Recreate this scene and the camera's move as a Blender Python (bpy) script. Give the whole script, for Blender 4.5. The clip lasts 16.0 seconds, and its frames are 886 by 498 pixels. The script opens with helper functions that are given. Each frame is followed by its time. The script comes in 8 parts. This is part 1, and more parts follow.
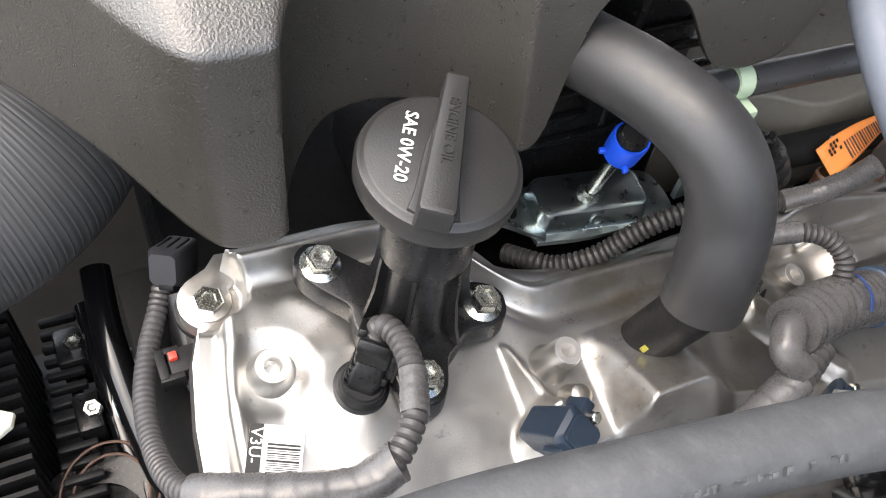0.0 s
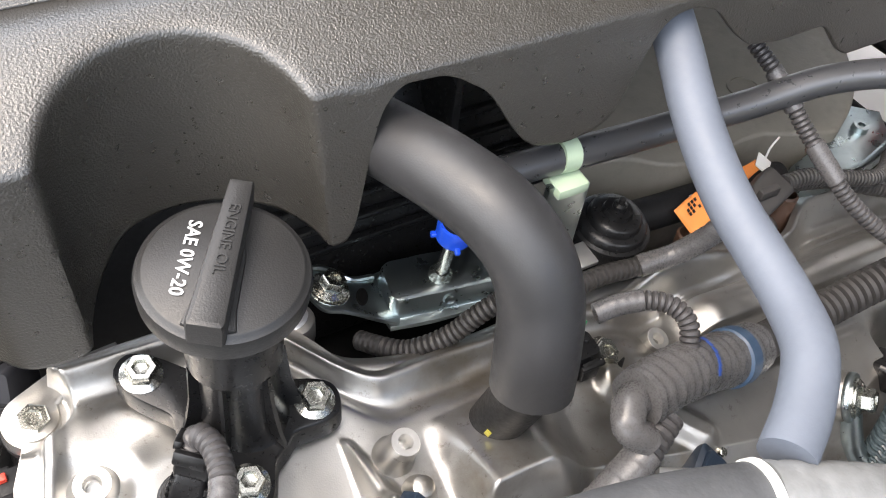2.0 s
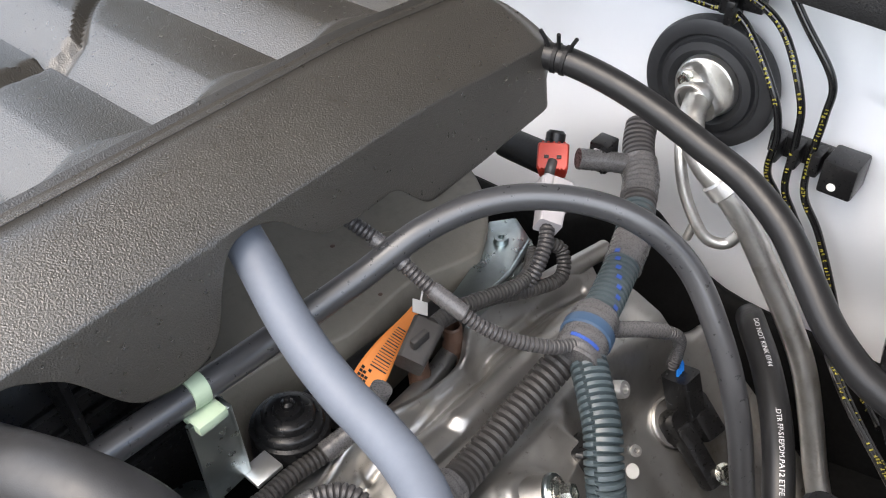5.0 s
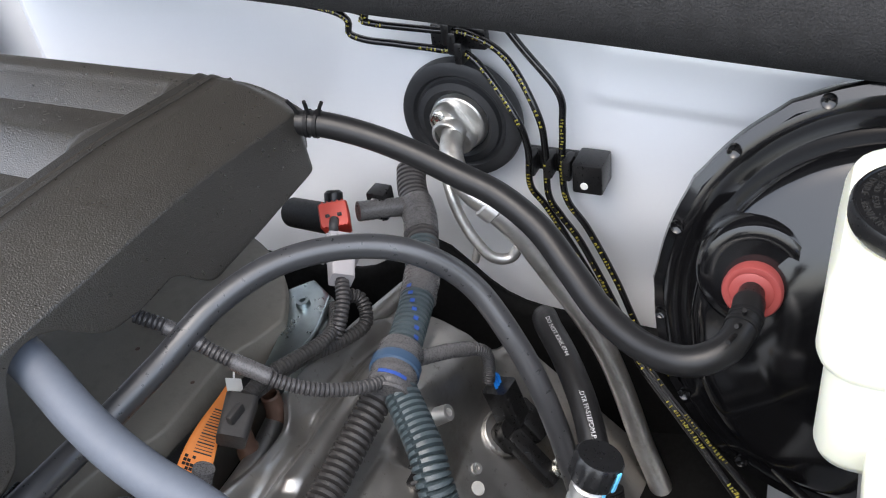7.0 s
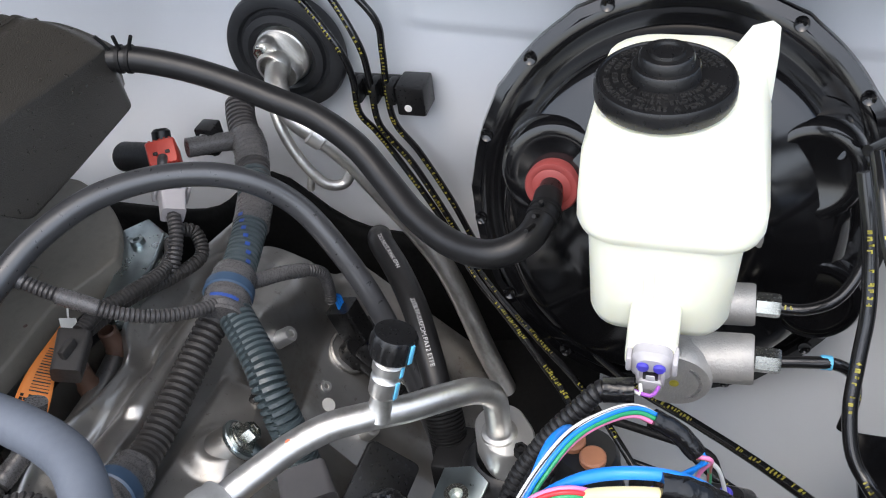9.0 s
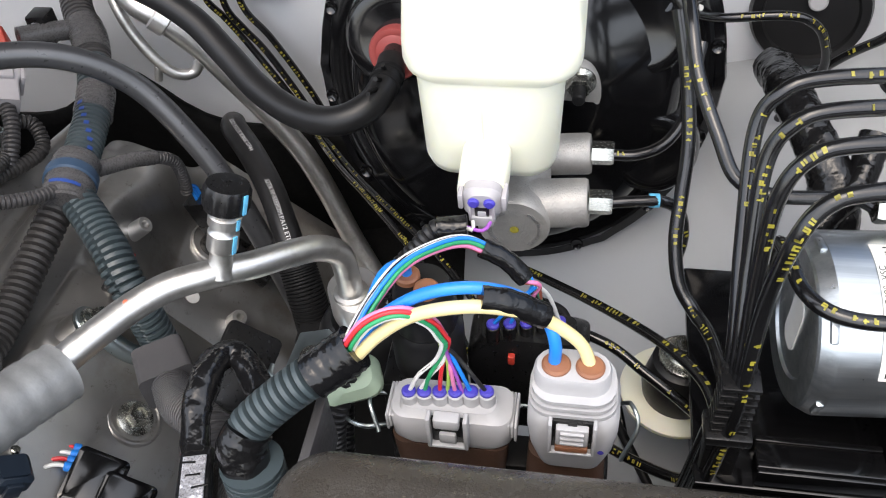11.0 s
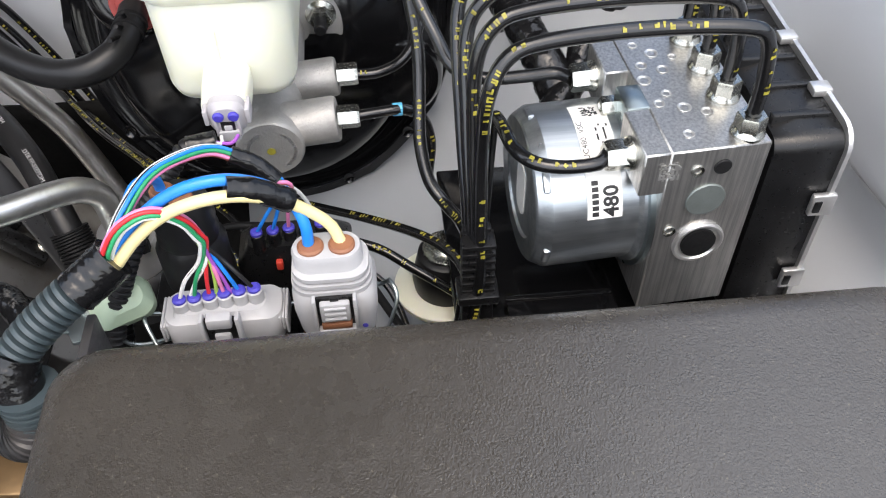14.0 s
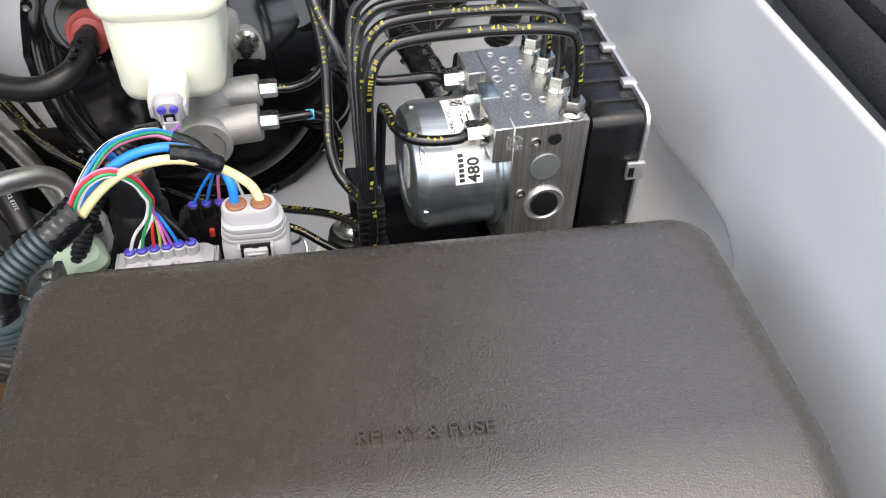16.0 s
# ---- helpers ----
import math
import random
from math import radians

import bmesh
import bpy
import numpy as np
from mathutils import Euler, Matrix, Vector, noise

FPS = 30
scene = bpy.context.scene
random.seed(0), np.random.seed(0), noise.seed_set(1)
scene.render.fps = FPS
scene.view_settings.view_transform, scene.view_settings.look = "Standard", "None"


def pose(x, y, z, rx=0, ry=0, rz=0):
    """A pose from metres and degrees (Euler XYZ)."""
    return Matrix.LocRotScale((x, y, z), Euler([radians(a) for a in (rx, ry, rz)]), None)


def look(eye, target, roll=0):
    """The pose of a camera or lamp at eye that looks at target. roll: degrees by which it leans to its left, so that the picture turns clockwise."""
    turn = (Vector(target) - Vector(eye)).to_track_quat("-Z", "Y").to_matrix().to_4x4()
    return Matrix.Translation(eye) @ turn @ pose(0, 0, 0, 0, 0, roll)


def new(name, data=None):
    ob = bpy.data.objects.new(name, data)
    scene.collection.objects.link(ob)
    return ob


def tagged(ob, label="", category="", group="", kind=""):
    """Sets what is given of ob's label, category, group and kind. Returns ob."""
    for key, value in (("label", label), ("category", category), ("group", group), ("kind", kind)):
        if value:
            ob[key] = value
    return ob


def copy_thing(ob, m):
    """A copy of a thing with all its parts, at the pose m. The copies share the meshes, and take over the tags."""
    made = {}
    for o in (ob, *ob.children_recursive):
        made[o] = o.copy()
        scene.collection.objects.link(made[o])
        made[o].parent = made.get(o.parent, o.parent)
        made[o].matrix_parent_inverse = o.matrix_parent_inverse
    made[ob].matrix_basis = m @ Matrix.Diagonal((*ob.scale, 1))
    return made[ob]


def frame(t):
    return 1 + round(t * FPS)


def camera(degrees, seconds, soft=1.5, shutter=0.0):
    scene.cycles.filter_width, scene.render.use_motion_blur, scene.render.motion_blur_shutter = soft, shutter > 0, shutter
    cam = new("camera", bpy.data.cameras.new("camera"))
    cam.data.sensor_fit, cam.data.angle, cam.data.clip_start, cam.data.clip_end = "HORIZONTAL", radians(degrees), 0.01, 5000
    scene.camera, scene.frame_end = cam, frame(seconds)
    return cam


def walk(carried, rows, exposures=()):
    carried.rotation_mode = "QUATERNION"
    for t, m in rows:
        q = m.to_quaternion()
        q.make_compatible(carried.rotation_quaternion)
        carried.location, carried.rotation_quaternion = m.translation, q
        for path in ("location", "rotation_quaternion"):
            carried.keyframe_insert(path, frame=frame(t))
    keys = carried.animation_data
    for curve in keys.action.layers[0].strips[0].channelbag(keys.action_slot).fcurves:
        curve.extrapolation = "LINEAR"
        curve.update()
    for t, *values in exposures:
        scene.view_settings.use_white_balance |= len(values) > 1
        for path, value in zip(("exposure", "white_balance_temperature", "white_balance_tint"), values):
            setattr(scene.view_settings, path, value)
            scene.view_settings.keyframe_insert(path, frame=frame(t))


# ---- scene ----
cam = camera(54.3, 16.0, soft=1.1)
PATH = [
    (0, (0.0469, 0.032, 1.43), (0.7086, 1.0297, -0.172), 11.8),
    (0.5, (0.0639, 0.0377, 1.432), (0.6917, 1.0746, -0.158), 11.3),
    (1, (0.0808, 0.0311, 1.44), (0.7085, 1.0949, -0.133), 9.8),
    (1.5, (0.0981, 0.0224, 1.439), (0.7576, 1.1004, -0.112), 8.5),
    (2, (0.1111, 0.0168, 1.443), (0.8279, 1.0961, -0.081), 7.6),
    (2.5, (0.1283, 0.0112, 1.451), (0.9105, 1.0874, -0.042), 6.6),
    (3, (0.1408, 0.0037, 1.461), (0.9664, 1.0838, -0.006), 5.6),
    (3.5, (0.155, -0.0012, 1.463), (1.0271, 1.082, 0.026), 3.9),
    (4, (0.1649, -0.0028, 1.467), (1.0999, 1.0604, 0.054), 2.5),
    (4.5, (0.1812, -0.0154, 1.471), (1.192, 1.0254, 0.094), -0.1),
    (5, (0.1962, -0.0329, 1.483), (1.3026, 0.9979, 0.174), -3.2),
    (5.2, (0.1964, -0.0319, 1.48), (1.3525, 0.9793, 0.199), -3.5),
    (7.3, (0.1885, -0.0847, 1.485), (1.5943, 0.6837, 0.288), -9.2),
    (7.5, (0.1841, -0.0856, 1.484), (1.5959, 0.6511, 0.275), -9.1),
    (8, (0.175, -0.0966, 1.484), (1.5939, 0.574, 0.245), -8.8),
    (8.5, (0.1766, -0.1136, 1.477), (1.5957, 0.4918, 0.205), -8.3),
    (9, (0.174, -0.1274, 1.475), (1.5891, 0.4211, 0.172), -7.9),
    (9.2, (0.1724, -0.1332, 1.473), (1.585, 0.3901, 0.158), -7.7),
    (11.3, (0.1516, -0.1566, 1.445), (1.4907, 0.0923, -0.021), -4.8),
    (11.5, (0.1502, -0.1583, 1.441), (1.4779, 0.0523, -0.04), -4.6),
    (12, (0.1472, -0.173, 1.437), (1.4648, -0.0353, -0.06), -4.6),
    (12.5, (0.1436, -0.1751, 1.442), (1.4783, -0.1124, -0.046), -3.3),
    (13, (0.1384, -0.1789, 1.445), (1.4882, -0.1834, -0.031), -2),
    (13.5, (0.1273, -0.178, 1.445), (1.4822, -0.2367, -0.025), -1.4),
    (14, (0.107, -0.184, 1.442), (1.4633, -0.2958, -0.024), -0.9),
    (14.5, (0.0855, -0.1834, 1.452), (1.4618, -0.3285, 0.009), -0.4),
    (15, (0.0583, -0.1802, 1.481), (1.5043, -0.3554, 0.11), 0.3),
    (15.5, (0.0326, -0.1837, 1.489), (1.505, -0.3991, 0.152), 1),
    (16, (0.0009, -0.1938, 1.472), (1.4487, -0.4586, 0.118), 1.8),
]
walk(cam, [(t, look(eye, target, roll)) for t, eye, target, roll in PATH], exposures=[(0, 1.76, 6700, 9), (2, 1.84, 6700, 9), (3.5, 1.95, 6750, 9), (5, 1.6, 6550, 9), (8, 1.0, 6150, 9), (9, 0.84, 6150, 9), (11.5, 0.87, 6450, 9), (14, 0.90, 6400, 9), (15, 0.83, 6550, 9), (16, 0.85, 6550, 9)])

# ---- light ----
SUN_ELEVATION, SUN_ROTATION = 64, 275
world = bpy.data.worlds.new("sky")
scene.world = world
world.use_nodes = True
sky = world.node_tree.nodes.new("ShaderNodeTexSky")
sky.sky_type, sky.sun_disc = "NISHITA", False
sky.sun_elevation, sky.sun_rotation = radians(SUN_ELEVATION), radians(SUN_ROTATION)
sky.air_density, sky.dust_density, sky.ozone_density = 1.0, 4.5, 1.0
backing = world.node_tree.nodes["Background"]
backing.inputs["Strength"].default_value = 0.15
world.node_tree.links.new(sky.outputs[0], backing.inputs["Color"])
sun_data = bpy.data.lights.new("sun", "SUN")
sun_data.energy, sun_data.angle, sun_data.color = 2.2, radians(140), (1.0, 0.985, 0.965)
sun = new("sun", sun_data)
sun.matrix_basis = look((0.3 - 1.45, 0.05 + 0.12, 1.1 + 3.0), (0.3, 0.05, 1.1))

# ---- materials ----


def surface(name, col, rough=0.5, metal=0.0, grain=(0, 0, 0), mottle=(40, 0.12), dirt=None, spec=0.5, coat=0.0, flecks=None, aniso=0.0, trans=0.0, sss=0.0, streak=None):
    """A principled material. grain: scale, strength and distance of the fine relief; mottle: scale and amount of the
    tone's drift;
    dirt: colour, scale and amount of stains; flecks: colour and amount of fine specks, grime on castings, painted
    sparkle on plastics."""
    m = bpy.data.materials.new(name)
    m.use_nodes = True
    t = m.node_tree
    n, link = t.nodes, t.links.new
    b = n["Principled BSDF"]
    b.inputs["Metallic"].default_value = metal
    b.inputs["Specular IOR Level"].default_value = spec
    b.inputs["Coat Weight"].default_value = coat
    b.inputs["Coat Roughness"].default_value = 0.12
    b.inputs["Transmission Weight"].default_value = trans
    if sss:
        b.inputs["Subsurface Weight"].default_value = sss
        b.inputs["Subsurface Radius"].default_value = (0.01, 0.009, 0.006)
        b.inputs["Subsurface Scale"].default_value = 1.0
    if aniso:
        b.inputs["Anisotropic"].default_value = aniso
    co = n.new("ShaderNodeTexCoord")

    def noise_of(scale, detail=4.0, rough_=0.55):
        x = n.new("ShaderNodeTexNoise")
        x.inputs["Scale"].default_value, x.inputs["Detail"].default_value, x.inputs["Roughness"].default_value = scale, detail, rough_
        link(co.outputs["Object"], x.inputs["Vector"])
        return x.outputs["Fac"]

    def span(fac, lo, hi, a, c):
        x = n.new("ShaderNodeMapRange")
        for k, v in zip(("From Min", "From Max", "To Min", "To Max"), (lo, hi, a, c)):
            x.inputs[k].default_value = v
        link(fac, x.inputs["Value"])
        return x.outputs["Result"]

    def blend(fac, a, c, kind="MIX"):
        x = n.new("ShaderNodeMix")
        x.data_type, x.blend_type = "RGBA", kind
        for sock, val in ((x.inputs["Factor"], fac), (x.inputs["A"], a), (x.inputs["B"], c)):
            if isinstance(val, (tuple, float)):
                sock.default_value = (*val, 1) if isinstance(val, tuple) else val
            else:
                link(val, sock)
        return x.outputs["Result"]

    lo = tuple(max(0.0, v * (1 - mottle[1])) for v in col)
    hi = tuple(min(1.0, v * (1 + mottle[1])) for v in col)
    drift = noise_of(mottle[0])
    colour = blend(span(drift, 0.3, 0.7, 0.0, 1.0), lo, hi)
    fine = noise_of(mottle[0] * 9, 3.0)
    if dirt:
        colour = blend(span(noise_of(dirt[1], 6.0, 0.7), 0.52, 0.75, 0.0, dirt[2]), colour, dirt[0])
    if flecks:
        colour = blend(span(noise_of(flecks[2] if len(flecks) > 2 else 500.0, 5.0, 0.8), 0.60, 0.68, 0.0, flecks[1]), colour, flecks[0])
    if streak:
        turn = n.new("ShaderNodeMapping")
        turn.inputs["Scale"].default_value = streak[0]
        link(co.outputs["Object"], turn.inputs["Vector"])
        lines = n.new("ShaderNodeTexNoise")
        lines.inputs["Scale"].default_value, lines.inputs["Detail"].default_value, lines.inputs["Roughness"].default_value = 1.0, 5.0, 0.65
        link(turn.outputs["Vector"], lines.inputs["Vector"])
        colour = blend(span(lines.outputs["Fac"], 0.40, 0.62, 0.0, streak[2]), colour, streak[1])
    link(colour, b.inputs["Base Color"])
    link(span(fine, 0.25, 0.75, max(0.02, rough * 0.82), min(1.0, rough * 1.2)), b.inputs["Roughness"])
    if grain[0]:
        bump = n.new("ShaderNodeBump")
        bump.inputs["Strength"].default_value, bump.inputs["Distance"].default_value = grain[1], grain[2]
        link(noise_of(grain[0], 2.5, 0.5), bump.inputs["Height"])
        link(bump.outputs["Normal"], b.inputs["Normal"])
    return m


# pale specks on both grained plastics paint the grain's sparkle into the colour
GRAINED = surface("grained_plastic", (0.034, 0.0312, 0.0265), 0.31, grain=(1150, 0.68, 0.0006), spec=1.0, mottle=(25, 0.10), flecks=((0.11, 0.10, 0.085), 0.20, 900.0))
BOXLID = surface("box_lid_plastic", (0.042, 0.037, 0.031), 0.27, grain=(1300, 0.42, 0.0005), spec=1.0, mottle=(18, 0.12), flecks=((0.22, 0.20, 0.15), 0.45, 620.0))
CAPBLACK = surface("cap_plastic", (0.022, 0.0215, 0.021), 0.42, grain=(1500, 0.35, 0.0003), mottle=(60, 0.12))
BLACK = surface("black_plastic", (0.008, 0.008, 0.0085), 0.30, spec=0.40, grain=(1200, 0.2, 0.0002), mottle=(60, 0.2))
BLACKMATT = surface("matt_black_plastic", (0.009, 0.009, 0.0095), 0.50, spec=0.22, grain=(900, 0.3, 0.0003), mottle=(60, 0.2))
# near-black that puts the bay's deep shade into the colour
DEPTHSHADE = surface("depth_shade_black", (0.005, 0.005, 0.005), 0.75, spec=0.12, mottle=(30, 0.3))
RUBBER = surface("rubber_hose", (0.023, 0.023, 0.024), 0.46, grain=(1400, 0.25, 0.0002), spec=0.55, mottle=(30, 0.12), dirt=((0.034, 0.033, 0.032), 25, 0.5))
RUBBERBLUE = surface("bluish_rubber", (0.105, 0.120, 0.148), 0.58, grain=(1400, 0.2, 0.0002), mottle=(30, 0.08))
RUBBERBLACK = surface("black_rubber", (0.011, 0.011, 0.0115), 0.36, spec=0.35, grain=(1400, 0.25, 0.0002), mottle=(40, 0.15))
PIPEBLACK = surface("painted_pipe", (0.036, 0.037, 0.040), 0.31, mottle=(30, 0.10), spec=1.0)
GROMMET = surface("grommet_rubber", (0.020, 0.021, 0.023), 0.5, grain=(900, 0.2, 0.0002), mottle=(30, 0.15))
CAST = surface("cast_aluminium", (0.40, 0.392, 0.375), 0.36, 0.92, grain=(1500, 0.30, 0.00018), mottle=(16, 0.22), dirt=((0.24, 0.205, 0.155), 13, 0.95), flecks=((0.12, 0.10, 0.08), 0.5, 130.0))
SANDCAST = surface("sand_cast_aluminium", (0.43, 0.42, 0.40), 0.5, 0.55, grain=(1000, 0.8, 0.0004), mottle=(60, 0.16), dirt=((0.30, 0.28, 0.25), 70, 0.4))
CASTFINE = surface("machined_aluminium", (0.76, 0.75, 0.73), 0.38, 0.9, grain=(900, 0.25, 0.0002), mottle=(60, 0.10))
MILLED = surface("milled_aluminium", (0.56, 0.55, 0.53), 0.34, 0.9, grain=(900, 0.35, 0.0003), mottle=(90, 0.08), dirt=((0.46, 0.43, 0.39), 25, 0.25), streak=((700.0, 700.0, 18.0), (0.33, 0.325, 0.32), 0.8))
ALUPIPE = surface("aluminium_pipe", (0.64, 0.63, 0.605), 0.36, 0.95, grain=(250, 0.15, 0.0003), mottle=(45, 0.16), dirt=((0.36, 0.34, 0.29), 70, 0.65))
ZINC = surface("zinc_plate", (0.44, 0.50, 0.51), 0.30, 1.0, mottle=(14, 0.14), dirt=((0.22, 0.26, 0.28), 30, 0.6))
ZINCBOLT = surface("zinc_bolt", (0.54, 0.54, 0.49), 0.25, 1.0, mottle=(120, 0.12))
# bluish lengthwise streaks put the can's reflections into its colour
MOTOR = surface("galvanised_can", (0.60, 0.63, 0.645), 0.33, 0.95, mottle=(20, 0.10), streak=((130.0, 4.0, 130.0), (0.34, 0.38, 0.41), 0.7))
BODY = surface("white_body_paint", (0.80, 0.82, 0.85), 0.16, mottle=(4, 0.02), coat=0.6, grain=(60, 0.03, 0.0004))
APRON = surface("apron_paint", (0.40, 0.42, 0.44), 0.35, mottle=(6, 0.05), coat=0.3, grain=(200, 0.06, 0.0004))
INSULATION = surface("felt_insulation", (0.012, 0.012, 0.0125), 0.85, grain=(800, 0.9, 0.001), mottle=(80, 0.3))
GLOSSBLACK = surface("gloss_black_paint", (0.004, 0.004, 0.0045), 0.11, spec=0.5, mottle=(20, 0.2), coat=0.25, grain=(90, 0.03, 0.0003))
PIPECOAT = surface("brake_line_coating", (0.007, 0.007, 0.0075), 0.2, mottle=(60, 0.2), coat=0.3)
TANK = surface("translucent_tank_plastic", (0.85, 0.85, 0.70), 0.35, mottle=(12, 0.02), sss=0.35)
MANIFOLD = surface("moulded_manifold", (0.185, 0.170, 0.142), 0.55, grain=(700, 0.35, 0.0004), mottle=(20, 0.10), dirt=((0.12, 0.11, 0.09), 45, 0.5))
GREYPLUG = surface("grey_connector_plastic", (0.44, 0.44, 0.45), 0.42, mottle=(60, 0.06), grain=(1200, 0.15, 0.0002))
WHITEPLUG = surface("white_connector_plastic", (0.40, 0.385, 0.40), 0.42, mottle=(60, 0.06))
BROWNSEAL = surface("brown_seal", (0.26, 0.11, 0.055), 0.5, mottle=(90, 0.12))
BROWNSOCKET = surface("dark_brown_socket", (0.075, 0.040, 0.026), 0.5, mottle=(90, 0.12))
BLUESEAL = surface("violet_seal", (0.06, 0.05, 0.42), 0.45, mottle=(90, 0.1))
REDPLUG = surface("red_connector_plastic", (0.55, 0.05, 0.03), 0.42, mottle=(60, 0.08))
REDGROMMET = surface("red_grommet", (0.27, 0.050, 0.045), 0.5, mottle=(60, 0.08))
CONDUIT = surface("grey_conduit", (0.050, 0.048, 0.049), 0.40, mottle=(60, 0.12))
CONDUITDARK = surface("dark_conduit", (0.030, 0.0285, 0.028), 0.5, mottle=(60, 0.12))
CONDUITBLUE = surface("blue_grey_conduit", (0.046, 0.062, 0.069), 0.38, mottle=(60, 0.12))
CONDUITBLACK = surface("black_conduit", (0.011, 0.011, 0.012), 0.42, mottle=(60, 0.12))
TAPE = surface("grey_vinyl_tape", (0.078, 0.076, 0.077), 0.28, mottle=(120, 0.14))
TAPEBLACK = surface("black_vinyl_tape", (0.007, 0.007, 0.0075), 0.17, spec=0.45, mottle=(120, 0.2), grain=(170, 0.8, 0.0012))
TIE = surface("blue_cable_tie", (0.035, 0.065, 0.115), 0.4, mottle=(80, 0.1))
ORANGE = surface("orange_paper_tag", (0.82, 0.27, 0.06), 0.6, mottle=(60, 0.05))
PAPER = surface("white_paper_label", (0.80, 0.79, 0.75), 0.5, mottle=(60, 0.04))
INK = surface("black_ink", (0.015, 0.015, 0.015), 0.5, mottle=(200, 0.1))
GREYINK = surface("grey_ink", (0.52, 0.52, 0.53), 0.5, mottle=(500, 0.35))
WHITEINK = surface("white_ink", (0.60, 0.60, 0.60), 0.5, mottle=(300, 0.12))
YELLOWINK = surface("yellow_ink", (0.30, 0.265, 0.03), 0.45, mottle=(300, 0.35))
MINT = surface("mint_clip_plastic", (0.38, 0.48, 0.35), 0.45, mottle=(60, 0.06))
BLUEPLASTIC = surface("bright_blue_plastic", (0.01, 0.09, 0.75), 0.35, mottle=(60, 0.06))
NAVY = surface("navy_plastic", (0.012, 0.021, 0.036), 0.4, mottle=(60, 0.1))
PAINTBLUE = surface("light_blue_paint_mark", (0.12, 0.45, 0.70), 0.5, mottle=(200, 0.15))
WIRES = {k: surface(k + "_wire", v, 0.35, mottle=(90, 0.05)) for k, v in dict(
    white=(0.78, 0.78, 0.76), blue=(0.02, 0.22, 0.75), cream=(0.80, 0.68, 0.34), red=(0.62, 0.03, 0.04), green=(0.03, 0.30, 0.12), pink=(0.72, 0.22, 0.42),
    brown=(0.36, 0.10, 0.06), black=(0.02, 0.02, 0.02), lime=(0.35, 0.55, 0.10), violet=(0.36, 0.10, 0.50), navy=(0.03, 0.06, 0.35), yellow=(0.75, 0.60, 0.06)).items()}

# ---- kit ----
UNIT = Matrix.Identity(4)
AT = {}


def shaded(bm, material, angle=38):
    bm.normal_update()
    limit = radians(angle)
    for f in bm.faces:
        f.smooth = True
    for e in bm.edges:
        if len(e.link_faces) == 2 and e.calc_face_angle(0) > limit:
            e.smooth = False
    mesh = bpy.data.meshes.new("mesh")
    bm.to_mesh(mesh)
    bm.free()
    mesh.materials.append(material)
    return mesh


def thing(name, at, label, category, group="", kind=""):
    """An empty at a thing's base, to which its parts are hung."""
    ob = new(name)
    ob.empty_display_size = 0.01
    ob.location = at
    AT[ob.name] = Matrix.Translation(at)
    return tagged(ob, label, category, group, kind)


def part(name, bm, material, parent, label="", m=None, angle=38):
    """One mesh under a thing or a part, in world metres, or in its own with the pose m. A mesh may be given again, to be shared."""
    mesh = bm if isinstance(bm, bpy.types.Mesh) else shaded(bm, material, angle)
    ob = new(name, mesh)
    ob.parent = parent
    ob.matrix_parent_inverse = AT[parent.name].inverted()
    ob.matrix_basis = m or UNIT
    AT[ob.name] = (m or UNIT).copy()
    return tagged(ob, label)


def solid(name, bm, material, label, category="", group="", kind="", angle=38):
    """A thing that is one mesh, with its origin at its base."""
    lo = Vector([min(v.co[i] for v in bm.verts) for i in range(3)])
    hi = Vector([max(v.co[i] for v in bm.verts) for i in range(3)])
    at = Vector(((lo.x + hi.x) / 2, (lo.y + hi.y) / 2, lo.z))
    bmesh.ops.translate(bm, verts=bm.verts, vec=-at)
    ob = new(name, shaded(bm, material, angle))
    ob.location = at
    AT[ob.name] = Matrix.Translation(at)
    return tagged(ob, label, category, group, kind)


def merged(*bms):
    out = bmesh.new()
    for b in bms:
        back = {v: out.verts.new(v.co) for v in b.verts}
        for f in b.faces:
            try:
                out.faces.new([back[v] for v in f.verts])
            except ValueError:
                pass
        b.free()
    return out


def moved(bm, m):
    bmesh.ops.transform(bm, matrix=m, verts=bm.verts)
    return bm


def box(size, at=(0, 0, 0), bevel=0.0, m=None, segments=2):
    bm = bmesh.new()
    bmesh.ops.create_cube(bm, size=1.0)
    for v in bm.verts:
        v.co = Vector((v.co.x * size[0], v.co.y * size[1], v.co.z * size[2]))
    if bevel:
        bmesh.ops.bevel(bm, geom=list(bm.edges), offset=bevel, segments=segments, profile=0.5, affect="EDGES")
    bmesh.ops.translate(bm, verts=bm.verts, vec=at)
    return moved(bm, m) if m else bm


def prism(outline, height, m=None, bevel=0.0, z0=0.0, segments=2):
    """An outline in x and y, drawn up by height."""
    bm = bmesh.new()
    base = [bm.verts.new((x, y, z0)) for x, y in outline]
    top = [bm.verts.new((x, y, z0 + height)) for x, y in outline]
    k = len(outline)
    area = sum(outline[i][0] * outline[(i + 1) % k][1] - outline[(i + 1) % k][0] * outline[i][1] for i in range(k))
    if area < 0:
        base.reverse(), top.reverse()
    bm.faces.new(list(reversed(base)))
    cap = bm.faces.new(top)
    for i in range(k):
        bm.faces.new((base[i], base[(i + 1) % k], top[(i + 1) % k], top[i]))
    if bevel:
        bm.normal_update()
        bmesh.ops.bevel(bm, geom=list(cap.edges), offset=bevel, segments=segments, profile=0.5, affect="EDGES")
    return moved(bm, m) if m else bm


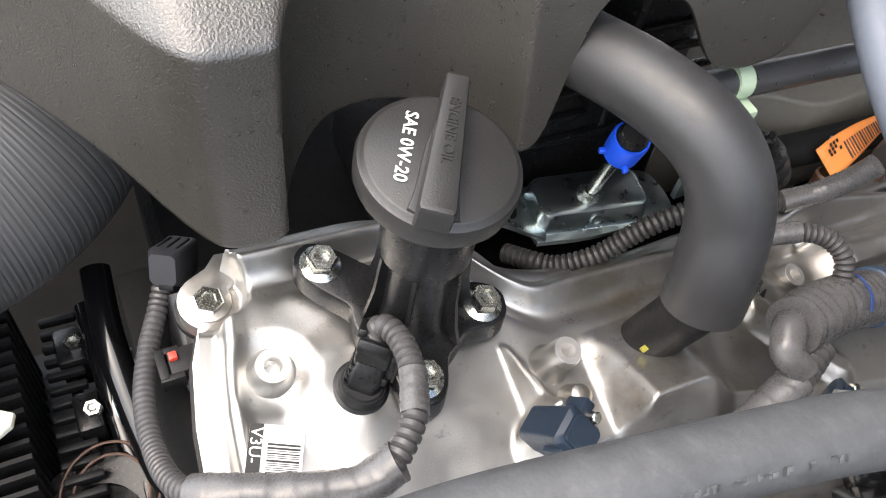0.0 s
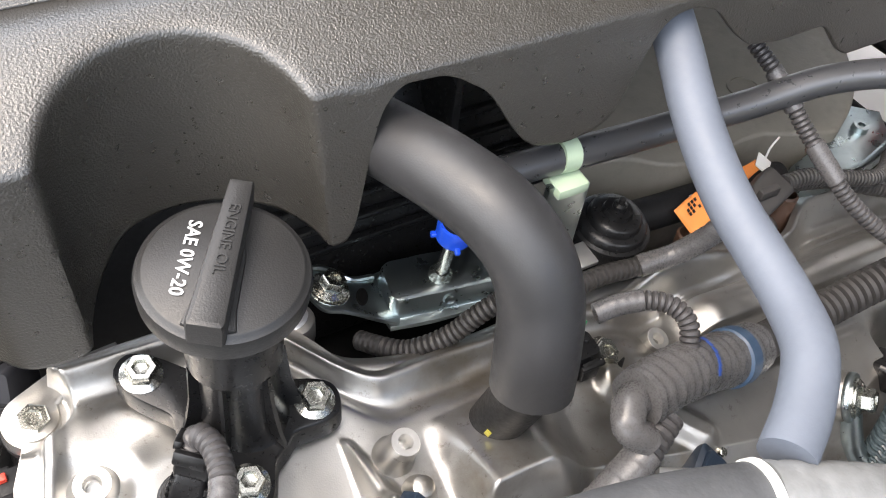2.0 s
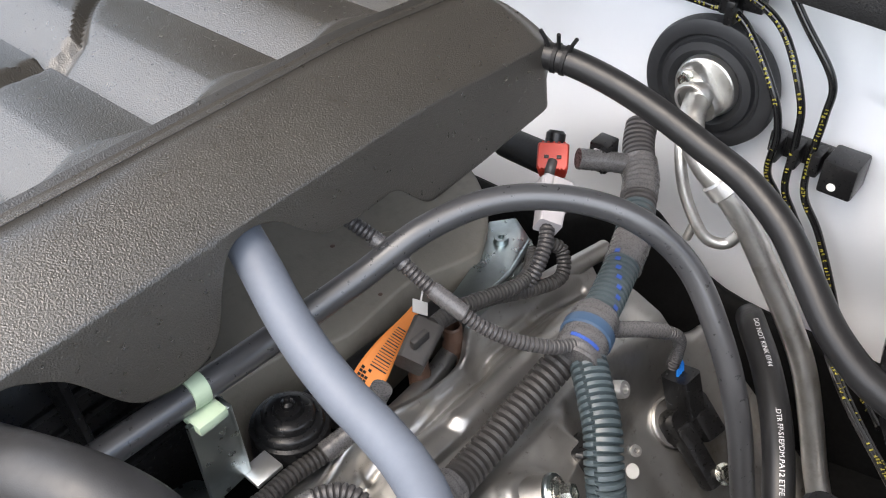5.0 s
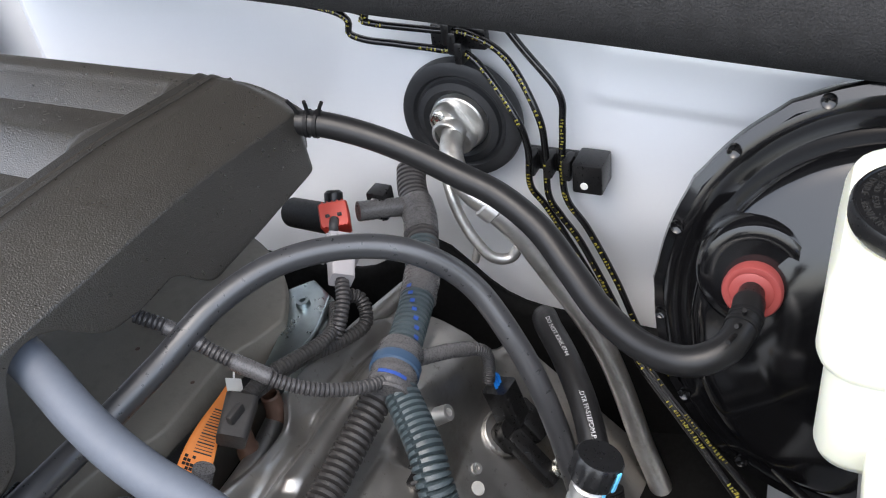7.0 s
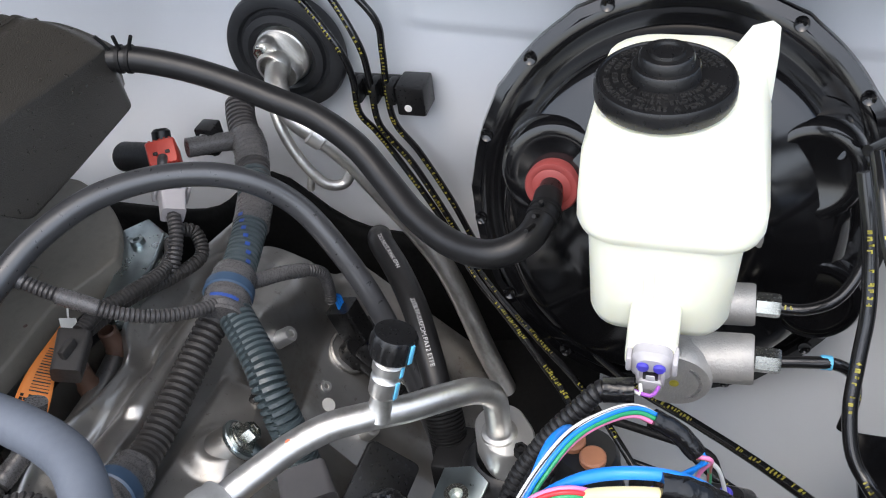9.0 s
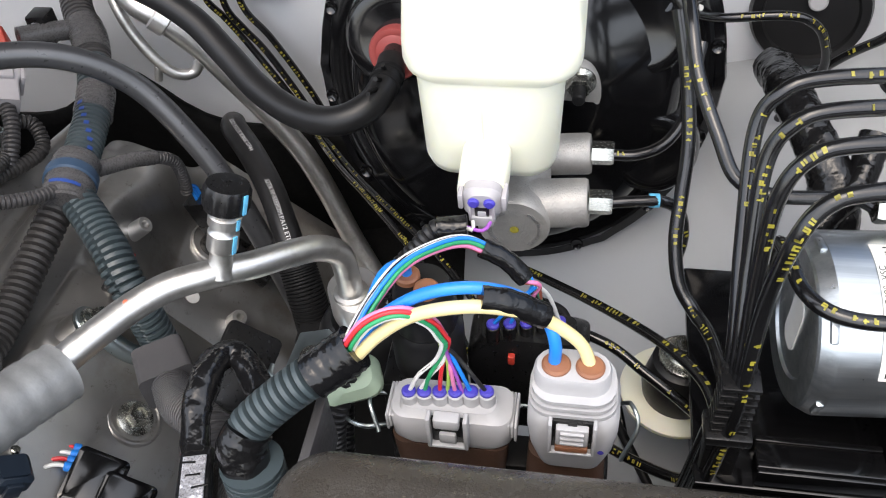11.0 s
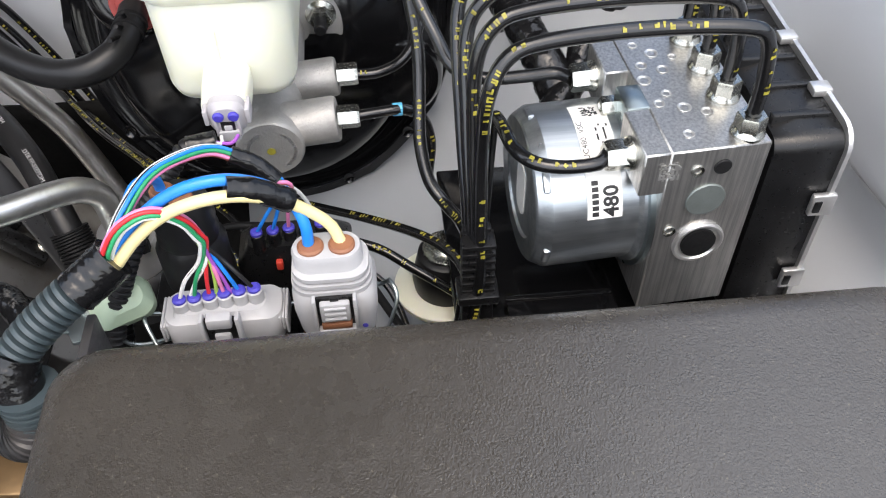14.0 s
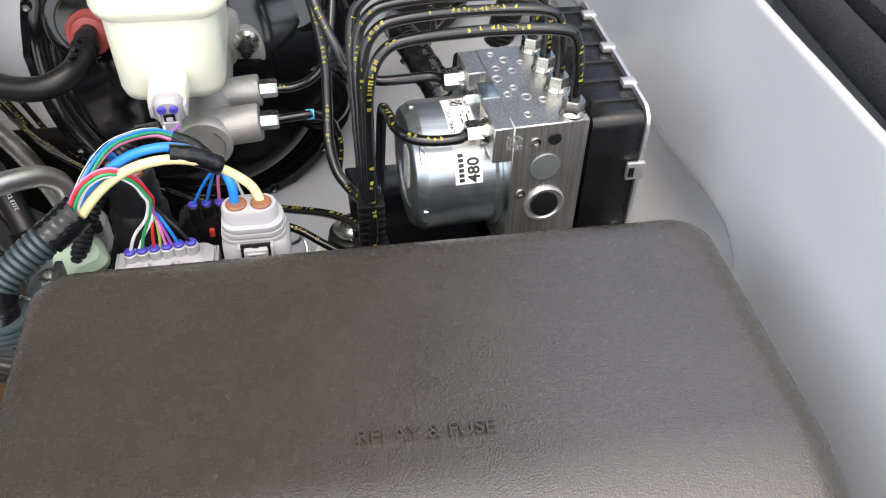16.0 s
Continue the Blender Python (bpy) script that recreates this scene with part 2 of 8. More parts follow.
def lathe(profile, m=None, seg=32, lobes=None):
    """A profile of (radius, height), turned about z. lobes: a function of the angle and height that scales the radius."""
    bm = bmesh.new()
    rings = []
    for r, z in profile:
        if r < 1e-6:
            rings.append([bm.verts.new((0, 0, z))])
        else:
            ring = []
            for i in range(seg):
                a = 2 * math.pi * i / seg
                k = r * (lobes(a, z) if lobes else 1.0)
                ring.append(bm.verts.new((k * math.cos(a), k * math.sin(a), z)))
            rings.append(ring)
    for a, b in zip(rings, rings[1:]):
        for i in range(seg):
            j = (i + 1) % seg
            if len(a) == 1 and len(b) > 1:
                bm.faces.new((a[0], b[j], b[i]))
            elif len(b) == 1 and len(a) > 1:
                bm.faces.new((a[i], a[j], b[0]))
            elif len(a) > 1:
                bm.faces.new((a[i], a[j], b[j], b[i]))
    bmesh.ops.recalc_face_normals(bm, faces=bm.faces)
    return moved(bm, m) if m else bm


def drum(r, h, m=None, bevel=0.0015, seg=28):
    b = min(bevel, r * 0.45, h * 0.45)
    return lathe([(0, 0), (r - b, 0), (r, b), (r, h - b), (r - b, h), (0, h)], m, seg)


def aim(at, way, spin=0.0):
    """The pose whose z axis points along way."""
    q = Vector(way).to_track_quat("Z", "Y").to_matrix().to_4x4()
    return Matrix.Translation(at) @ q @ Matrix.Rotation(radians(spin), 4, "Z")


def smooth_path(points, step):
    """A Catmull-Rom line through the points, sampled at even steps."""
    p = [Vector(v) for v in points]
    p = [p[0] * 2 - p[1]] + p + [p[-1] * 2 - p[-2]]
    fine = []
    for i in range(1, len(p) - 2):
        a, b, c, d = p[i - 1], p[i], p[i + 1], p[i + 2]
        for k in range(24):
            u = k / 24
            fine.append(0.5 * ((2 * b) + (c - a) * u + (2 * a - 5 * b + 4 * c - d) * u * u + (3 * b - a - 3 * c + d) * u ** 3))
    fine.append(p[-2])
    run = [0.0]
    for a, b in zip(fine, fine[1:]):
        run.append(run[-1] + (b - a).length)
    count = max(2, int(round(run[-1] / step)))
    out, j = [], 0
    for i in range(count + 1):
        s = run[-1] * i / count
        while j < len(run) - 2 and run[j + 1] < s:
            j += 1
        w = (s - run[j]) / max(1e-9, run[j + 1] - run[j])
        out.append((s, fine[j].lerp(fine[j + 1], w)))
    return out


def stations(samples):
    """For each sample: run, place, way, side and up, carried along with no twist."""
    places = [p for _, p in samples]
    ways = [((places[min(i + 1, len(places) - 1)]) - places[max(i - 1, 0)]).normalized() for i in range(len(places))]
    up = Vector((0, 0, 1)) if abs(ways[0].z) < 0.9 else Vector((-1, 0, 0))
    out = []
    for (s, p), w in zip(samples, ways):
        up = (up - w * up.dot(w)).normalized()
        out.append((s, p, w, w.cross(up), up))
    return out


def tube(points, r, step=0.004, seg=16, shape=None, hollow=0.0):
    """A round body along a path. shape: radius as a function of the run and the whole length."""
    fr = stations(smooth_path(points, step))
    total = fr[-1][0]
    bm = bmesh.new()
    rings = []
    for s, p, w, side, up in fr:
        k = shape(s, total) if shape else r
        rings.append([bm.verts.new(p + (side * math.cos(a) + up * math.sin(a)) * k) for a in (2 * math.pi * i / seg for i in range(seg))])
    for a, b in zip(rings, rings[1:]):
        for i in range(seg):
            bm.faces.new((a[i], a[(i + 1) % seg], b[(i + 1) % seg], b[i]))
    for ring, (s, p, w, side, up), turn in ((rings[0], fr[0], 1), (rings[-1], fr[-1], -1)):
        if hollow:
            inner = [bm.verts.new(p + (v.co - p) * (1 - hollow)) for v in ring]
            deep = [bm.verts.new(v.co + w * turn * r) for v in inner]
            for i in range(seg):
                j = (i + 1) % seg
                bm.faces.new((ring[j], ring[i], inner[i], inner[j]))
                bm.faces.new((inner[j], inner[i], deep[i], deep[j]))
            bm.faces.new(deep)
        else:
            bm.faces.new(ring)
    bmesh.ops.recalc_face_normals(bm, faces=bm.faces)
    return bm


def ribbed(points, r, pitch=0.0045, depth=0.10, seg=16, split=False):
    """Corrugated conduit: square-shouldered ribs along a path; a split one has its two halves shifted against each other."""
    wave = (1.0, 1.0, 1.0, 1.0 - depth * 1.7)
    if split:
        bm = tube(points, r, pitch / 4, seg)
        bm.verts.ensure_lookup_table()
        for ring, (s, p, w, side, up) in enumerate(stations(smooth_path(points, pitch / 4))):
            for k in range(seg):
                v = bm.verts[ring * seg + k]
                slit = 0.90 if k in (seg // 8, seg // 8 + seg // 2) else 1.0
                v.co = p + (v.co - p) * slit * wave[(ring + (2 if seg // 8 < k <= seg // 8 + seg // 2 else 0)) % 4]
        bm.normal_update()
        return bm
    samples = smooth_path(points, pitch / 4)
    order = {round(s, 7): i for i, (s, _) in enumerate(samples)}
    return tube(points, r, pitch / 4, seg, lambda s, total: r * wave[order[round(s, 7)] % 4])


def taped(points, r, seg=16, lap=0.0045, lump=0.05, salt=0.0):
    """Tape wound round a bundle: slanting overlaps, wrinkles and lumps."""
    seg += 6
    bm = tube(points, r, 0.0009, seg)
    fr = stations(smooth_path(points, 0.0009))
    bm.verts.ensure_lookup_table()
    for ring, (s, p, w, side, up) in enumerate(fr):
        for k in range(seg):
            v = bm.verts[ring * seg + k]
            a = 2 * math.pi * k / seg
            round_ = Vector((s * 70 + salt, 1.3 * math.cos(a), 1.3 * math.sin(a)))
            turn = (s / (lap * 0.95) + k / seg + 0.25 * noise.noise(round_ * 1.7)) % 1.0
            crease = noise.noise(Vector((s * 420 + salt, 3.0 * math.cos(a) + s * 90, 3.0 * math.sin(a))))
            v.co = p + (v.co - p) * (1.0 + 0.045 * (1 - turn) ** 1.5 + 1.2 * lump * noise.noise(round_) + 0.022 * crease)
    bm.normal_update()
    return bm


def ring_on(points, where, r, width, thick, seg=20, lumps=0.0):
    """A band round a path at a share of its length."""
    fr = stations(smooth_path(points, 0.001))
    s, p, w, side, up = fr[min(len(fr) - 1, int(where * (len(fr) - 1)))]
    m = Matrix.Translation(p) @ Matrix((side, up, w)).transposed().to_4x4()
    h = width / 2
    return lathe([(r, -h), (r + thick, -h * 0.8), (r + thick, h * 0.8), (r, h)], m, seg)


def hex_mesh(af, head, flange=0.0, washer=0.0, hole=False):
    """A hexagon bolt head across the flats af, on a flange, at z = 0."""
    r = af / math.sqrt(3)
    bits = []
    z = 0.0
    if washer:
        bits.append(lathe([(0, 0), (washer, 0), (washer, washer * 0.12), (washer * 0.9, washer * 0.16), (0, washer * 0.16)], None, 24))
        z = washer * 0.14
    if flange:
        bits.append(lathe([(0, z), (flange, z), (flange, z + head * 0.12), (af * 0.52, z + head * 0.34), (0, z + head * 0.34)], None, 24))
    hexa = [(r, z), (r, z + head * 0.86), (r * 0.9, z + head), (r * 0.56, z + head)]
    hexa += [(r * 0.46, z + head * 0.72), (0, z + head * 0.66)] if not hole else [(r * 0.5, z + head), (r * 0.5, z + head * 0.3), (0, z + head * 0.3)]
    bits.append(lathe(hexa, None, 6))
    return merged(*bits)


BOLT_MESHES = {}


def bolt(parent, at, way=(0, 0, 1), af=0.010, head=0.006, flange=0.0078, washer=0.0, spin=0.0, material=None, name="bolt", label=""):
    key = (af, head, flange, washer, (material or ZINCBOLT).name)
    if key not in BOLT_MESHES:
        BOLT_MESHES[key] = shaded(hex_mesh(af, head, flange, washer), material or ZINCBOLT, 30)
    return part(name, BOLT_MESHES[key], None, parent, label, aim(at, way, spin))


def lettering(string, size, depth=0.0003, align="CENTER", bold=0.0):
    """Words in the built-in font, in the plane z = 0, as a mesh."""
    cu = bpy.data.curves.new("words", "FONT")
    cu.body, cu.size, cu.align_x, cu.align_y, cu.extrude, cu.resolution_u = string, size, align, "CENTER", depth / 2, 3
    cu.offset = bold
    ob = bpy.data.objects.new("words", cu)
    mesh = ob.to_mesh()
    bm = bmesh.new()
    bm.from_mesh(mesh)
    ob.to_mesh_clear()
    bpy.data.objects.remove(ob)
    bpy.data.curves.remove(cu)
    return bm


def wrapped(bm, points, r, start, facing, flip=False):
    """Bends flat lettering (x along, y across) onto a round body that follows a path, on the side that faces the way given."""
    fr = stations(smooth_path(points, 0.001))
    facing = Vector(facing)
    for v in bm.verts:
        x, y, z = (-v.co.x, -v.co.y, v.co.z) if flip else v.co
        i = min(len(fr) - 1, max(0, int((start + x) / fr[-1][0] * (len(fr) - 1))))
        s, p, w, side, up = fr[i]
        out = (facing - w * facing.dot(w)).normalized()
        over = out.cross(w)
        a = y / r
        v.co = p + w * (start + x - s) + (out * math.cos(a) + over * math.sin(a)) * (r + 0.00025 + z)
    return bm


def dashes(rng, length, size, count, spread=1.0):
    """Small printed marks in a row that cannot be read: a few thin strokes each."""
    bits, pen = [], size * 0.32
    for i in range(count):
        x = length * ((i + 0.5) / count - 0.5)
        y = spread * size * rng.uniform(-0.2, 0.2)
        w, h = size * rng.uniform(0.45, 0.85), size * rng.uniform(0.7, 1.0)
        if rng.random() < 0.30:
            continue
        for _ in range(rng.choice((2, 3, 3))):
            if rng.random() < 0.5:
                bits.append(box((w, pen, 0.0001), (x, y + h * rng.choice((-0.4, 0.0, 0.4)), 0)))
            else:
                bits.append(box((pen, h, 0.0001), (x + w * rng.choice((-0.4, 0.1, 0.4)), y, 0)))
    return merged(*bits)


def rounded(w, h, r, k=5):
    """A rectangle's outline with round corners, about the origin."""
    out = []
    for cx, cy, a0 in ((w / 2 - r, h / 2 - r, 0), (-w / 2 + r, h / 2 - r, 90), (-w / 2 + r, -h / 2 + r, 180), (w / 2 - r, -h / 2 + r, 270)):
        out += [(cx + r * math.cos(radians(a0 + 90 * i / k)), cy + r * math.sin(radians(a0 + 90 * i / k))) for i in range(k + 1)]
    return out


def bar_code(parent, m, width, height, rng, name="bar_code"):
    bits, x = [], -width / 2
    while x < width / 2:
        w = rng.choice((0.0003, 0.0005, 0.0008))
        bits.append(box((w, height, 0.0001), (x + w / 2, 0, 0)))
        x += w + rng.choice((0.0004, 0.0006))
    return tagged(part(name, merged(*bits), INK, parent, "", m), kind="stuff")


def spots(rng, side, n):
    """A square of printed specks."""
    c = side / n
    return merged(*[box((c, c, 0.0001), ((i + 0.5) * c - side / 2, (j + 0.5) * c - side / 2, 0)) for i in range(n) for j in range(n) if rng.random() < 0.5])


def step(a, b, x):
    u = max(0.0, min(1.0, (x - a) / (b - a)))
    return u * u * (3 - 2 * u)


def line_of(knots, x):
    """Straight pieces through knots of (x, y)."""
    if x <= knots[0][0]:
        return knots[0][1]
    for (a, p), (b, q) in zip(knots, knots[1:]):
        if x <= b:
            return p + (q - p) * (x - a) / (b - a)
    return knots[-1][1]


RNG = random.Random(7)

# ---- the car's body round the engine bay ----
FIREWALL, FENDER = 0.70, -0.415


def grid(nx, ny, place):
    """A sheet of nx by ny cells; place gives a point for each share of the two ways."""
    bm = bmesh.new()
    rows = [[bm.verts.new(place(i / nx, j / ny)) for j in range(ny + 1)] for i in range(nx + 1)]
    for i in range(nx):
        for j in range(ny):
            bm.faces.new((rows[i][j], rows[i + 1][j], rows[i + 1][j + 1], rows[i][j + 1]))
    return bm


def thick(ob, t):
    """Gives a sheet its gauge."""
    mod = ob.modifiers.new("gauge", "SOLIDIFY")
    mod.thickness, mod.offset = t, -1.0
    return ob


ground = solid("ground", grid(2, 2, lambda u, v: Vector((400 * (u - 0.5), 400 * (v - 0.5), 0.0))),
               surface("workshop_floor", (0.22, 0.21, 0.20), 0.7, mottle=(2, 0.15)), "plain grey concrete floor under the car", "floor", kind="structure")


def firewall_face(u, v):
    y, z = -0.50 + 1.15 * u, 0.70 + 0.66 * v
    x = FIREWALL + 0.020 * step(1.12, 1.02, z) + 0.012 * math.sin(y * 9.0) * step(0.9, 1.2, z)
    # a hollow towards the middle of the car, and a pressed panel above the booster
    x += 0.040 * step(0.205, 0.320, y + 0.45 * (z - 1.18)) * step(1.02, 1.12, z)
    x -= 0.0050 * step(0.085, 0.070, y) * step(-0.30, -0.28, y) * step(1.196, 1.204, z) * step(1.246, 1.236, z)
    return Vector((x, y, z))


firewall = thick(solid("wall_firewall", grid(150, 130, firewall_face), BODY, "white painted sheet metal firewall behind the engine", "firewall", kind="structure"), 0.003)
cowl = solid("trim_cowl_insulation", tube([(0.655, -0.52, 1.290), (0.648, -0.25, 1.293), (0.64, -0.10, 1.300), (0.645, 0.10, 1.310), (0.66, 0.40, 1.318), (0.67, 0.65, 1.32)], 0.035, 0.02, 14,
             lambda s, t: 0.036), INSULATION, "black felt insulation along the cowl above the firewall", "insulation", kind="structure")


CREASE = [(0.20, 1.10), (0.31, 1.138), (0.3175, 1.156), (0.330, 1.164), (0.365, 1.1635), (0.4165, 1.156), (0.50, 1.150), (0.85, 1.14)]


def fender_face(u, v):
    x, z = -0.20 + 1.05 * u, 0.80 + 0.480 * v
    fold = line_of(CREASE, x) - z
    y = FENDER - 0.007 * step(0.0, 0.010, fold) + 0.045 * step(0.03, 0.12, fold)
    y += 0.0012 * noise.noise(Vector((x * 14, z * 14, 2.0)))
    return Vector((x, y, z))


fender = thick(solid("wall_inner_fender", grid(150, 130, fender_face), BODY, "white painted inner fender panel beside the fuse box", "inner fender", kind="structure", angle=60), 0.003)
for x, z, r in ((0.444, 1.209, 0.0045), (0.378, 1.214, 0.0055), (0.372, 1.211, 0.0045), (0.336, 1.219, 0.0050), (0.270, 1.256, 0.0075), (0.269, 1.220, 0.0045), (0.495, 1.202, 0.0045), (0.455, 1.235, 0.003)):
    part("weld_dimple", lathe([(0, 0.0018), (r * 0.6, 0.0014), (r, 0.0)], aim((x, FENDER + 0.0008, z), (0, 1, 0)) @ Matrix.Diagonal((0.7, 1.3, 1, 1)), 20), BODY, fender)
seal_line = [(-0.25, -0.4300, 1.2830), (0.1, -0.4300, 1.2830), (0.25, -0.430, 1.2830), (0.45, -0.4345, 1.2860), (0.85, -0.444, 1.290)]
seal = solid("trim_fender_seal", tube(seal_line, 0.010, 0.02, 12), INSULATION, "black rubber weather seal along the fender's top edge", "seal", kind="structure")
outer = solid("wall_fender_top", box((1.1, 0.28, 0.02), (0.3, -0.582, 1.288), 0.004), INSULATION, "black fender cover beyond the seal", "fender", kind="structure")


def apron_face(u, v):
    x, y = 0.10 + 0.62 * u, -0.42 + 0.40 * v
    z = 1.00 + 0.06 * step(-0.05, -0.40, y) + 0.05 * step(0.45, 0.70, x)
    z -= 0.12 * step(-0.13, -0.03, y) + 0.006 * step(0.02, 0.0, abs(y + 0.30 - 0.3 * (x - 0.4)))
    return Vector((x, y, z))


apron = thick(solid("floor_apron", grid(40, 40, apron_face), APRON, "light grey painted sheet metal apron under the brake unit", "apron", kind="structure"), 0.003)
# added near-black sheet stands in for the shade below the engine
under_shade = solid("floor_shade_under_engine", grid(4, 4, lambda u, v: Vector((-0.5 + 1.2 * u, -0.15 + 1.0 * v, 0.72))), DEPTHSHADE, "near-black sheet standing in for the shade below the engine", "floor", kind="structure")


# a near-black sheet laid over the lower firewall paints its shade
def lower_shade_face(u, v):
    y, z = -0.16 + 0.60 * u, 0.75 + (0.285 + 0.050 * math.exp(-((-0.16 + 0.60 * u - 0.20) / 0.045) ** 2)) * v
    return Vector((FIREWALL - 0.030 - 0.02 * math.sin(v * 3.0), y, z))


lower_shade = thick(solid("wall_firewall_shade", grid(40, 24, lower_shade_face), DEPTHSHADE, "near-black sheet standing in for shade on the lower firewall", "lining", kind="structure"), 0.006)
# added near-black sheets give the shade behind, ahead of and beside the engine
gap_shade = solid("floor_gap_shade", grid(8, 8, lambda u, v: Vector((0.36 + 0.34 * u, -0.14 + 0.22 * v, 0.93 + 0.06 * u * (1 - v)))), DEPTHSHADE, "near-black sheet standing in for the shade between engine and firewall", "floor", kind="structure")
wall_front = solid("wall_front", box((0.02, 1.6, 0.5), (-0.50, 0.2, 0.95), 0.0), DEPTHSHADE, "near-black wall standing in for the shaded front behind the radiator", "wall", kind="structure")
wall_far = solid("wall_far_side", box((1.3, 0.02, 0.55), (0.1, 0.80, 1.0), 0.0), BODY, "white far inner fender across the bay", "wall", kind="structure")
wall_near = solid("wall_near_side", box((0.72, 0.02, 0.35), (-0.25, -0.06, 0.88), 0.0), DEPTHSHADE, "near-black sheet standing in for the shade beside the engine", "wall", kind="structure")
# plain walls that close the car's front down to the ground
for name, size, at in (("wall_body_front", (0.03, 1.62, 1.21), (-0.53, 0.20, 0.605)), ("wall_body_near", (1.36, 0.03, 1.25), (0.15, -0.72, 0.625)), ("wall_body_far", (1.36, 0.03, 1.25), (0.15, 1.02, 0.625)),
                       ("wall_body_rear", (0.03, 1.77, 1.30), (0.83, 0.15, 0.65))):
    solid(name, box(size, at, 0.004), BODY, "plain white body panel closing the car's front", "body panel", kind="structure")
solid("wall_far_top", box((1.36, 0.22, 0.02), (0.15, 0.915, 1.262), 0.004), BODY, "plain white fender top on the far side", "fender", kind="structure")

# ---- the engine ----


def head_z(x, y):
    """The cast cover's plane, which falls to the rear and to the side."""
    return 1.136 - 0.08 * (x - 0.07) + 0.19 * (y - 0.20)


HEAD_UP = Vector((0.08, -0.19, 1.0)).normalized()


def bump_at(x, y, cx, cy, r, h, soft=0.35):
    d = math.hypot(x - cx, y - cy)
    return h * step(r, r * (1 - soft), d)


def ridge(x, y, a, b, w, h):
    ax, ay = a
    dx, dy = b[0] - ax, b[1] - ay
    u = max(0.0, min(1.0, ((x - ax) * dx + (y - ay) * dy) / (dx * dx + dy * dy)))
    return h * step(w, w * 0.25, math.hypot(x - ax - u * dx, y - ay - u * dy))


def fin(x, y, a, b, w0, w1, h0, h1):
    """A sharp cast fin that widens and rises from a to b."""
    dx, dy = b[0] - a[0], b[1] - a[1]
    u = max(0.0, min(1.0, ((x - a[0]) * dx + (y - a[1]) * dy) / (dx * dx + dy * dy)))
    away = math.hypot(x - a[0] - u * dx, y - a[1] - u * dy) / (w0 + (w1 - w0) * u)
    return (h0 + (h1 - h0) * u) * 0.5 * (1 + math.cos(math.pi * min(1.0, away)))


def rim_y(x):
    """The edge of the cast cover along the valley."""
    y = 0.238 - 0.045 * step(0.150, 0.205, x) + 0.004 * math.sin(x * 55) * step(0.28, 0.34, x)
    return y + 0.010 * step(0.44, 0.47, x) - 0.010 * step(0.53, 0.58, x)


def front_x(y):
    """The front edge of the cast cover."""
    return line_of([(0.10, 0.0465), (0.1483, 0.0505), (0.176, 0.0535), (0.2164, 0.0626), (0.2388, 0.0656)], y)


BOSS_C = (0.340, 0.164, 1.1045)
EAR = Vector((0.0705, 0.2265, 1.1290))


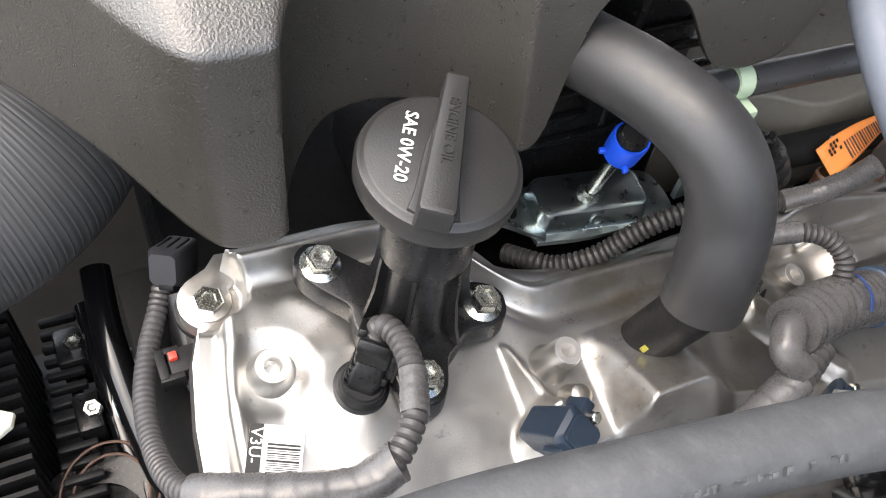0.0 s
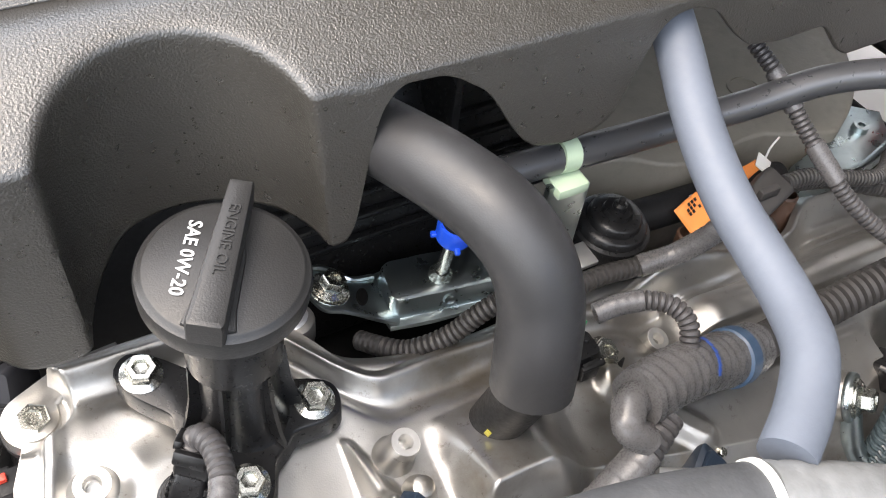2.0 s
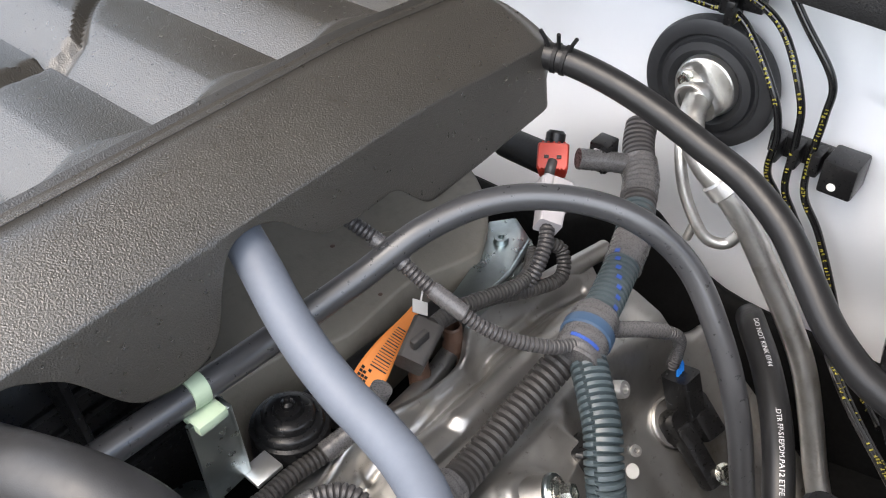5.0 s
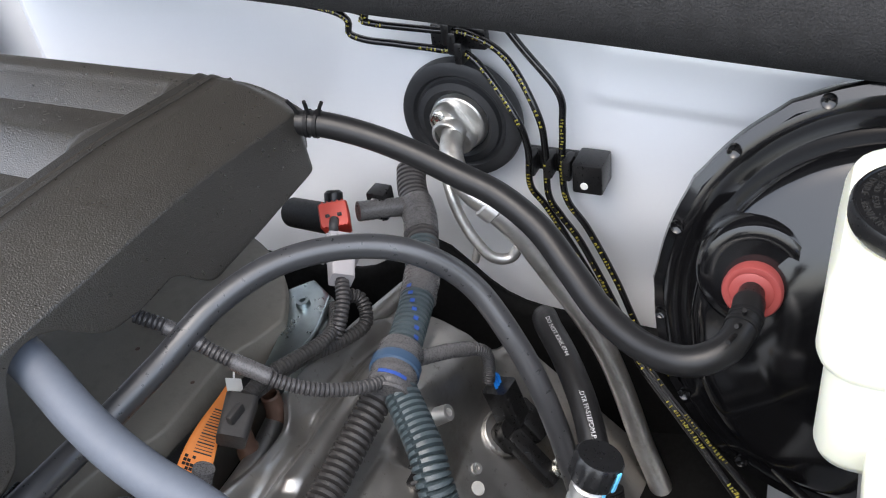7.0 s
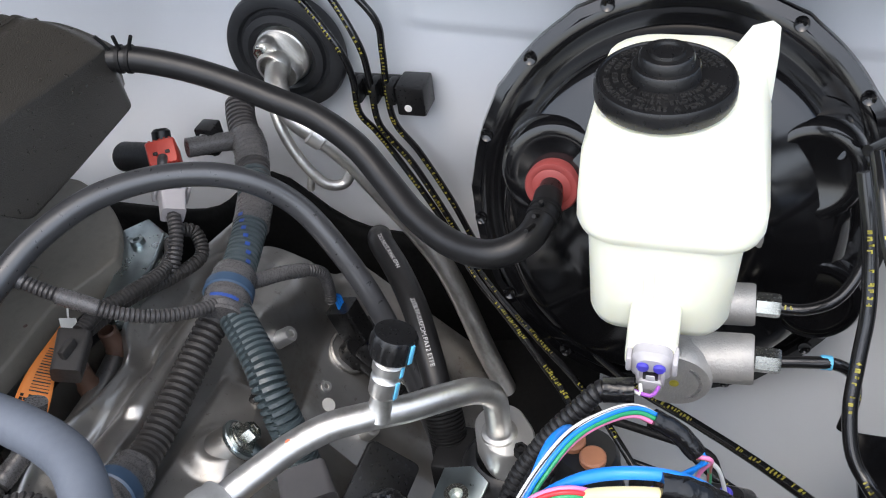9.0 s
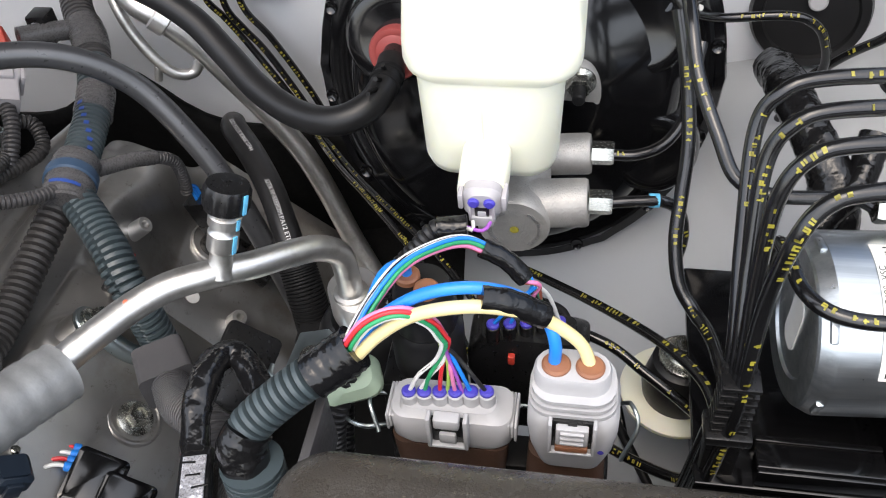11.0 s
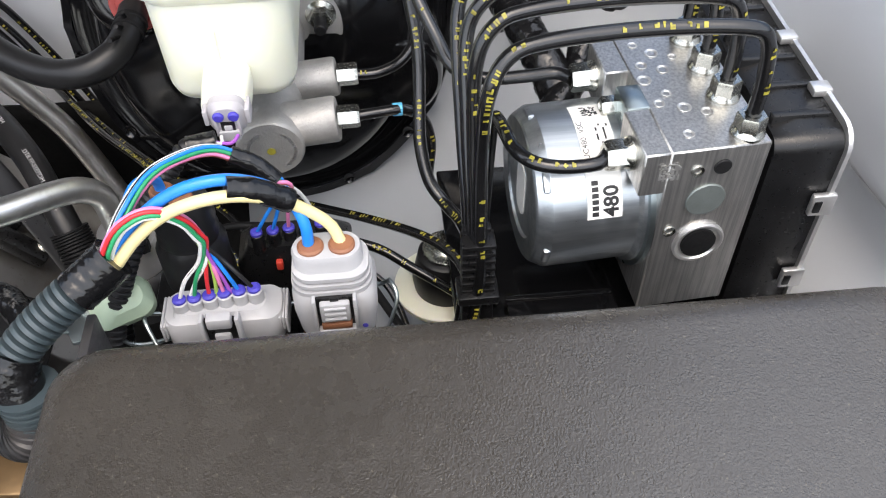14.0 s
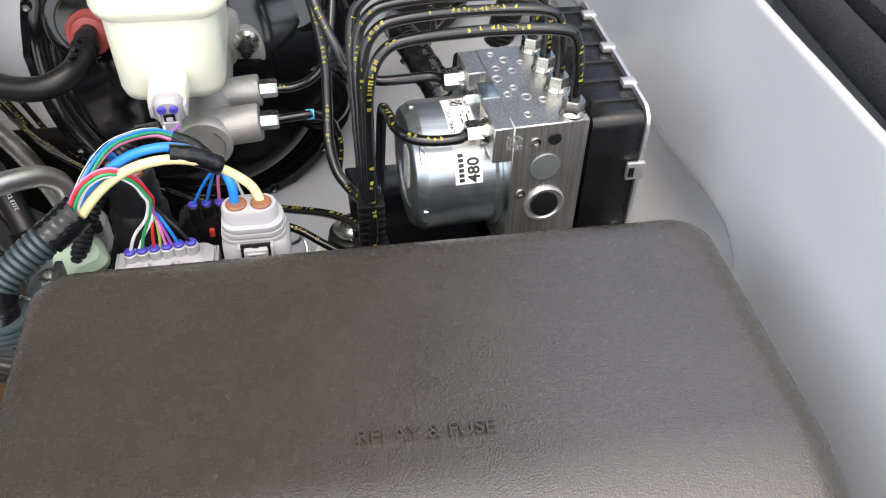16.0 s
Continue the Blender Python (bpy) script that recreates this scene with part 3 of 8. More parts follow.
def casting_z(x, y):
    """The height of the cast cover."""
    edge = rim_y(x)
    z = head_z(x, y)
    # rolled rim along the valley and along the front
    z += 0.0045 * math.exp(-((y - edge + 0.005) / 0.0035) ** 2)
    z -= 0.004 * math.exp(-((y - edge + 0.015) / 0.006) ** 2)
    # cam housings: two long swells with a saddle between
    z += 0.006 * math.exp(-((y - 0.160) / 0.022) ** 2) * step(0.20, 0.30, x)
    z -= 0.010 * math.exp(-((y - 0.183) / 0.010) ** 2) * step(0.24, 0.30, x) * 0.5
    z += bump_at(x, y, 0.113, 0.172, 0.030, 0.004, 0.6)
    # plug wells, mount of the breather stub, ribs
    qx, qy = abs(x - 0.2345) - 0.0145, abs(y - 0.143) - 0.021
    d = math.hypot(max(qx, 0.0), max(qy, 0.0)) + min(max(qx, qy), 0.0)
    z += max(0.0, 1.117 + 0.36 * (0.169 - y) - z) * step(0.012 + 0.012 * step(0.235, 0.255, x), -0.003, d)
    z += fin(x, y, (0.178, 0.168), (0.183, 0.136), 0.0030, 0.0110, 0.003, 0.013) + bump_at(x, y, 0.180, 0.125, 0.018, 0.014, 0.7)
    z -= bump_at(x, y, 0.0848, 0.1855, 0.019, 0.0028, 0.5)
    z += ridge(x, y, (0.30, 0.150), (0.33, 0.115), 0.010, 0.006) + bump_at(x, y, 0.345, 0.166, 0.032, -0.013, 0.8)
    z += bump_at(x, y, 0.405, 0.110, 0.022, 0.006, 0.6) + bump_at(x, y, 0.085, 0.150, 0.03, -0.003, 0.8)
    z += ridge(x, y, (0.415, 0.165), (0.56, 0.165), 0.012, 0.004) + ridge(x, y, (0.36, 0.182), (0.56, 0.184), 0.006, -0.005)
    far = step(0.30, 0.36, x) * step(0.575, 0.555, x)
    z += 0.0045 * step(0.1785, 0.1815, y) * far - 0.0040 * step(0.1565, 0.1535, y + 0.02 * (x - 0.45)) * far * step(0.128, 0.136, y)
    # a ledge along the front and round the corner bolt
    z -= 0.0095 * step(0.0125, 0.0075, x - front_x(y)) * step(0.105, 0.115, y)
    z += 0.0022 * math.exp(-((x - front_x(y) - 0.0150) / 0.0030) ** 2) * step(0.105, 0.115, y)
    d = math.hypot(x - EAR.x, y - EAR.y)
    z += (EAR.z - 0.0015 - z) * step(0.0165, 0.0130, d)
    # the side rolls over and falls away; the rear end is bevelled
    z -= (0.85 + 0.45 * step(0.40, 0.50, x)) * max(0.0, 0.112 - 0.012 * math.sin(x * 20) - y)
    z -= 0.20 * max(0.0, x - 0.52) + 1.5 * max(0.0, x - 0.585)
    # the rear end steps down to the face that carries the sensor
    low = 1.008 + 0.9 * (y - 0.103) + 0.2 * (x - 0.508) - 0.004 * step(0.016, 0.014, math.hypot(x - 0.553, (y - 0.100) * 1.3))
    w = step(0.452, 0.482, x) * step(0.138, 0.116, y)
    z += (low - z) * w
    return z + 0.0005 * noise.noise(Vector((x * 45, y * 45, 0)))


def casting(u, v):
    x = 0.056 + 0.565 * u
    edge = rim_y(x)
    y = edge - (edge - 0.050 + 0.045 * step(0.44, 0.52, x)) * v
    x0 = front_x(y)
    x = x0 + (0.621 - x0) * u
    z = casting_z(x, y)
    if v > 0.999 or u > 0.999 or u < 0.001:
        z -= 0.05
    return Vector((x if u > 0.001 else x0, y, z))


head = thing("cylinder_head_cover", (0.3, 0.12, 1.02), "cast aluminium cylinder head cover with ribs, bosses and a rolled rim", "engine part")
part("casting", grid(470, 215, casting), CAST, head, angle=60)
part("rim_wall", tube([(0.090, 0.2385, 1.126), (0.10, 0.2405, 1.128), (0.145, 0.238, 1.127), (0.172, 0.222, 1.122), (0.190, 0.204, 1.117), (0.215, 0.196, 1.114), (0.25, 0.194, 1.110), (0.30, 0.196, 1.108), (0.36, 0.196, 1.103),
                       (0.42, 0.198, 1.100), (0.47, 0.206, 1.098), (0.54, 0.200, 1.093), (0.60, 0.19, 1.088)], 0.0065, 0.004, 12), CAST, head)
for x, y, z, r, h, way in ((0.0848, 0.1855, 1.1375, 0.0073, 0.010, HEAD_UP), (0.1965, 0.1535, 1.1345, 0.0064, 0.018, Vector((0.16, -0.22, 1.0))), (BOSS_C[0], BOSS_C[1], BOSS_C[2], 0.0064, 0.022, Vector((0.20, -0.30, 1.0)))):
    m = aim(Vector((x, y, z)) - way.normalized() * h, way)
    part("threaded_boss", lathe([(r * 1.75, -0.004), (r * 1.35, 0.002), (r * 1.12, 0.006), (r, h - 0.0010), (r * 0.93, h), (r * 0.55, h)], m, 32), CAST, head)
    part("machined_face", lathe([(r * 0.93, h), (r * 0.91, h + 0.0003), (r * 0.50, h + 0.0003), (r * 0.43, h - 0.0008), (r * 0.43, h - 0.003), (r * 0.38, h - 0.0035), (r * 0.43, h - 0.004), (r * 0.38, h - 0.0045), (r * 0.42, h - 0.010), (0, h - 0.010)], m, 32), CASTFINE, head)
REAR_OUT = Vector((-0.12, -0.62, 0.77)).normalized()
for at, way, r, h in (((0.511, 0.137, 1.060), (0.12, -0.78, 0.52), 0.0056, 0.022), ((0.507, 0.081, 0.982), REAR_OUT, 0.0056, 0.016), ((0.519, 0.110, 1.012), REAR_OUT, 0.0040, 0.005), ((0.600, 0.085, 0.990), REAR_OUT, 0.0050, 0.010)):
    part("threaded_boss", lathe([(r * 1.6, -0.006), (r * 1.15, 0.001), (r, h - 0.001), (r * 0.93, h), (r * 0.5, h), (r * 0.42, h - 0.001), (r * 0.42, h - 0.012), (0, h - 0.012)], aim(at, way), 28), CASTFINE, head)
part("casting_rib", prism([(0.0, -0.006), (0.024, -0.004), (0.024, 0.004), (0.0, 0.006)], 0.006, aim((0.509, 0.133, 1.052), (0.9, 0.1, 0.3)) @ Matrix.Rotation(radians(90), 4, "Y"), 0.001), CAST, head)
part("paint_patch", drum(0.0050, 0.0006, aim((0.508, 0.103, 1.0085), REAR_OUT), 0.0002, 14), PAPER, head, "worn white paint spot")
p = Vector((0.197, 0.140, head_z(0.197, 0.140)))
part("stud_boss", lathe([(0.009, -0.004), (0.006, 0.004), (0.0045, 0.009), (0.003, 0.010), (0, 0.010)], aim(p, HEAD_UP), 20), CAST, head)
rim_out = [(0.0440, 0.098), (0.0470, 0.125), (0.0490, 0.150), (0.0520, 0.178), (0.0575, 0.203)]
rim_out += [(EAR.x + 0.0122 * math.cos(radians(a)), EAR.y + 0.0122 * math.sin(radians(a))) for a in range(235, 95, -14)]
rim_out += [(0.0790, 0.2435), (0.0900, 0.2470), (0.1080, 0.2490), (0.1080, 0.2400), (0.0900, 0.2375), (0.0800, 0.2300), (0.0800, 0.2150), (0.0660, 0.200), (0.0605, 0.178), (0.0570, 0.150), (0.0545, 0.125), (0.0520, 0.098)]
slope = Matrix(((1, 0, 0, 0), (0, 1, 0, 0), (-0.08, 0.19, 1, 1.136 + 0.08 * 0.07 - 0.19 * 0.20), (0, 0, 0, 1)))
part("front_flange", prism(rim_out, 0.0075, slope, 0.0012, z0=-0.0190), CAST, head)
part("gasket_flange", prism([(x - 0.0016, y + 0.0012) for x, y in rim_out], 0.0030, slope, 0.0006, z0=-0.0222), BLACKMATT, head)
part("timing_cover", prism([(x + 0.001, y + 0.001) for x, y in rim_out], 0.0300, slope, 0.0010, z0=-0.0525), CAST, head)
# ear of the front flange with its bolt
ear = [(EAR.x + 0.0096 * math.cos(a), EAR.y + 0.0096 * math.sin(a)) for a in (2 * math.pi * i / 36 for i in range(36))]
part("flange_ear", prism(ear, 0.012, Matrix.Translation((0, 0, EAR.z - 0.012)), 0.0012), CAST, head)
bolt(head, (EAR.x, EAR.y, EAR.z - 0.0003), HEAD_UP, 0.0110, 0.0030, 0.0, spin=10, material=ZINCBOLT)
ear = [(0.179 + 0.010 * math.cos(a), 0.230 + 0.010 * math.sin(a)) for a in (2 * math.pi * i / 24 for i in range(24))]
part("flange_ear", prism(ear, 0.012, Matrix.Translation((0, 0, 1.118)), 0.002), CAST, head)
bolt(head, (0.179, 0.230, 1.130), HEAD_UP, 0.0095, 0.005, 0.0075, material=CASTFINE)
bolt(head, (0.306, 0.166, head_z(0.306, 0.166) + 0.002), HEAD_UP, 0.009, 0.005, 0.0072)
part("timing_ear", prism([(0.068, 0.240), (0.0725, 0.2500), (0.0800, 0.2580), (0.0850, 0.2575), (0.0905, 0.2500), (0.0860, 0.2420)], 0.010, Matrix.Translation((0, 0, 1.106)), 0.0012), CAST, head, "pale cast ear behind the corner bolt")
# printed label
m = aim((0.0755, 0.155, head_z(0.0755, 0.155) + 0.0022), HEAD_UP) @ Matrix.Rotation(radians(-46), 4, "Z")
sticker = part("label", box((0.020, 0.022, 0.0006)), PAPER, head, "white printed bar code label", m)
part("printed_edge", box((0.005, 0.022, 0.0002), (-0.0075, 0, 0.0005)), INK, sticker, "", m)
part("printed_lettering", moved(lettering("V3U-", 0.0062, 0.0001), Matrix.Translation((-0.0075, 0.003, 0.0007)) @ Matrix.Rotation(radians(-90), 4, "Z")), PAPER, sticker, "", m)
bar_code(sticker, m @ Matrix.Translation((0.003, -0.004, 0.0005)) @ Matrix.Rotation(radians(90), 4, "Z"), 0.016, 0.012, RNG)

# oil filler neck and cap
CAP_UP = Vector((0.06, -0.10, 1.0)).normalized()
CAP_AT = Vector((0.1465, 0.1935, 1.2235))
filler = thing("oil_filler_neck", (0.14, 0.187, 1.135), "black moulded plastic oil filler neck bolted to the head cover", "filler neck")
ears = [(math.atan2(cy - 0.187, cx - 0.140), math.hypot(cx - 0.140, cy - 0.187) + 0.0105) for cx, cy in ((0.113, 0.214), (0.135, 0.160), (0.170, 0.182))]


def flange_r(a):
    """The flange's outline: three ears on a round foot."""
    r = 0.0225
    for at, tip in ears:
        off = abs((a - at + math.pi) % (2 * math.pi) - math.pi)
        r = max(r, 0.0225 + (tip - 0.0225) * math.exp(-(off / (0.0145 / tip)) ** 3))
    return r


flange = [(0.140 + flange_r(a) * math.cos(a), 0.187 + flange_r(a) * math.sin(a)) for a in (2 * math.pi * i / 120 for i in range(120))]
shear = Matrix(((1, 0, 0, 0), (0, 1, 0, 0), (-0.08, 0.19, 1, 1.136 + 0.08 * 0.07 - 0.19 * 0.20), (0, 0, 0, 1)))
part("flange", prism(flange, 0.012, shear, 0.0012, z0=0.005), BLACK, filler)
for x, y in ((0.113, 0.214), (0.135, 0.160), (0.170, 0.182)):
    bolt(filler, (x, y, head_z(x, y) + 0.0165), HEAD_UP, 0.0105, 0.0075, 0.0082, spin=20)
foot = Vector((0.143, 0.189, head_z(0.143, 0.189)))
NK = aim(foot, CAP_AT - foot)
part("neck", lathe([(0.0215, 0.010), (0.0185, 0.0135), (0.0165, 0.018), (0.0150, 0.026), (0.0146, 0.046), (0.0150, 0.050), (0.0172, 0.0515), (0.0175, 0.068), (0.0168, 0.080)], NK, 48), BLACK, filler)
for a in (-112, -62, -12, 40, 92, 150, 200):
    part("rib", prism([(0.0138, 0.014), (0.0245, 0.014), (0.0215, 0.022), (0.0190, 0.034), (0.0176, 0.0515), (0.0138, 0.0515)], 0.0016, NK @ Matrix.Rotation(radians(a), 4, "Z") @ Matrix.Translation((0, 0.0008, 0)) @ Matrix.Rotation(radians(90), 4, "X")), BLACK, filler)
part("moulded_marks", merged(*[box((0.0008, 0.0019, 0.0034), (0.0174, 0, 0.0585), 0.0, NK @ Matrix.Rotation(radians(-105 + 10 * i), 4, "Z")) for i in range(11) if i != 5]), CAPBLACK, filler)
CM = aim(CAP_AT, CAP_UP)
cap = part("cap", lathe([(0.0205, -0.016), (0.0225, -0.0145), (0.0265, -0.0110), (0.0280, -0.0095), (0.0283, -0.0035), (0.0276, -0.0012), (0.0262, -0.0004), (0.0258, 0.0003), (0.0250, 0.0008), (0, 0.0012)], CM, 72), CAPBLACK, filler, "round black oil filler cap with a raised grip bar")
way = Vector((0.031, 0.055, -0.010))
spin = CM.inverted().to_3x3() @ way
GM = CM @ Matrix.Rotation(math.atan2(spin.y, spin.x), 4, "Z")
bar = [(-0.0285, -0.0052), (-0.0270, -0.0060), (0.0265, -0.0042), (0.0290, -0.0040), (0.0290, 0.0040), (0.0265, 0.0042), (-0.0270, 0.0060), (-0.0285, 0.0052)]
part("grip_bar", prism(bar, 0.0105, GM, 0.0016), CAPBLACK, cap)
for s in (-1, 1):
    part("grip_web", prism([(-0.025, s * 0.004), (0.020, s * 0.003), (0.004, s * 0.0062), (-0.016, s * 0.0072), (-0.0235, s * 0.0085)], 0.0022, GM, 0.0008), CAPBLACK, cap)
part("raised_lettering", moved(lettering("ENGINE OIL", 0.0052, 0.0006), GM @ Matrix.Translation((0.004, 0, 0.0107)) @ Matrix.Rotation(radians(180), 4, "Z")), CAPBLACK, cap)
part("printed_lettering", moved(lettering("SAE 0W-20", 0.0062, 0.0002, bold=0.00009), GM @ Matrix.Translation((0.001, 0.0124, 0.0014)) @ Matrix.Rotation(radians(180), 4, "Z")), WHITEINK, cap, "white printed grade")
part("skirt_marks", merged(*[box((0.0004, 0.0018, 0.0030), (0.0217, 0, -0.0165), 0, CM @ Matrix.Rotation(radians(a), 4, "Z")) for a in range(-150, 30, 14)]), CAPBLACK, cap)

# engine cover
COVER_LOW = [(0.02, 1.196), (0.06, 1.184), (0.085, 1.176), (0.105, 1.178), (0.118, 1.195), (0.186, 1.192), (0.196, 1.189), (0.202, 1.193), (0.206, 1.212), (0.210, 1.238), (0.220, 1.2535), (0.240, 1.2525), (0.258, 1.240), (0.270, 1.219), (0.278, 1.209), (0.295, 1.205),
             (0.312, 1.2075), (0.320, 1.214), (0.326, 1.227), (0.331, 1.242), (0.338, 1.251), (0.351, 1.2535), (0.364, 1.249), (0.375, 1.237), (0.387, 1.227), (0.408, 1.2245), (0.434, 1.226), (0.446, 1.213), (0.454, 1.205), (0.500, 1.206), (0.560, 1.209), (0.578, 1.216)]
POCKET = (0.146, 0.208, 0.0450)


def cover_wall(x):
    """The pocket round the filler cap."""
    px, py, r = POCKET
    off = abs(x - px)
    return py + math.sqrt(r * r - off * off) if off < r else py - 4.0 * (off - r)


def soft_max(a, b, k=0.006):
    """The larger of two, with a rounded changeover."""
    return (a + b + math.sqrt((a - b) ** 2 + k * k)) / 2


CORNER = [(0.00, 0.325), (0.02, 0.300), (0.04, 0.275), (0.06, 0.243), (0.072, 0.214), (0.085, 0.209), (0.10, 0.205)]


def cover_front(x):
    """The rounded front corner's line."""
    return sum(line_of(CORNER, x + k * 0.005) for k in (-2, -1, 0, 1, 2)) / 5


def cover_skin(u, v):
    x = 0.0 + 0.578 * u
    low = sum(line_of(COVER_LOW, x + k * (0.0022 if x > 0.15 else 0.0048)) for k in (-2, -1, 0, 1, 2)) / 5
    drop = 0.008 * step(0.45, 0.57, x)
    knee, top = 1.2565 - drop, 1.276 - drop
    z = low + (top - low) * v
    if z < knee:
        y = 0.2210 - 0.125 * (knee - z)
    else:
        k = math.asin(min(1.0, (z - knee) / 0.0195) ** 1.11) * 2 / math.pi
        y = 0.2210 + 0.054 * k
    y = soft_max(soft_max(y, cover_front(x) + y - 0.213, 0.006), cover_wall(x), 0.0035)
    end = step(0.560, 0.578, x)
    return Vector((x + 0.0, y + 0.012 * end * (1 - v), z - 0.010 * end * v))


engine_cover = thing("engine_cover", (0.3, 0.35, 1.18), "dark grey grained plastic engine cover with scalloped lower edge", "engine cover")
thick(part("side_skirt", grid(400, 60, cover_skin), GRAINED, engine_cover, angle=50), 0.003)


def cover_deck(u, v):
    x = 0.0 + 0.578 * u
    y = max(0.2751, cover_front(x) + 0.0621, cover_wall(x)) + (0.62 - 0.2751) * v ** 1.8
    drop = 0.008 * step(0.45, 0.57, x)
    z = 1.2765 - drop - 0.010 * step(0.560, 0.578, x)
    # a groove between two beads along the edge
    z += 0.0014 * (math.exp(-((y - 0.2768) / 0.0010) ** 2) + math.exp(-((y - 0.2862) / 0.0010) ** 2))
    z -= 0.0016 * step(0.2768, 0.2785, y) * step(0.2862, 0.2845, y)
    # louvres: each climbs steeply from the foot of a step, then runs level to the next step
    turn = ((x - 0.3630) / 0.0765) % 1.0
    rise = 1.0 - (1.0 - min(1.0, turn / 0.46)) ** 1.25
    rise -= 0.30 * step(0.50, 0.97, turn) + 0.70 * step(0.955, 0.995, turn)
    field = step(0.2905, 0.2990, y + 0.004 * math.cos(turn * 2 * math.pi)) * step(0.03, 0.05, x) * step(0.56, 0.545, x)
    z -= field * (0.0020 + 0.0150 * (1.0 - rise))
    # a channel bends across the louvres
    rim = 0.404 + 0.9 * max(0.0, x - 0.385) + 0.25 * (x - 0.385)
    z -= 0.006 * field * math.exp(-((y - rim) / 0.0060) ** 4)
    return Vector((x, y, z))


thick(part("deck", grid(560, 120, cover_deck), GRAINED, engine_cover, angle=40), 0.003)

# hoses over the engine
HOSE_A = [(0.205, 0.320, 1.186), (0.2085, 0.285, 1.203), (0.2140, 0.256, 1.2145), (0.2185, 0.237, 1.2200), (0.2240, 0.218, 1.2245), (0.2305, 0.199, 1.2270), (0.2383, 0.178, 1.2255), (0.2447, 0.1635, 1.2150), (0.2472, 0.1545, 1.1985), (0.2450, 0.1475, 1.182), (0.2425, 0.1420, 1.1625)]
hose_a = thing("breather_hose", (0.242, 0.15, 1.11), "thick grey rubber breather hose curving down to the head cover", "hose")
part("hose", tube(HOSE_A, 0.0163, 0.003, 32, lambda s, t: 0.0150 + 0.0013 * step(0.55, 0.95, s / t), hollow=0.25), RUBBER, hose_a)
stub = thing("breather_stub", (0.238, 0.156, 1.110), "short black plastic breather stub on the head cover", "pipe stub")
part("pipe", lathe([(0.0135, 0.0), (0.0128, 0.003), (0.0115, 0.004), (0.0115, 0.060)], aim((0.2385, 0.1545, 1.111), (0.0045, -0.0115, 0.050)), 28), BLACKMATT, stub)
part("paint_mark", box((0.0005, 0.0024, 0.0042), (-0.0117, -0.001, 0.0195), 0, aim((0.2385, 0.1545, 1.111), (0.0045, -0.0115, 0.050))), YELLOWINK, stub, "yellow paint mark")
HOSE_B = [(0.356, 0.245, 1.243), (0.349, 0.220, 1.233), (0.342, 0.198, 1.224), (0.337, 0.177, 1.216), (0.334, 0.156, 1.209), (0.332, 0.135, 1.205), (0.327, 0.113, 1.204), (0.318, 0.094, 1.205), (0.303, 0.079, 1.202), (0.286, 0.068, 1.200)]
solid("coolant_hose", tube(HOSE_B, 0.0096, 0.003, 24), RUBBERBLUE, "bluish grey rubber hose running across the engine", "hose")
HOSE_C = [(0.245, 0.222, 1.193), (0.304, 0.222, 1.189), (0.352, 0.222, 1.186), (0.40, 0.215, 1.192), (0.44, 0.205, 1.203), (0.475, 0.187, 1.208), (0.505, 0.160, 1.203), (0.525, 0.130, 1.190), (0.535, 0.102, 1.165), (0.530, 0.075, 1.130), (0.522, 0.055, 1.095), (0.516, 0.040, 1.05), (0.512, 0.028, 1.00), (0.51, 0.02, 0.95)]
solid("bypass_hose", tube(HOSE_C, 0.0072, 0.003, 20), PIPEBLACK, "dark grey hose arching over the rear of the engine", "hose")
HOSE_BIG = [(0.03, 0.091, 1.19), (0.10, 0.091, 1.195), (0.162, 0.082, 1.20), (0.229, 0.0715, 1.1995), (0.270, 0.0610, 1.1965)]
big = thing("radiator_hose", (0.15, 0.09, 1.18), "thick dark grey radiator hose crossing close above the engine", "hose")
part("hose", tube(HOSE_BIG, 0.0125, 0.004, 32), surface("dusty_rubber", (0.055, 0.057, 0.060), 0.55, grain=(260, 0.5, 0.0006), mottle=(90, 0.2), dirt=((0.10, 0.10, 0.10), 120, 0.5)), big)

# ---- brake booster, master cylinder and fluid tank ----


def loft(levels, m=None, k=6, close=True):
    """Rounded rectangles laid one above the other: z, centre x, centre y, width, depth, corner radius."""
    bm = bmesh.new()
    rings = [[bm.verts.new((cx + x, cy + y, z)) for x, y in rounded(w, h, min(r, w * 0.49, h * 0.49), k)] for z, cx, cy, w, h, r in levels]
    n = len(rings[0])
    for a, b in zip(rings, rings[1:]):
        for i in range(n):
            bm.faces.new((a[i], a[(i + 1) % n], b[(i + 1) % n], b[i]))
    if close:
        bm.faces.new(list(reversed(rings[0])))
        bm.faces.new(rings[-1])
    bmesh.ops.recalc_face_normals(bm, faces=bm.faces)
    return moved(bm, m) if m else bm


def marks_on(parent, path, r, rng, facing, spans, size=0.0027, name="yellow_print"):
    """Yellow print along a line, too small to read: spans of start and end along it."""
    bits = []
    for a, b in spans:
        count = max(2, int((b - a) / (size * 1.05)))
        bits.append(wrapped(dashes(rng, b - a, size * 0.8, count), path, r, (a + b) / 2, facing))
    return tagged(part(name, merged(*bits), YELLOWINK, parent, "yellow printed marks"), kind="stuff")


def length_of(path):
    return smooth_path(path, 0.002)[-1][0]


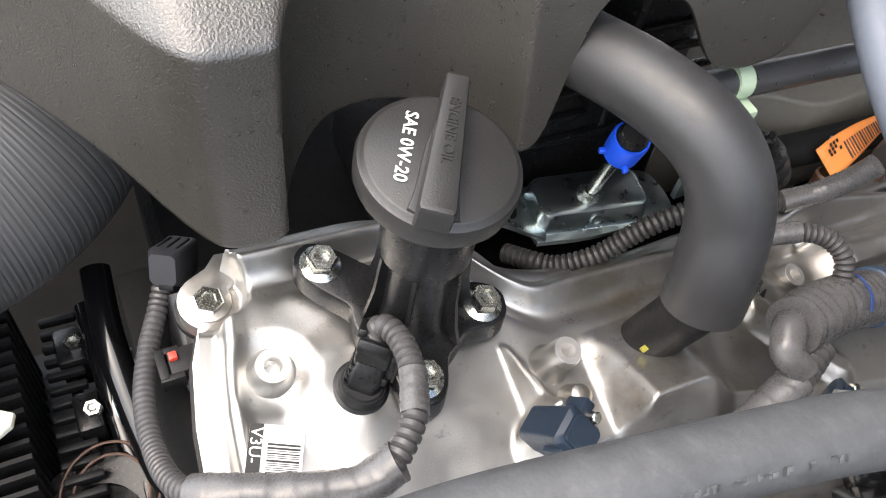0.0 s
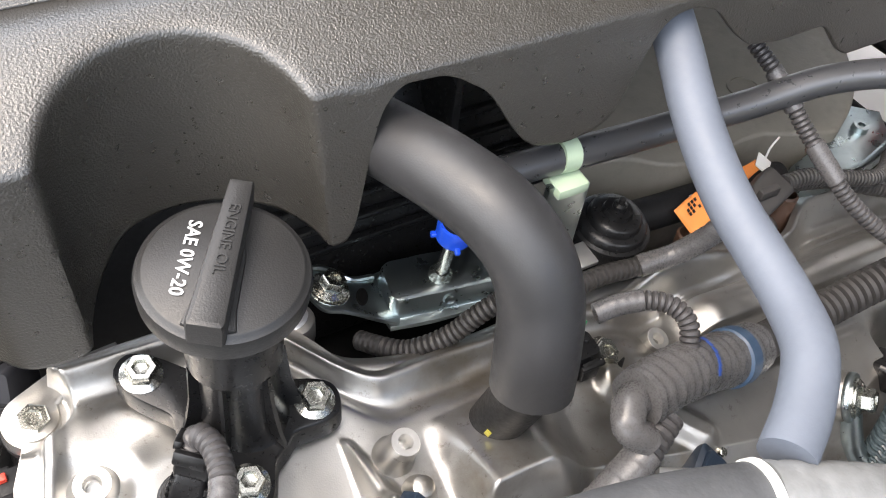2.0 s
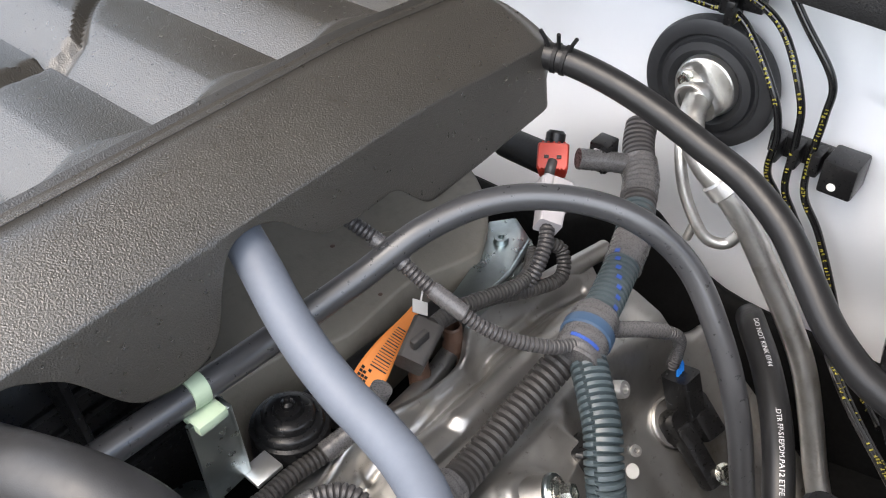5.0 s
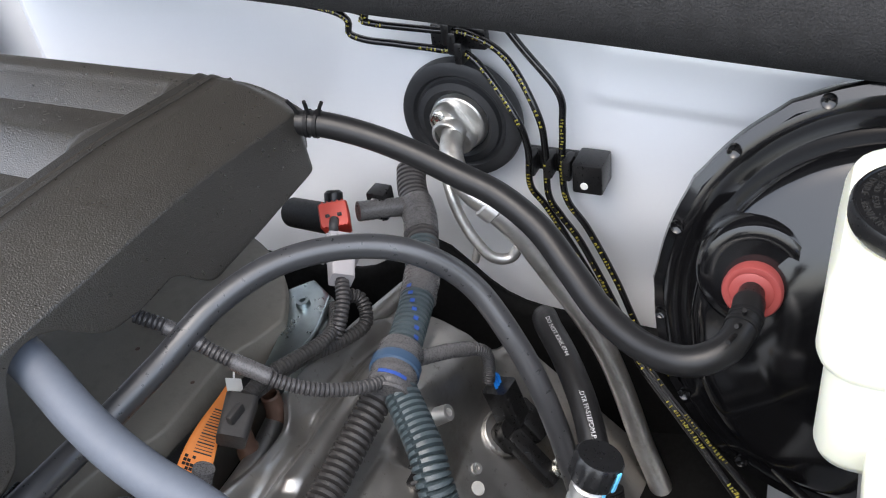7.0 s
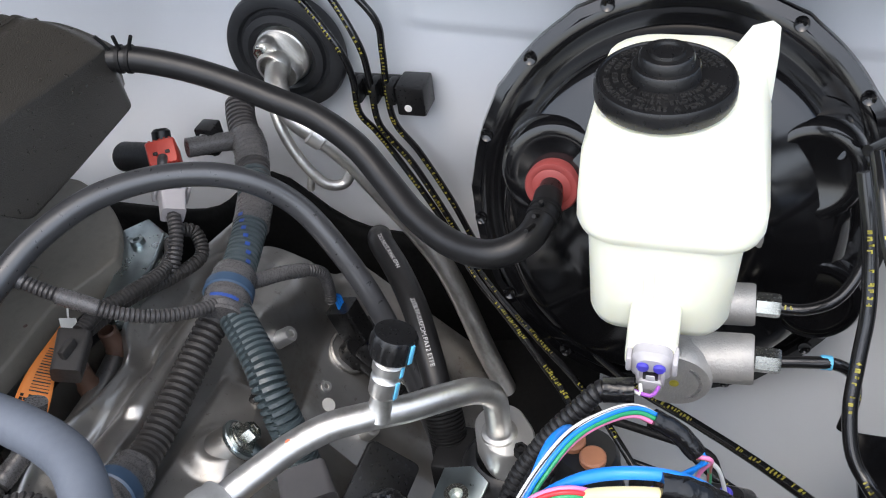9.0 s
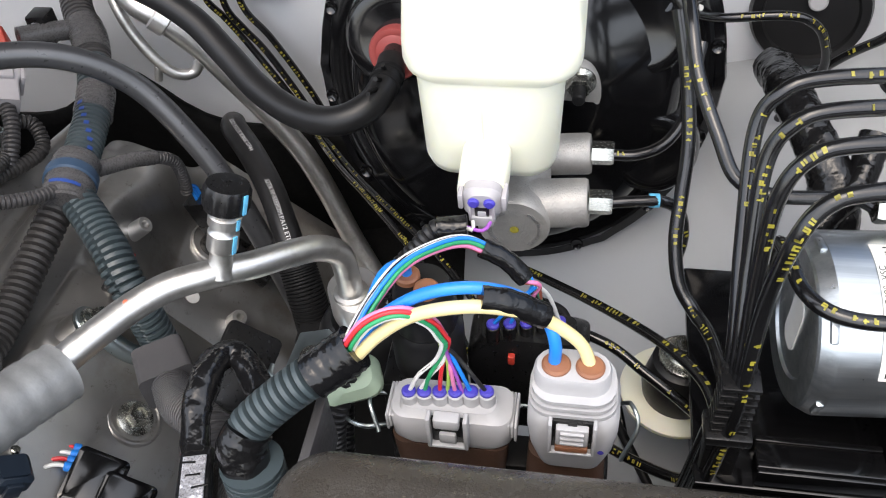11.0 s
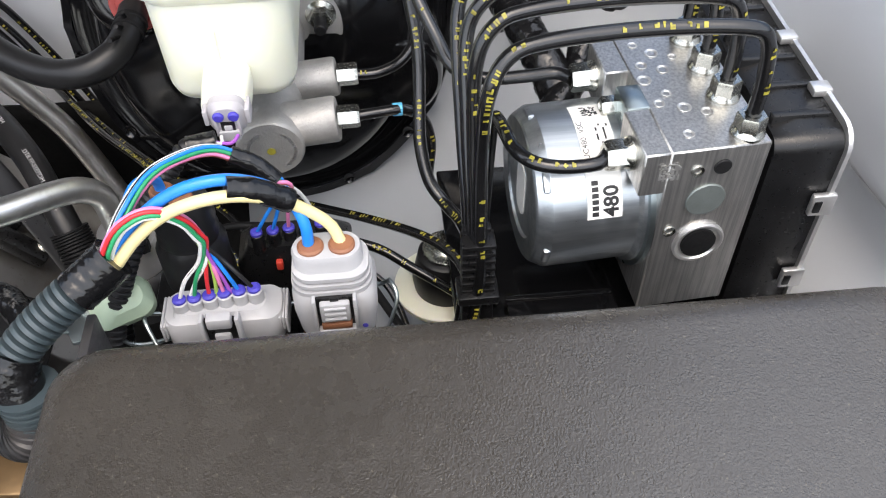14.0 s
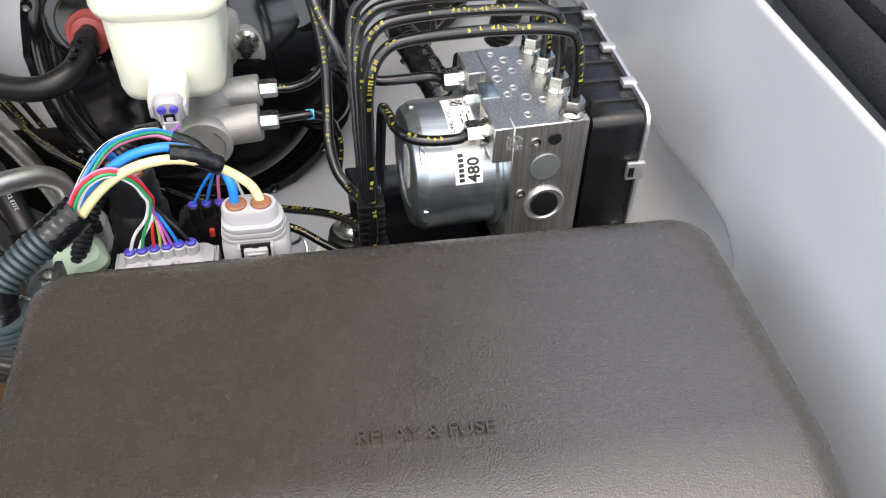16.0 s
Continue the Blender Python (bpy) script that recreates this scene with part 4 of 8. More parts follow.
def brake_line(path, r=0.0029, facing=(-0.6, -0.2, 0.8), spans=None, label="black coated steel brake line with yellow print", group="brake lines"):
    line = thing("brake_line", min(path, key=lambda p: p[2]), label, "brake line", group)
    part("pipe", tube(path, r, 0.003, 12), PIPECOAT, line)
    total = length_of(path)
    if spans is None:
        spans = [(total * a, total * b) for a, b in ((0.08, 0.24), (0.34, 0.52), (0.62, 0.78), (0.84, 0.95))]
    else:
        spans = [(total * a, total * b) for a, b in spans]
    if spans:
        marks_on(line, path, r, RNG, facing, spans)
    return line


BOOST = Vector((0.634, -0.113, 1.1275))
TILT_UP = Vector((-0.955, 0.0, 0.296))
booster = thing("brake_booster", (0.61, -0.113, 1.01), "round gloss black steel brake booster on the firewall", "brake booster")
BM = aim(BOOST + Vector((0, 0, 0.006)), TILT_UP) @ Matrix.Diagonal((1, 1.06, 1, 1))
part("rear_shell", lathe([(0.09, -0.05), (0.108, -0.02), (0.1165, 0.002), (0.1190, 0.014), (0.1200, 0.030), (0.1205, 0.036), (0.1220, 0.042), (0.1205, 0.0465), (0.1150, 0.0480)], BM, 96, lobes=lambda a, z: 1.0 + (0.010 if z > 0.034 else 0.0) * max(0.0, math.cos(a * 12)) ** 6), GLOSSBLACK, booster)
part("front_shell", lathe([(0.1150, 0.0475), (0.1085, 0.0480), (0.1060, 0.0465), (0.1000, 0.0462), (0.0985, 0.0485), (0.0968, 0.0640), (0.0950, 0.0720), (0.0925, 0.0765), (0.0885, 0.0795), (0.0840, 0.0806), (0.0620, 0.0875), (0.0470, 0.0905), (0.0, 0.0910)], BM, 96), GLOSSBLACK, booster)
for i in range(14):
    a = radians(i * 360 / 14 + 9)
    part("crimp", lathe([(0.0042, 0.0), (0.0036, 0.0015), (0.0022, 0.0006), (0.0, 0.0002)], BM @ Matrix.Translation((0.1165 * math.cos(a), 0.1165 * math.sin(a), 0.0475)), 16), GLOSSBLACK, booster)


def on_shell(y, z, h):
    """The place on the tilted shell at height h above its base."""
    b = (z - BOOST.z - 0.296 * h) / 0.955
    return Vector((BOOST.x - 0.955 * h + 0.296 * b, y, z))


for y, z, r, h in ((-0.183, 1.190, 0.027, 0.0715), (-0.050, 1.183, 0.029, 0.0765), (-0.196, 1.120, 0.024, 0.0700)):
    part("shell_boss", lathe([(r * 1.22, -0.022), (r * 1.10, 0.004), (r * 1.04, 0.0095), (r * 0.96, 0.0125), (r * 0.80, 0.0135), (r * 0.68, 0.0125), (0, 0.0122)], aim(on_shell(y, z, h), TILT_UP), 44), GLOSSBLACK, booster)
part("label", loft([(0, 0, 0, 0.007, 0.034, 0.001), (0.0004, 0, 0, 0.007, 0.034, 0.001)], aim(on_shell(-0.206, 1.180, 0.0608), TILT_UP, -25)), PAPER, booster, "white paper label strip")
red = thing("vacuum_grommet", (0.550, -0.055, 1.175), "red rubber vacuum grommet in the booster shell", "grommet")
part("collar", lathe([(0.0150, -0.004), (0.0154, 0.0035), (0.0146, 0.0050), (0.0125, 0.0052), (0.0112, 0.0046), (0.0100, 0.0052), (0.006, 0.0055)], aim((0.5560, -0.050, 1.181), (-0.97, 0.05, 0.2)), 40), REDGROMMET, red)
part("elbow_spigot", drum(0.0066, 0.020, aim((0.556, -0.050, 1.182), (-0.97, 0.0, 0.1)), 0.001), BLACK, red)

HOSE_D = [(0.566, 0.226, 1.240), (0.571, 0.207, 1.238), (0.574, 0.179, 1.232), (0.574, 0.150, 1.224), (0.572, 0.122, 1.215), (0.568, 0.094, 1.207), (0.558, 0.067, 1.196), (0.543, 0.045, 1.184), (0.525, 0.022, 1.174), (0.510, -0.003, 1.170), (0.502, -0.027, 1.173), (0.510, -0.044, 1.178), (0.527, -0.050, 1.182), (0.543, -0.050, 1.183)]
vac = thing("vacuum_hose", (0.52, 0.02, 1.165), "black rubber vacuum hose from the engine cover to the brake booster", "hose")
part("hose", tube(HOSE_D, 0.0080, 0.003, 24), RUBBERBLACK, vac)
for where in (0.035, 0.955):
    clamp = part("spring_clamp", merged(ring_on(HOSE_D, where - 0.008, 0.0080, 0.003, 0.0009), ring_on(HOSE_D, where + 0.010, 0.0080, 0.003, 0.0009)), BLACKMATT, vac, "black spring hose clamp")
    fr = stations(smooth_path(HOSE_D, 0.001))
    s, p, w, side, up = fr[int(where * (len(fr) - 1))]
    tip = Vector((-0.25, -0.1, 1)).normalized() if where < 0.5 else Vector((-0.8, 0.1, 0.6)).normalized()
    for k in (-0.006, 0.0, 0.006):
        q = p + w * k
        part("clamp_ear", tube([q + tip * 0.006, q + tip * 0.012 + w * k * 0.3, q + tip * 0.018 + w * k * 0.8], 0.0012, 0.003, 8), BLACKMATT, clamp)
part("spigot", tube([(0.560, 0.250, 1.241), (0.566, 0.222, 1.240)], 0.0062, 0.004, 16), BLACK, vac)

MC = Vector((0.548, -0.124, 1.162))
master = thing("master_cylinder", (0.49, -0.127, 1.14), "cast aluminium brake master cylinder with two outlet ports", "master cylinder")
ears = [(0.030 * math.cos(a), 0.014 * math.sin(a) * (1.0 + 0.4 * abs(math.cos(a)) ** 6)) for a in (2 * math.pi * i / 40 for i in range(40))]
part("flange", prism(ears, 0.010, aim(MC + Vector((0.008, -0.008, 0.004)), (-1, 0, 0)) @ Matrix.Rotation(radians(70), 4, "Z"), 0.0015), SANDCAST, master)
fl = [(0.013 * math.cos(a), 0.020 * math.sin(a) - 0.004) for a in (2 * math.pi * i / 30 for i in range(30))]
part("stud_lug", prism(fl, 0.009, aim((0.556, -0.151, 1.166), (-1, 0, 0)), 0.0015), SANDCAST, master)
bolt(master, (0.547, -0.152, 1.172), (-1, 0, 0), 0.0125, 0.008, 0.009, name="nut")
part("stud", drum(0.0035, 0.018, aim((0.547, -0.152, 1.172), (-1, 0, 0)), 0.0008), BLACKMATT, master)
part("body", lathe([(0.0175, 0), (0.0170, 0.045), (0.0160, 0.050), (0.0160, 0.092), (0.0172, 0.096), (0.0172, 0.1025), (0.0162, 0.104), (0, 0.104)], aim(MC, (-1, -0.02, -0.02)), 40), SANDCAST, master)
end = Vector((0.4435, -0.1265, 1.1595))
part("stamped_marks", merged(*[box((0.0014, 0.0022, 0.0002), (0.0118, 0, 0), 0, aim(end, (-1, -0.02, -0.02)) @ Matrix.Rotation(radians(a), 4, "Z")) for a in list(range(-50, 60, 13)) + list(range(120, 230, 13))]), CASTFINE, master)
part("paint_dot", drum(0.0022, 0.0004, aim(end, (-1, -0.02, -0.02)), 0.0001, 12), YELLOWINK, master, "yellow paint dot")
for x, z, r in ((0.459, 1.166, 0.0118), (0.494, 1.167, 0.0105)):
    port = part("outlet_port", merged(lathe([(r * 1.25, -0.006), (r * 1.05, 0.006), (r, 0.012), (r, 0.032), (r * 0.93, 0.0335), (0, 0.0335)], aim((x, -0.127, z - 0.004), (0, -1, 0.10)), 32)), SANDCAST, master)
    part("tube_nut", shaded(hex_mesh(0.0105, 0.011, 0.0), ZINCBOLT, 30), None, port, "", aim((x, -0.1605, z), (0, -1, 0.02)))
part("paint_dot", drum(0.0018, 0.0004, aim((0.4505, -0.1555, 1.1615), (-1, -0.1, 0.4)), 0.0001, 12), YELLOWINK, master, "yellow paint dot")
part("tank_seat", drum(0.012, 0.03, aim((0.50, -0.12, 1.170), (0, 0, 1))), BLACK, master)

tank = thing("brake_fluid_tank", (0.475, -0.115, 1.20), "translucent white plastic brake fluid tank on the master cylinder", "fluid tank")
part("lower_body", loft([(1.198, 0.480, -0.1165, 0.080, 0.048, 0.012), (1.201, 0.479, -0.1165, 0.088, 0.055, 0.013), (1.207, 0.478, -0.1167, 0.092, 0.058, 0.014), (1.253, 0.477, -0.1172, 0.094, 0.061, 0.014)]), TANK, tank)
part("upper_body", loft([(1.250, 0.478, -0.1178, 0.094, 0.062, 0.014), (1.254, 0.478, -0.1182, 0.101, 0.069, 0.015), (1.258, 0.478, -0.1182, 0.104, 0.0715, 0.016), (1.266, 0.479, -0.1182, 0.104, 0.0715, 0.016), (1.282, 0.481, -0.1165, 0.099, 0.067, 0.018), (1.290, 0.482, -0.1150, 0.092, 0.060, 0.02), (1.293, 0.482, -0.1150, 0.080, 0.050, 0.02)]), TANK, tank)
part("filler_neck", drum(0.0225, 0.014, Matrix.Translation((0.4690, -0.1115, 1.288)), 0.001, 40), TANK, tank)
horn = [(0.0, -0.006), (0.031, -0.010), (0.031, 0.012), (0.030, 0.0245), (0.021, 0.0245), (0.004, 0.006)]
part("handle_rib", prism(horn, 0.007, Matrix.Translation((0.500, -0.1240, 1.2795)) @ Matrix.Rotation(radians(-58), 4, "Z") @ Matrix.Rotation(radians(90), 4, "X"), 0.0015), TANK, tank)
part("front_web", box((0.003, 0.004, 0.026), (0.4305, -0.113, 1.226), 0.001), TANK, tank)
sensor = part("level_sensor_tube", loft([(0, 0, 0, 0.0205, 0.0205, 0.007), (0.012, 0, 0, 0.0205, 0.0205, 0.007), (0.024, 0, 0, 0.0195, 0.0195, 0.007)], aim((0.4335, -0.1165, 1.2140), (-1, 0, -0.08))), TANK, tank)
LM = aim((0.4690, -0.1115, 1.2965), (-0.04, 0.0, 1.0))
lid = part("cap", lathe([(0.0245, -0.0010), (0.0262, -0.0006), (0.0266, 0.0006), (0.0266, 0.0062), (0.0258, 0.0076), (0.0250, 0.0076), (0.0246, 0.0071), (0.0, 0.0092)], LM, 96, lobes=lambda a, z: 1.0 + (0.004 * math.cos(a * 48) if 0.0 < z < 0.0065 else 0.0)), BLACK, tank, "round black cap with moulded warning")
part("knob", lathe([(0.0132, 0.0075), (0.0128, 0.0125), (0.0122, 0.0132), (0.0106, 0.0134), (0.0102, 0.0168), (0.0095, 0.0176), (0.0068, 0.0176), (0.0064, 0.0188), (0.0050, 0.0190), (0.0046, 0.0180), (0, 0.0178)], LM, 48), BLACK, lid)
for text, r, size in (("FLUID FROM A SEALED CONTAINER. FLUID FROM A SEALED CONTAINER.", 0.0222, 0.0034), ("CAP BEFORE REMOVING. USE ONLY DOT3 BRAKE FLUID.", 0.0188, 0.0031), ("WARNING. CLEAN FILLER CAP BEFORE REMOVING.", 0.0155, 0.0030)):
    bits = []
    for i, ch in enumerate(text):
        if ch != " ":
            a = radians(-(i - len(text) / 2) * 330 / len(text) + 180)
            bits.append(moved(lettering(ch, size, 0.0014), LM @ Matrix.Rotation(a, 4, "Z") @ Matrix.Translation((r, 0, 0.0081 - 0.085 * (r - 0.012))) @ Matrix.Rotation(radians(90), 4, "Z")))
    # the letters' paler plastic paints in the light their edges catch
    part("raised_lettering", merged(*bits), CAPBLACK, lid)
plug = thing("level_sensor_plug", (0.402, -0.118, 1.20), "light grey two-pin plug with violet wire seals", "connector")
PM = aim((0.4085, -0.1175, 1.2125), (-1, 0, -0.10), 90)
part("housing", loft([(-0.006, 0, 0, 0.0175, 0.0155, 0.005), (0.003, 0, 0, 0.0175, 0.0155, 0.005), (0.004, 0, 0, 0.0150, 0.0130, 0.004), (0.0055, 0, 0, 0.0130, 0.0110, 0.004)], PM), WHITEPLUG, plug)
part("latch", loft([(0.0, -0.0075, 0.0, 0.006, 0.010, 0.001), (0.007, -0.0080, 0.0, 0.005, 0.009, 0.001)], PM), GREYPLUG, plug)
part("latch_window", box((0.0052, 0.0060, 0.0020), (-0.0032, 0, 0.0050), 0.0003, PM), BLACK, plug, "dark latch window")
part("latch_tongue", box((0.0034, 0.0036, 0.0026), (-0.0040, 0, 0.0052), 0.0006, PM), GREYPLUG, plug)
for k in (-1, 1):
    part("latch_rail", box((0.0110, 0.0013, 0.0045), (-0.0025, k * 0.0048, 0.0045), 0.0004, PM), WHITEPLUG, plug)
    part("side_wing", box((0.0080, 0.0022, 0.0090), (0.0005, k * 0.0088, 0.0000), 0.0007, PM), WHITEPLUG, plug)
for k in (-1, 1):
    part("wire_seal", drum(0.0024, 0.003, PM @ Matrix.Translation((0.0025, k * 0.0032, 0.0040)), 0.0006, 16), BLUESEAL, plug)
COND_S = [(0.3985, -0.1120, 1.2045), (0.397, -0.100, 1.204), (0.392, -0.092, 1.197), (0.387, -0.084, 1.189), (0.382, -0.077, 1.180), (0.372, -0.067, 1.163), (0.355, -0.062, 1.140), (0.340, -0.060, 1.10)]
sw = thing("sensor_wiring", (0.37, -0.08, 1.10), "thin black corrugated conduit from the fluid level plug", "wiring")
part("conduit", ribbed(COND_S, 0.0042, 0.0030, 0.12, 14), CONDUITBLACK, sw)
part("tape_end", taped(COND_S[:2], 0.0050, 14), TAPEBLACK, sw)
for k, c in ((-1, "violet"), (1, "white")):
    part("wire", tube([(0.4015, -0.1175 + k * 0.0036, 1.205), (0.3965, -0.1165 + k * 0.002, 1.2050), (0.3985, -0.111, 1.2045)], 0.0008, 0.002, 8), WIRES[c], sw)

# ---- brake actuator, its lines, the fuse box ----
unit = thing("brake_actuator", (0.39, -0.30, 1.137), "milled aluminium brake actuator block with a round pump motor", "brake actuator")
AM = Matrix.Translation((0.3485, -0.3310, 1.2270)) @ Matrix.Rotation(radians(4), 4, "Z")
block = part("valve_block", box((0.078, 0.040, 0.092), (0.039, 0.020, -0.046), 0.0006, AM, 1), MILLED, unit)
part("front_lug", box((0.028, 0.0105, 0.021), (0.0142, 0.0450, -0.0107), 0.0006, AM, 1), MILLED, unit)
part("rear_lug", box((0.024, 0.0105, 0.022), (0.0658, 0.0450, -0.0112), 0.0006, AM, 1), MILLED, unit)
for y, z, r, mtl in ((0.0215, -0.0265, 0.0083, surface("dull_plug_metal", (0.21, 0.235, 0.225), 0.45, 0.6, grain=(900, 0.3, 0.0003), mottle=(90, 0.1))), (0.0180, -0.0095, 0.0036, BLACKMATT)):
    part("plug_disc", drum(r, 0.0012, AM @ Matrix.Translation((0.0002, y, z)) @ Matrix.Rotation(radians(-90), 4, "Y"), 0.0004), mtl, block)
for y, z in ((0.0280, -0.0105), (0.0335, -0.0430)):
    part("ball_plug", lathe([(0.0028, 0), (0.0026, 0.0008), (0.0015, 0.0005), (0.0012, -0.0006), (0, -0.0008)], AM @ Matrix.Translation((0.0, y, z)) @ Matrix.Rotation(radians(-90), 4, "Y"), 20), ZINCBOLT, block)
part("port_ring", lathe([(0.0112, 0), (0.0112, 0.0012), (0.0104, 0.0018), (0.0094, 0.0016), (0.0086, 0.0004), (0, 0.0003)], AM @ Matrix.Translation((0.0, 0.0195, -0.0515)) @ Matrix.Rotation(radians(-90), 4, "Y"), 40), CASTFINE, block)
part("port_plug", lathe([(0.0076, 0.0), (0.0076, 0.0012), (0.0060, 0.0016), (0, 0.0012)], AM @ Matrix.Translation((-0.0004, 0.0195, -0.0515)) @ Matrix.Rotation(radians(-90), 4, "Y"), 36), BLACKMATT, block)
part("etched_code", moved(spots(RNG, 0.0085, 10), AM @ Matrix.Translation((-0.0003, 0.0395, -0.0095)) @ Matrix.Rotation(radians(-90), 4, "Y")), CASTFINE, block)
for x, y, r in ((0.010, 0.030, 0.0024), (0.026, 0.026, 0.0030), (0.030, 0.035, 0.0024), (0.022, 0.018, 0.0026), (0.052, 0.026, 0.0028), (0.056, 0.034, 0.0026), (0.064, 0.027, 0.0030), (0.046, 0.036, 0.0032), (0.071, 0.033, 0.0022), (0.036, 0.030, 0.0022), (0.060, 0.019, 0.0020)):
    part("ball_plug", lathe([(r, 0), (r * 0.96, 0.0003), (r * 0.70, 0.0002), (r * 0.5, -0.0003), (0, -0.0004)], AM @ Matrix.Translation((x, y, 0.0001)), 20), CASTFINE, block)
NUTS = [(0.007, 0.0075), (0.0305, 0.0080), (0.0510, 0.0085), (0.0715, 0.0090)]
for x, y in NUTS:
    part("tube_nut", shaded(hex_mesh(0.0105, 0.009, 0.0068), ZINCBOLT, 30), None, unit, "", AM @ Matrix.Translation((x, y, 0.0)))
for x in (0.0140, 0.0660):
    part("tube_nut", shaded(hex_mesh(0.0110, 0.011, 0.0070), ZINCBOLT, 30), None, unit, "", AM @ Matrix.Translation((x, 0.0502, -0.0100)) @ Matrix.Rotation(radians(-90), 4, "X"))
ML = AM @ Matrix.Translation((0.0400, 0.0400, -0.0465)) @ Matrix.Rotation(radians(-90), 4, "X")
motor = part("pump_motor", lathe([(0.0380, 0), (0.0380, 0.004), (0.0358, 0.0055), (0.0358, 0.0415), (0.0352, 0.0428), (0.0328, 0.0470), (0.0318, 0.0478), (0.0225, 0.0478), (0.0218, 0.0466), (0.0, 0.0466)], ML, 72), MOTOR, unit, "galvanised steel pump motor can", angle=18)
for k in range(6):
    part("crimp", box((0.0090, 0.0026, 0.0030), (0, 0.0346, 0.0432), 0.0008, ML @ Matrix.Rotation(radians(60 * k + 15), 4, "Z")), MOTOR, motor)
part("motor_flange", merged(lathe([(0.0405, 0.0), (0.0405, 0.0022), (0.038, 0.0025)], ML, 60), box((0.016, 0.014, 0.010), (-0.004, -0.040, 0.004), 0.001, ML)), ZINC, motor)
bolt(motor, ML @ Vector((0.002, -0.0385, 0.009)), ML.to_3x3() @ Vector((0, 0, 1)), 0.0075, 0.006, 0.0)
part("end_badge", loft([(0.0466, 0, 0, 0.013, 0.026, 0.005), (0.0471, 0, 0, 0.013, 0.026, 0.005)], ML), PAPER, motor, "small white oval sticker")
# the paper label lies on the can
def on_can(x, y, z):
    """A place on the can: along it, round it and out from it."""
    r = 0.0360 + z
    a = y / 0.0356
    return ML @ Vector((-r * math.sin(a), -r * math.cos(a), x))


def can_print(bm, x0, a0, spin):
    rot = Matrix.Rotation(radians(spin), 4, "Z")
    for v in bm.verts:
        p = rot @ v.co
        v.co = on_can(x0 + p.x, a0 + p.y, p.z + 0.0002)
    return bm


bm = bmesh.new()
rows = [[bm.verts.new(on_can(0.0127 + 0.0147 * i, -0.0080 + 0.0537 * j / 16, 0.00015)) for j in range(17)] for i in range(2)]
for j in range(16):
    bm.faces.new((rows[0][j], rows[1][j], rows[1][j + 1], rows[0][j + 1]))
bmesh.ops.recalc_face_normals(bm, faces=bm.faces)
paper = part("label", bm, PAPER, motor, "white printed label wrapped on the can")
part("code_square", can_print(spots(RNG, 0.0066, 10), 0.0196, -0.0030, 0), INK, paper)
part("printed_lettering", can_print(lettering("480", 0.0088, 0.0002, bold=0.00022), 0.0172, 0.0385, -90), INK, paper, "black printed number")
part("word_bar", merged(*[can_print(box((0.0019, 0.0028, 0.0001)), 0.0240, 0.0305 + 0.0026 * q, -90) for q in range(6)]), INK, paper)
part("printed_lettering", can_print(lettering("VSC", 0.0034, 0.0001), 0.0254, 0.0060, -90), INK, paper)
part("printed_lettering", can_print(lettering("UC480", 0.0034, 0.0001), 0.0254, 0.0160, -90), INK, paper)
tagged(part("small_print", merged(*[can_print(box((random.Random(i).uniform(0.005, 0.010), 0.0008, 0.0001)), 0.0145 + 0.0016 * i, 0.0100, -90) for i in range(4)]), INK, paper), kind="stuff")

ecu = thing("actuator_controller", (0.41, -0.355, 1.12), "black plastic controller box with a silver lid on the actuator", "controller")
part("case", loft([(0, 0, 0, 0.118, 0.104, 0.006), (0.010, 0, 0, 0.124, 0.110, 0.007), (0.026, 0, 0, 0.124, 0.110, 0.007), (0.030, 0, 0, 0.118, 0.104, 0.006)], aim((0.4085, -0.3335, 1.1730), (0, -1, 0)) @ Matrix.Rotation(radians(0), 4, "Z")), BLACK, ecu)
for k in range(6):
    part("case_rib", box((0.004, 0.024, 0.112), (0.362 + 0.019 * k, -0.3465, 1.1735), 0.001), BLACK, ecu)
part("lid", loft([(0, 0, 0, 0.128, 0.116, 0.010), (0.0018, 0, 0, 0.128, 0.116, 0.010), (0.0028, 0, 0, 0.125, 0.113, 0.010)], aim((0.4085, -0.3600, 1.1730), (0, -1, 0))), CASTFINE, ecu, "silver die-cast lid")
for x, z in ((0.375, 1.2345), (0.412, 1.2345), (0.450, 1.2345)):
    part("lid_clip", box((0.007, 0.008, 0.0036), (x, -0.3590, z - 0.0045), 0.0008), CASTFINE, ecu)
for z in (1.195, 1.150):
    clip_part = part("lid_clip", box((0.0030, 0.010, 0.011), (0.3445, -0.3585, z), 0.0008), CASTFINE, ecu)
    part("clip_slot", box((0.0010, 0.0030, 0.0060), (0.3428, -0.3560, z), 0.0003), BLACK, clip_part)

TOPS = 1.2745
for i, (nx, ny) in enumerate(NUTS):
    n = AM @ Vector((nx, ny, 0.006))
    top = n.z - n.z + TOPS - 0.002 * i
    bx, by = 0.3455 + 0.0035 * i, -0.2190 + 0.0012 * i
    sx = n.x + 0.002
    brake_line([n, n + Vector((0, 0, 0.018)), (n.x, n.y + 0.003, top - 0.006), (n.x, n.y + 0.012, top), (sx, n.y + 0.045, top + 0.0005), (sx - 0.003, by - 0.022, top), (sx - 0.006, by - 0.008, top - 0.004),
                (sx - 0.010, by - 0.001, top - 0.018), (bx + (sx - bx) * 0.45, by, top - 0.05), (bx + 0.002, by, 1.19), (bx, by, 1.165), (bx - 0.002, by + 0.004, 1.12), (bx - 0.004, by + 0.010, 1.06)],
               spans=[(0.02, 0.10), (0.16, 0.30), (0.36, 0.48), (0.56, 0.66), (0.70, 0.80)], facing=(-0.6, -0.1, 0.7))
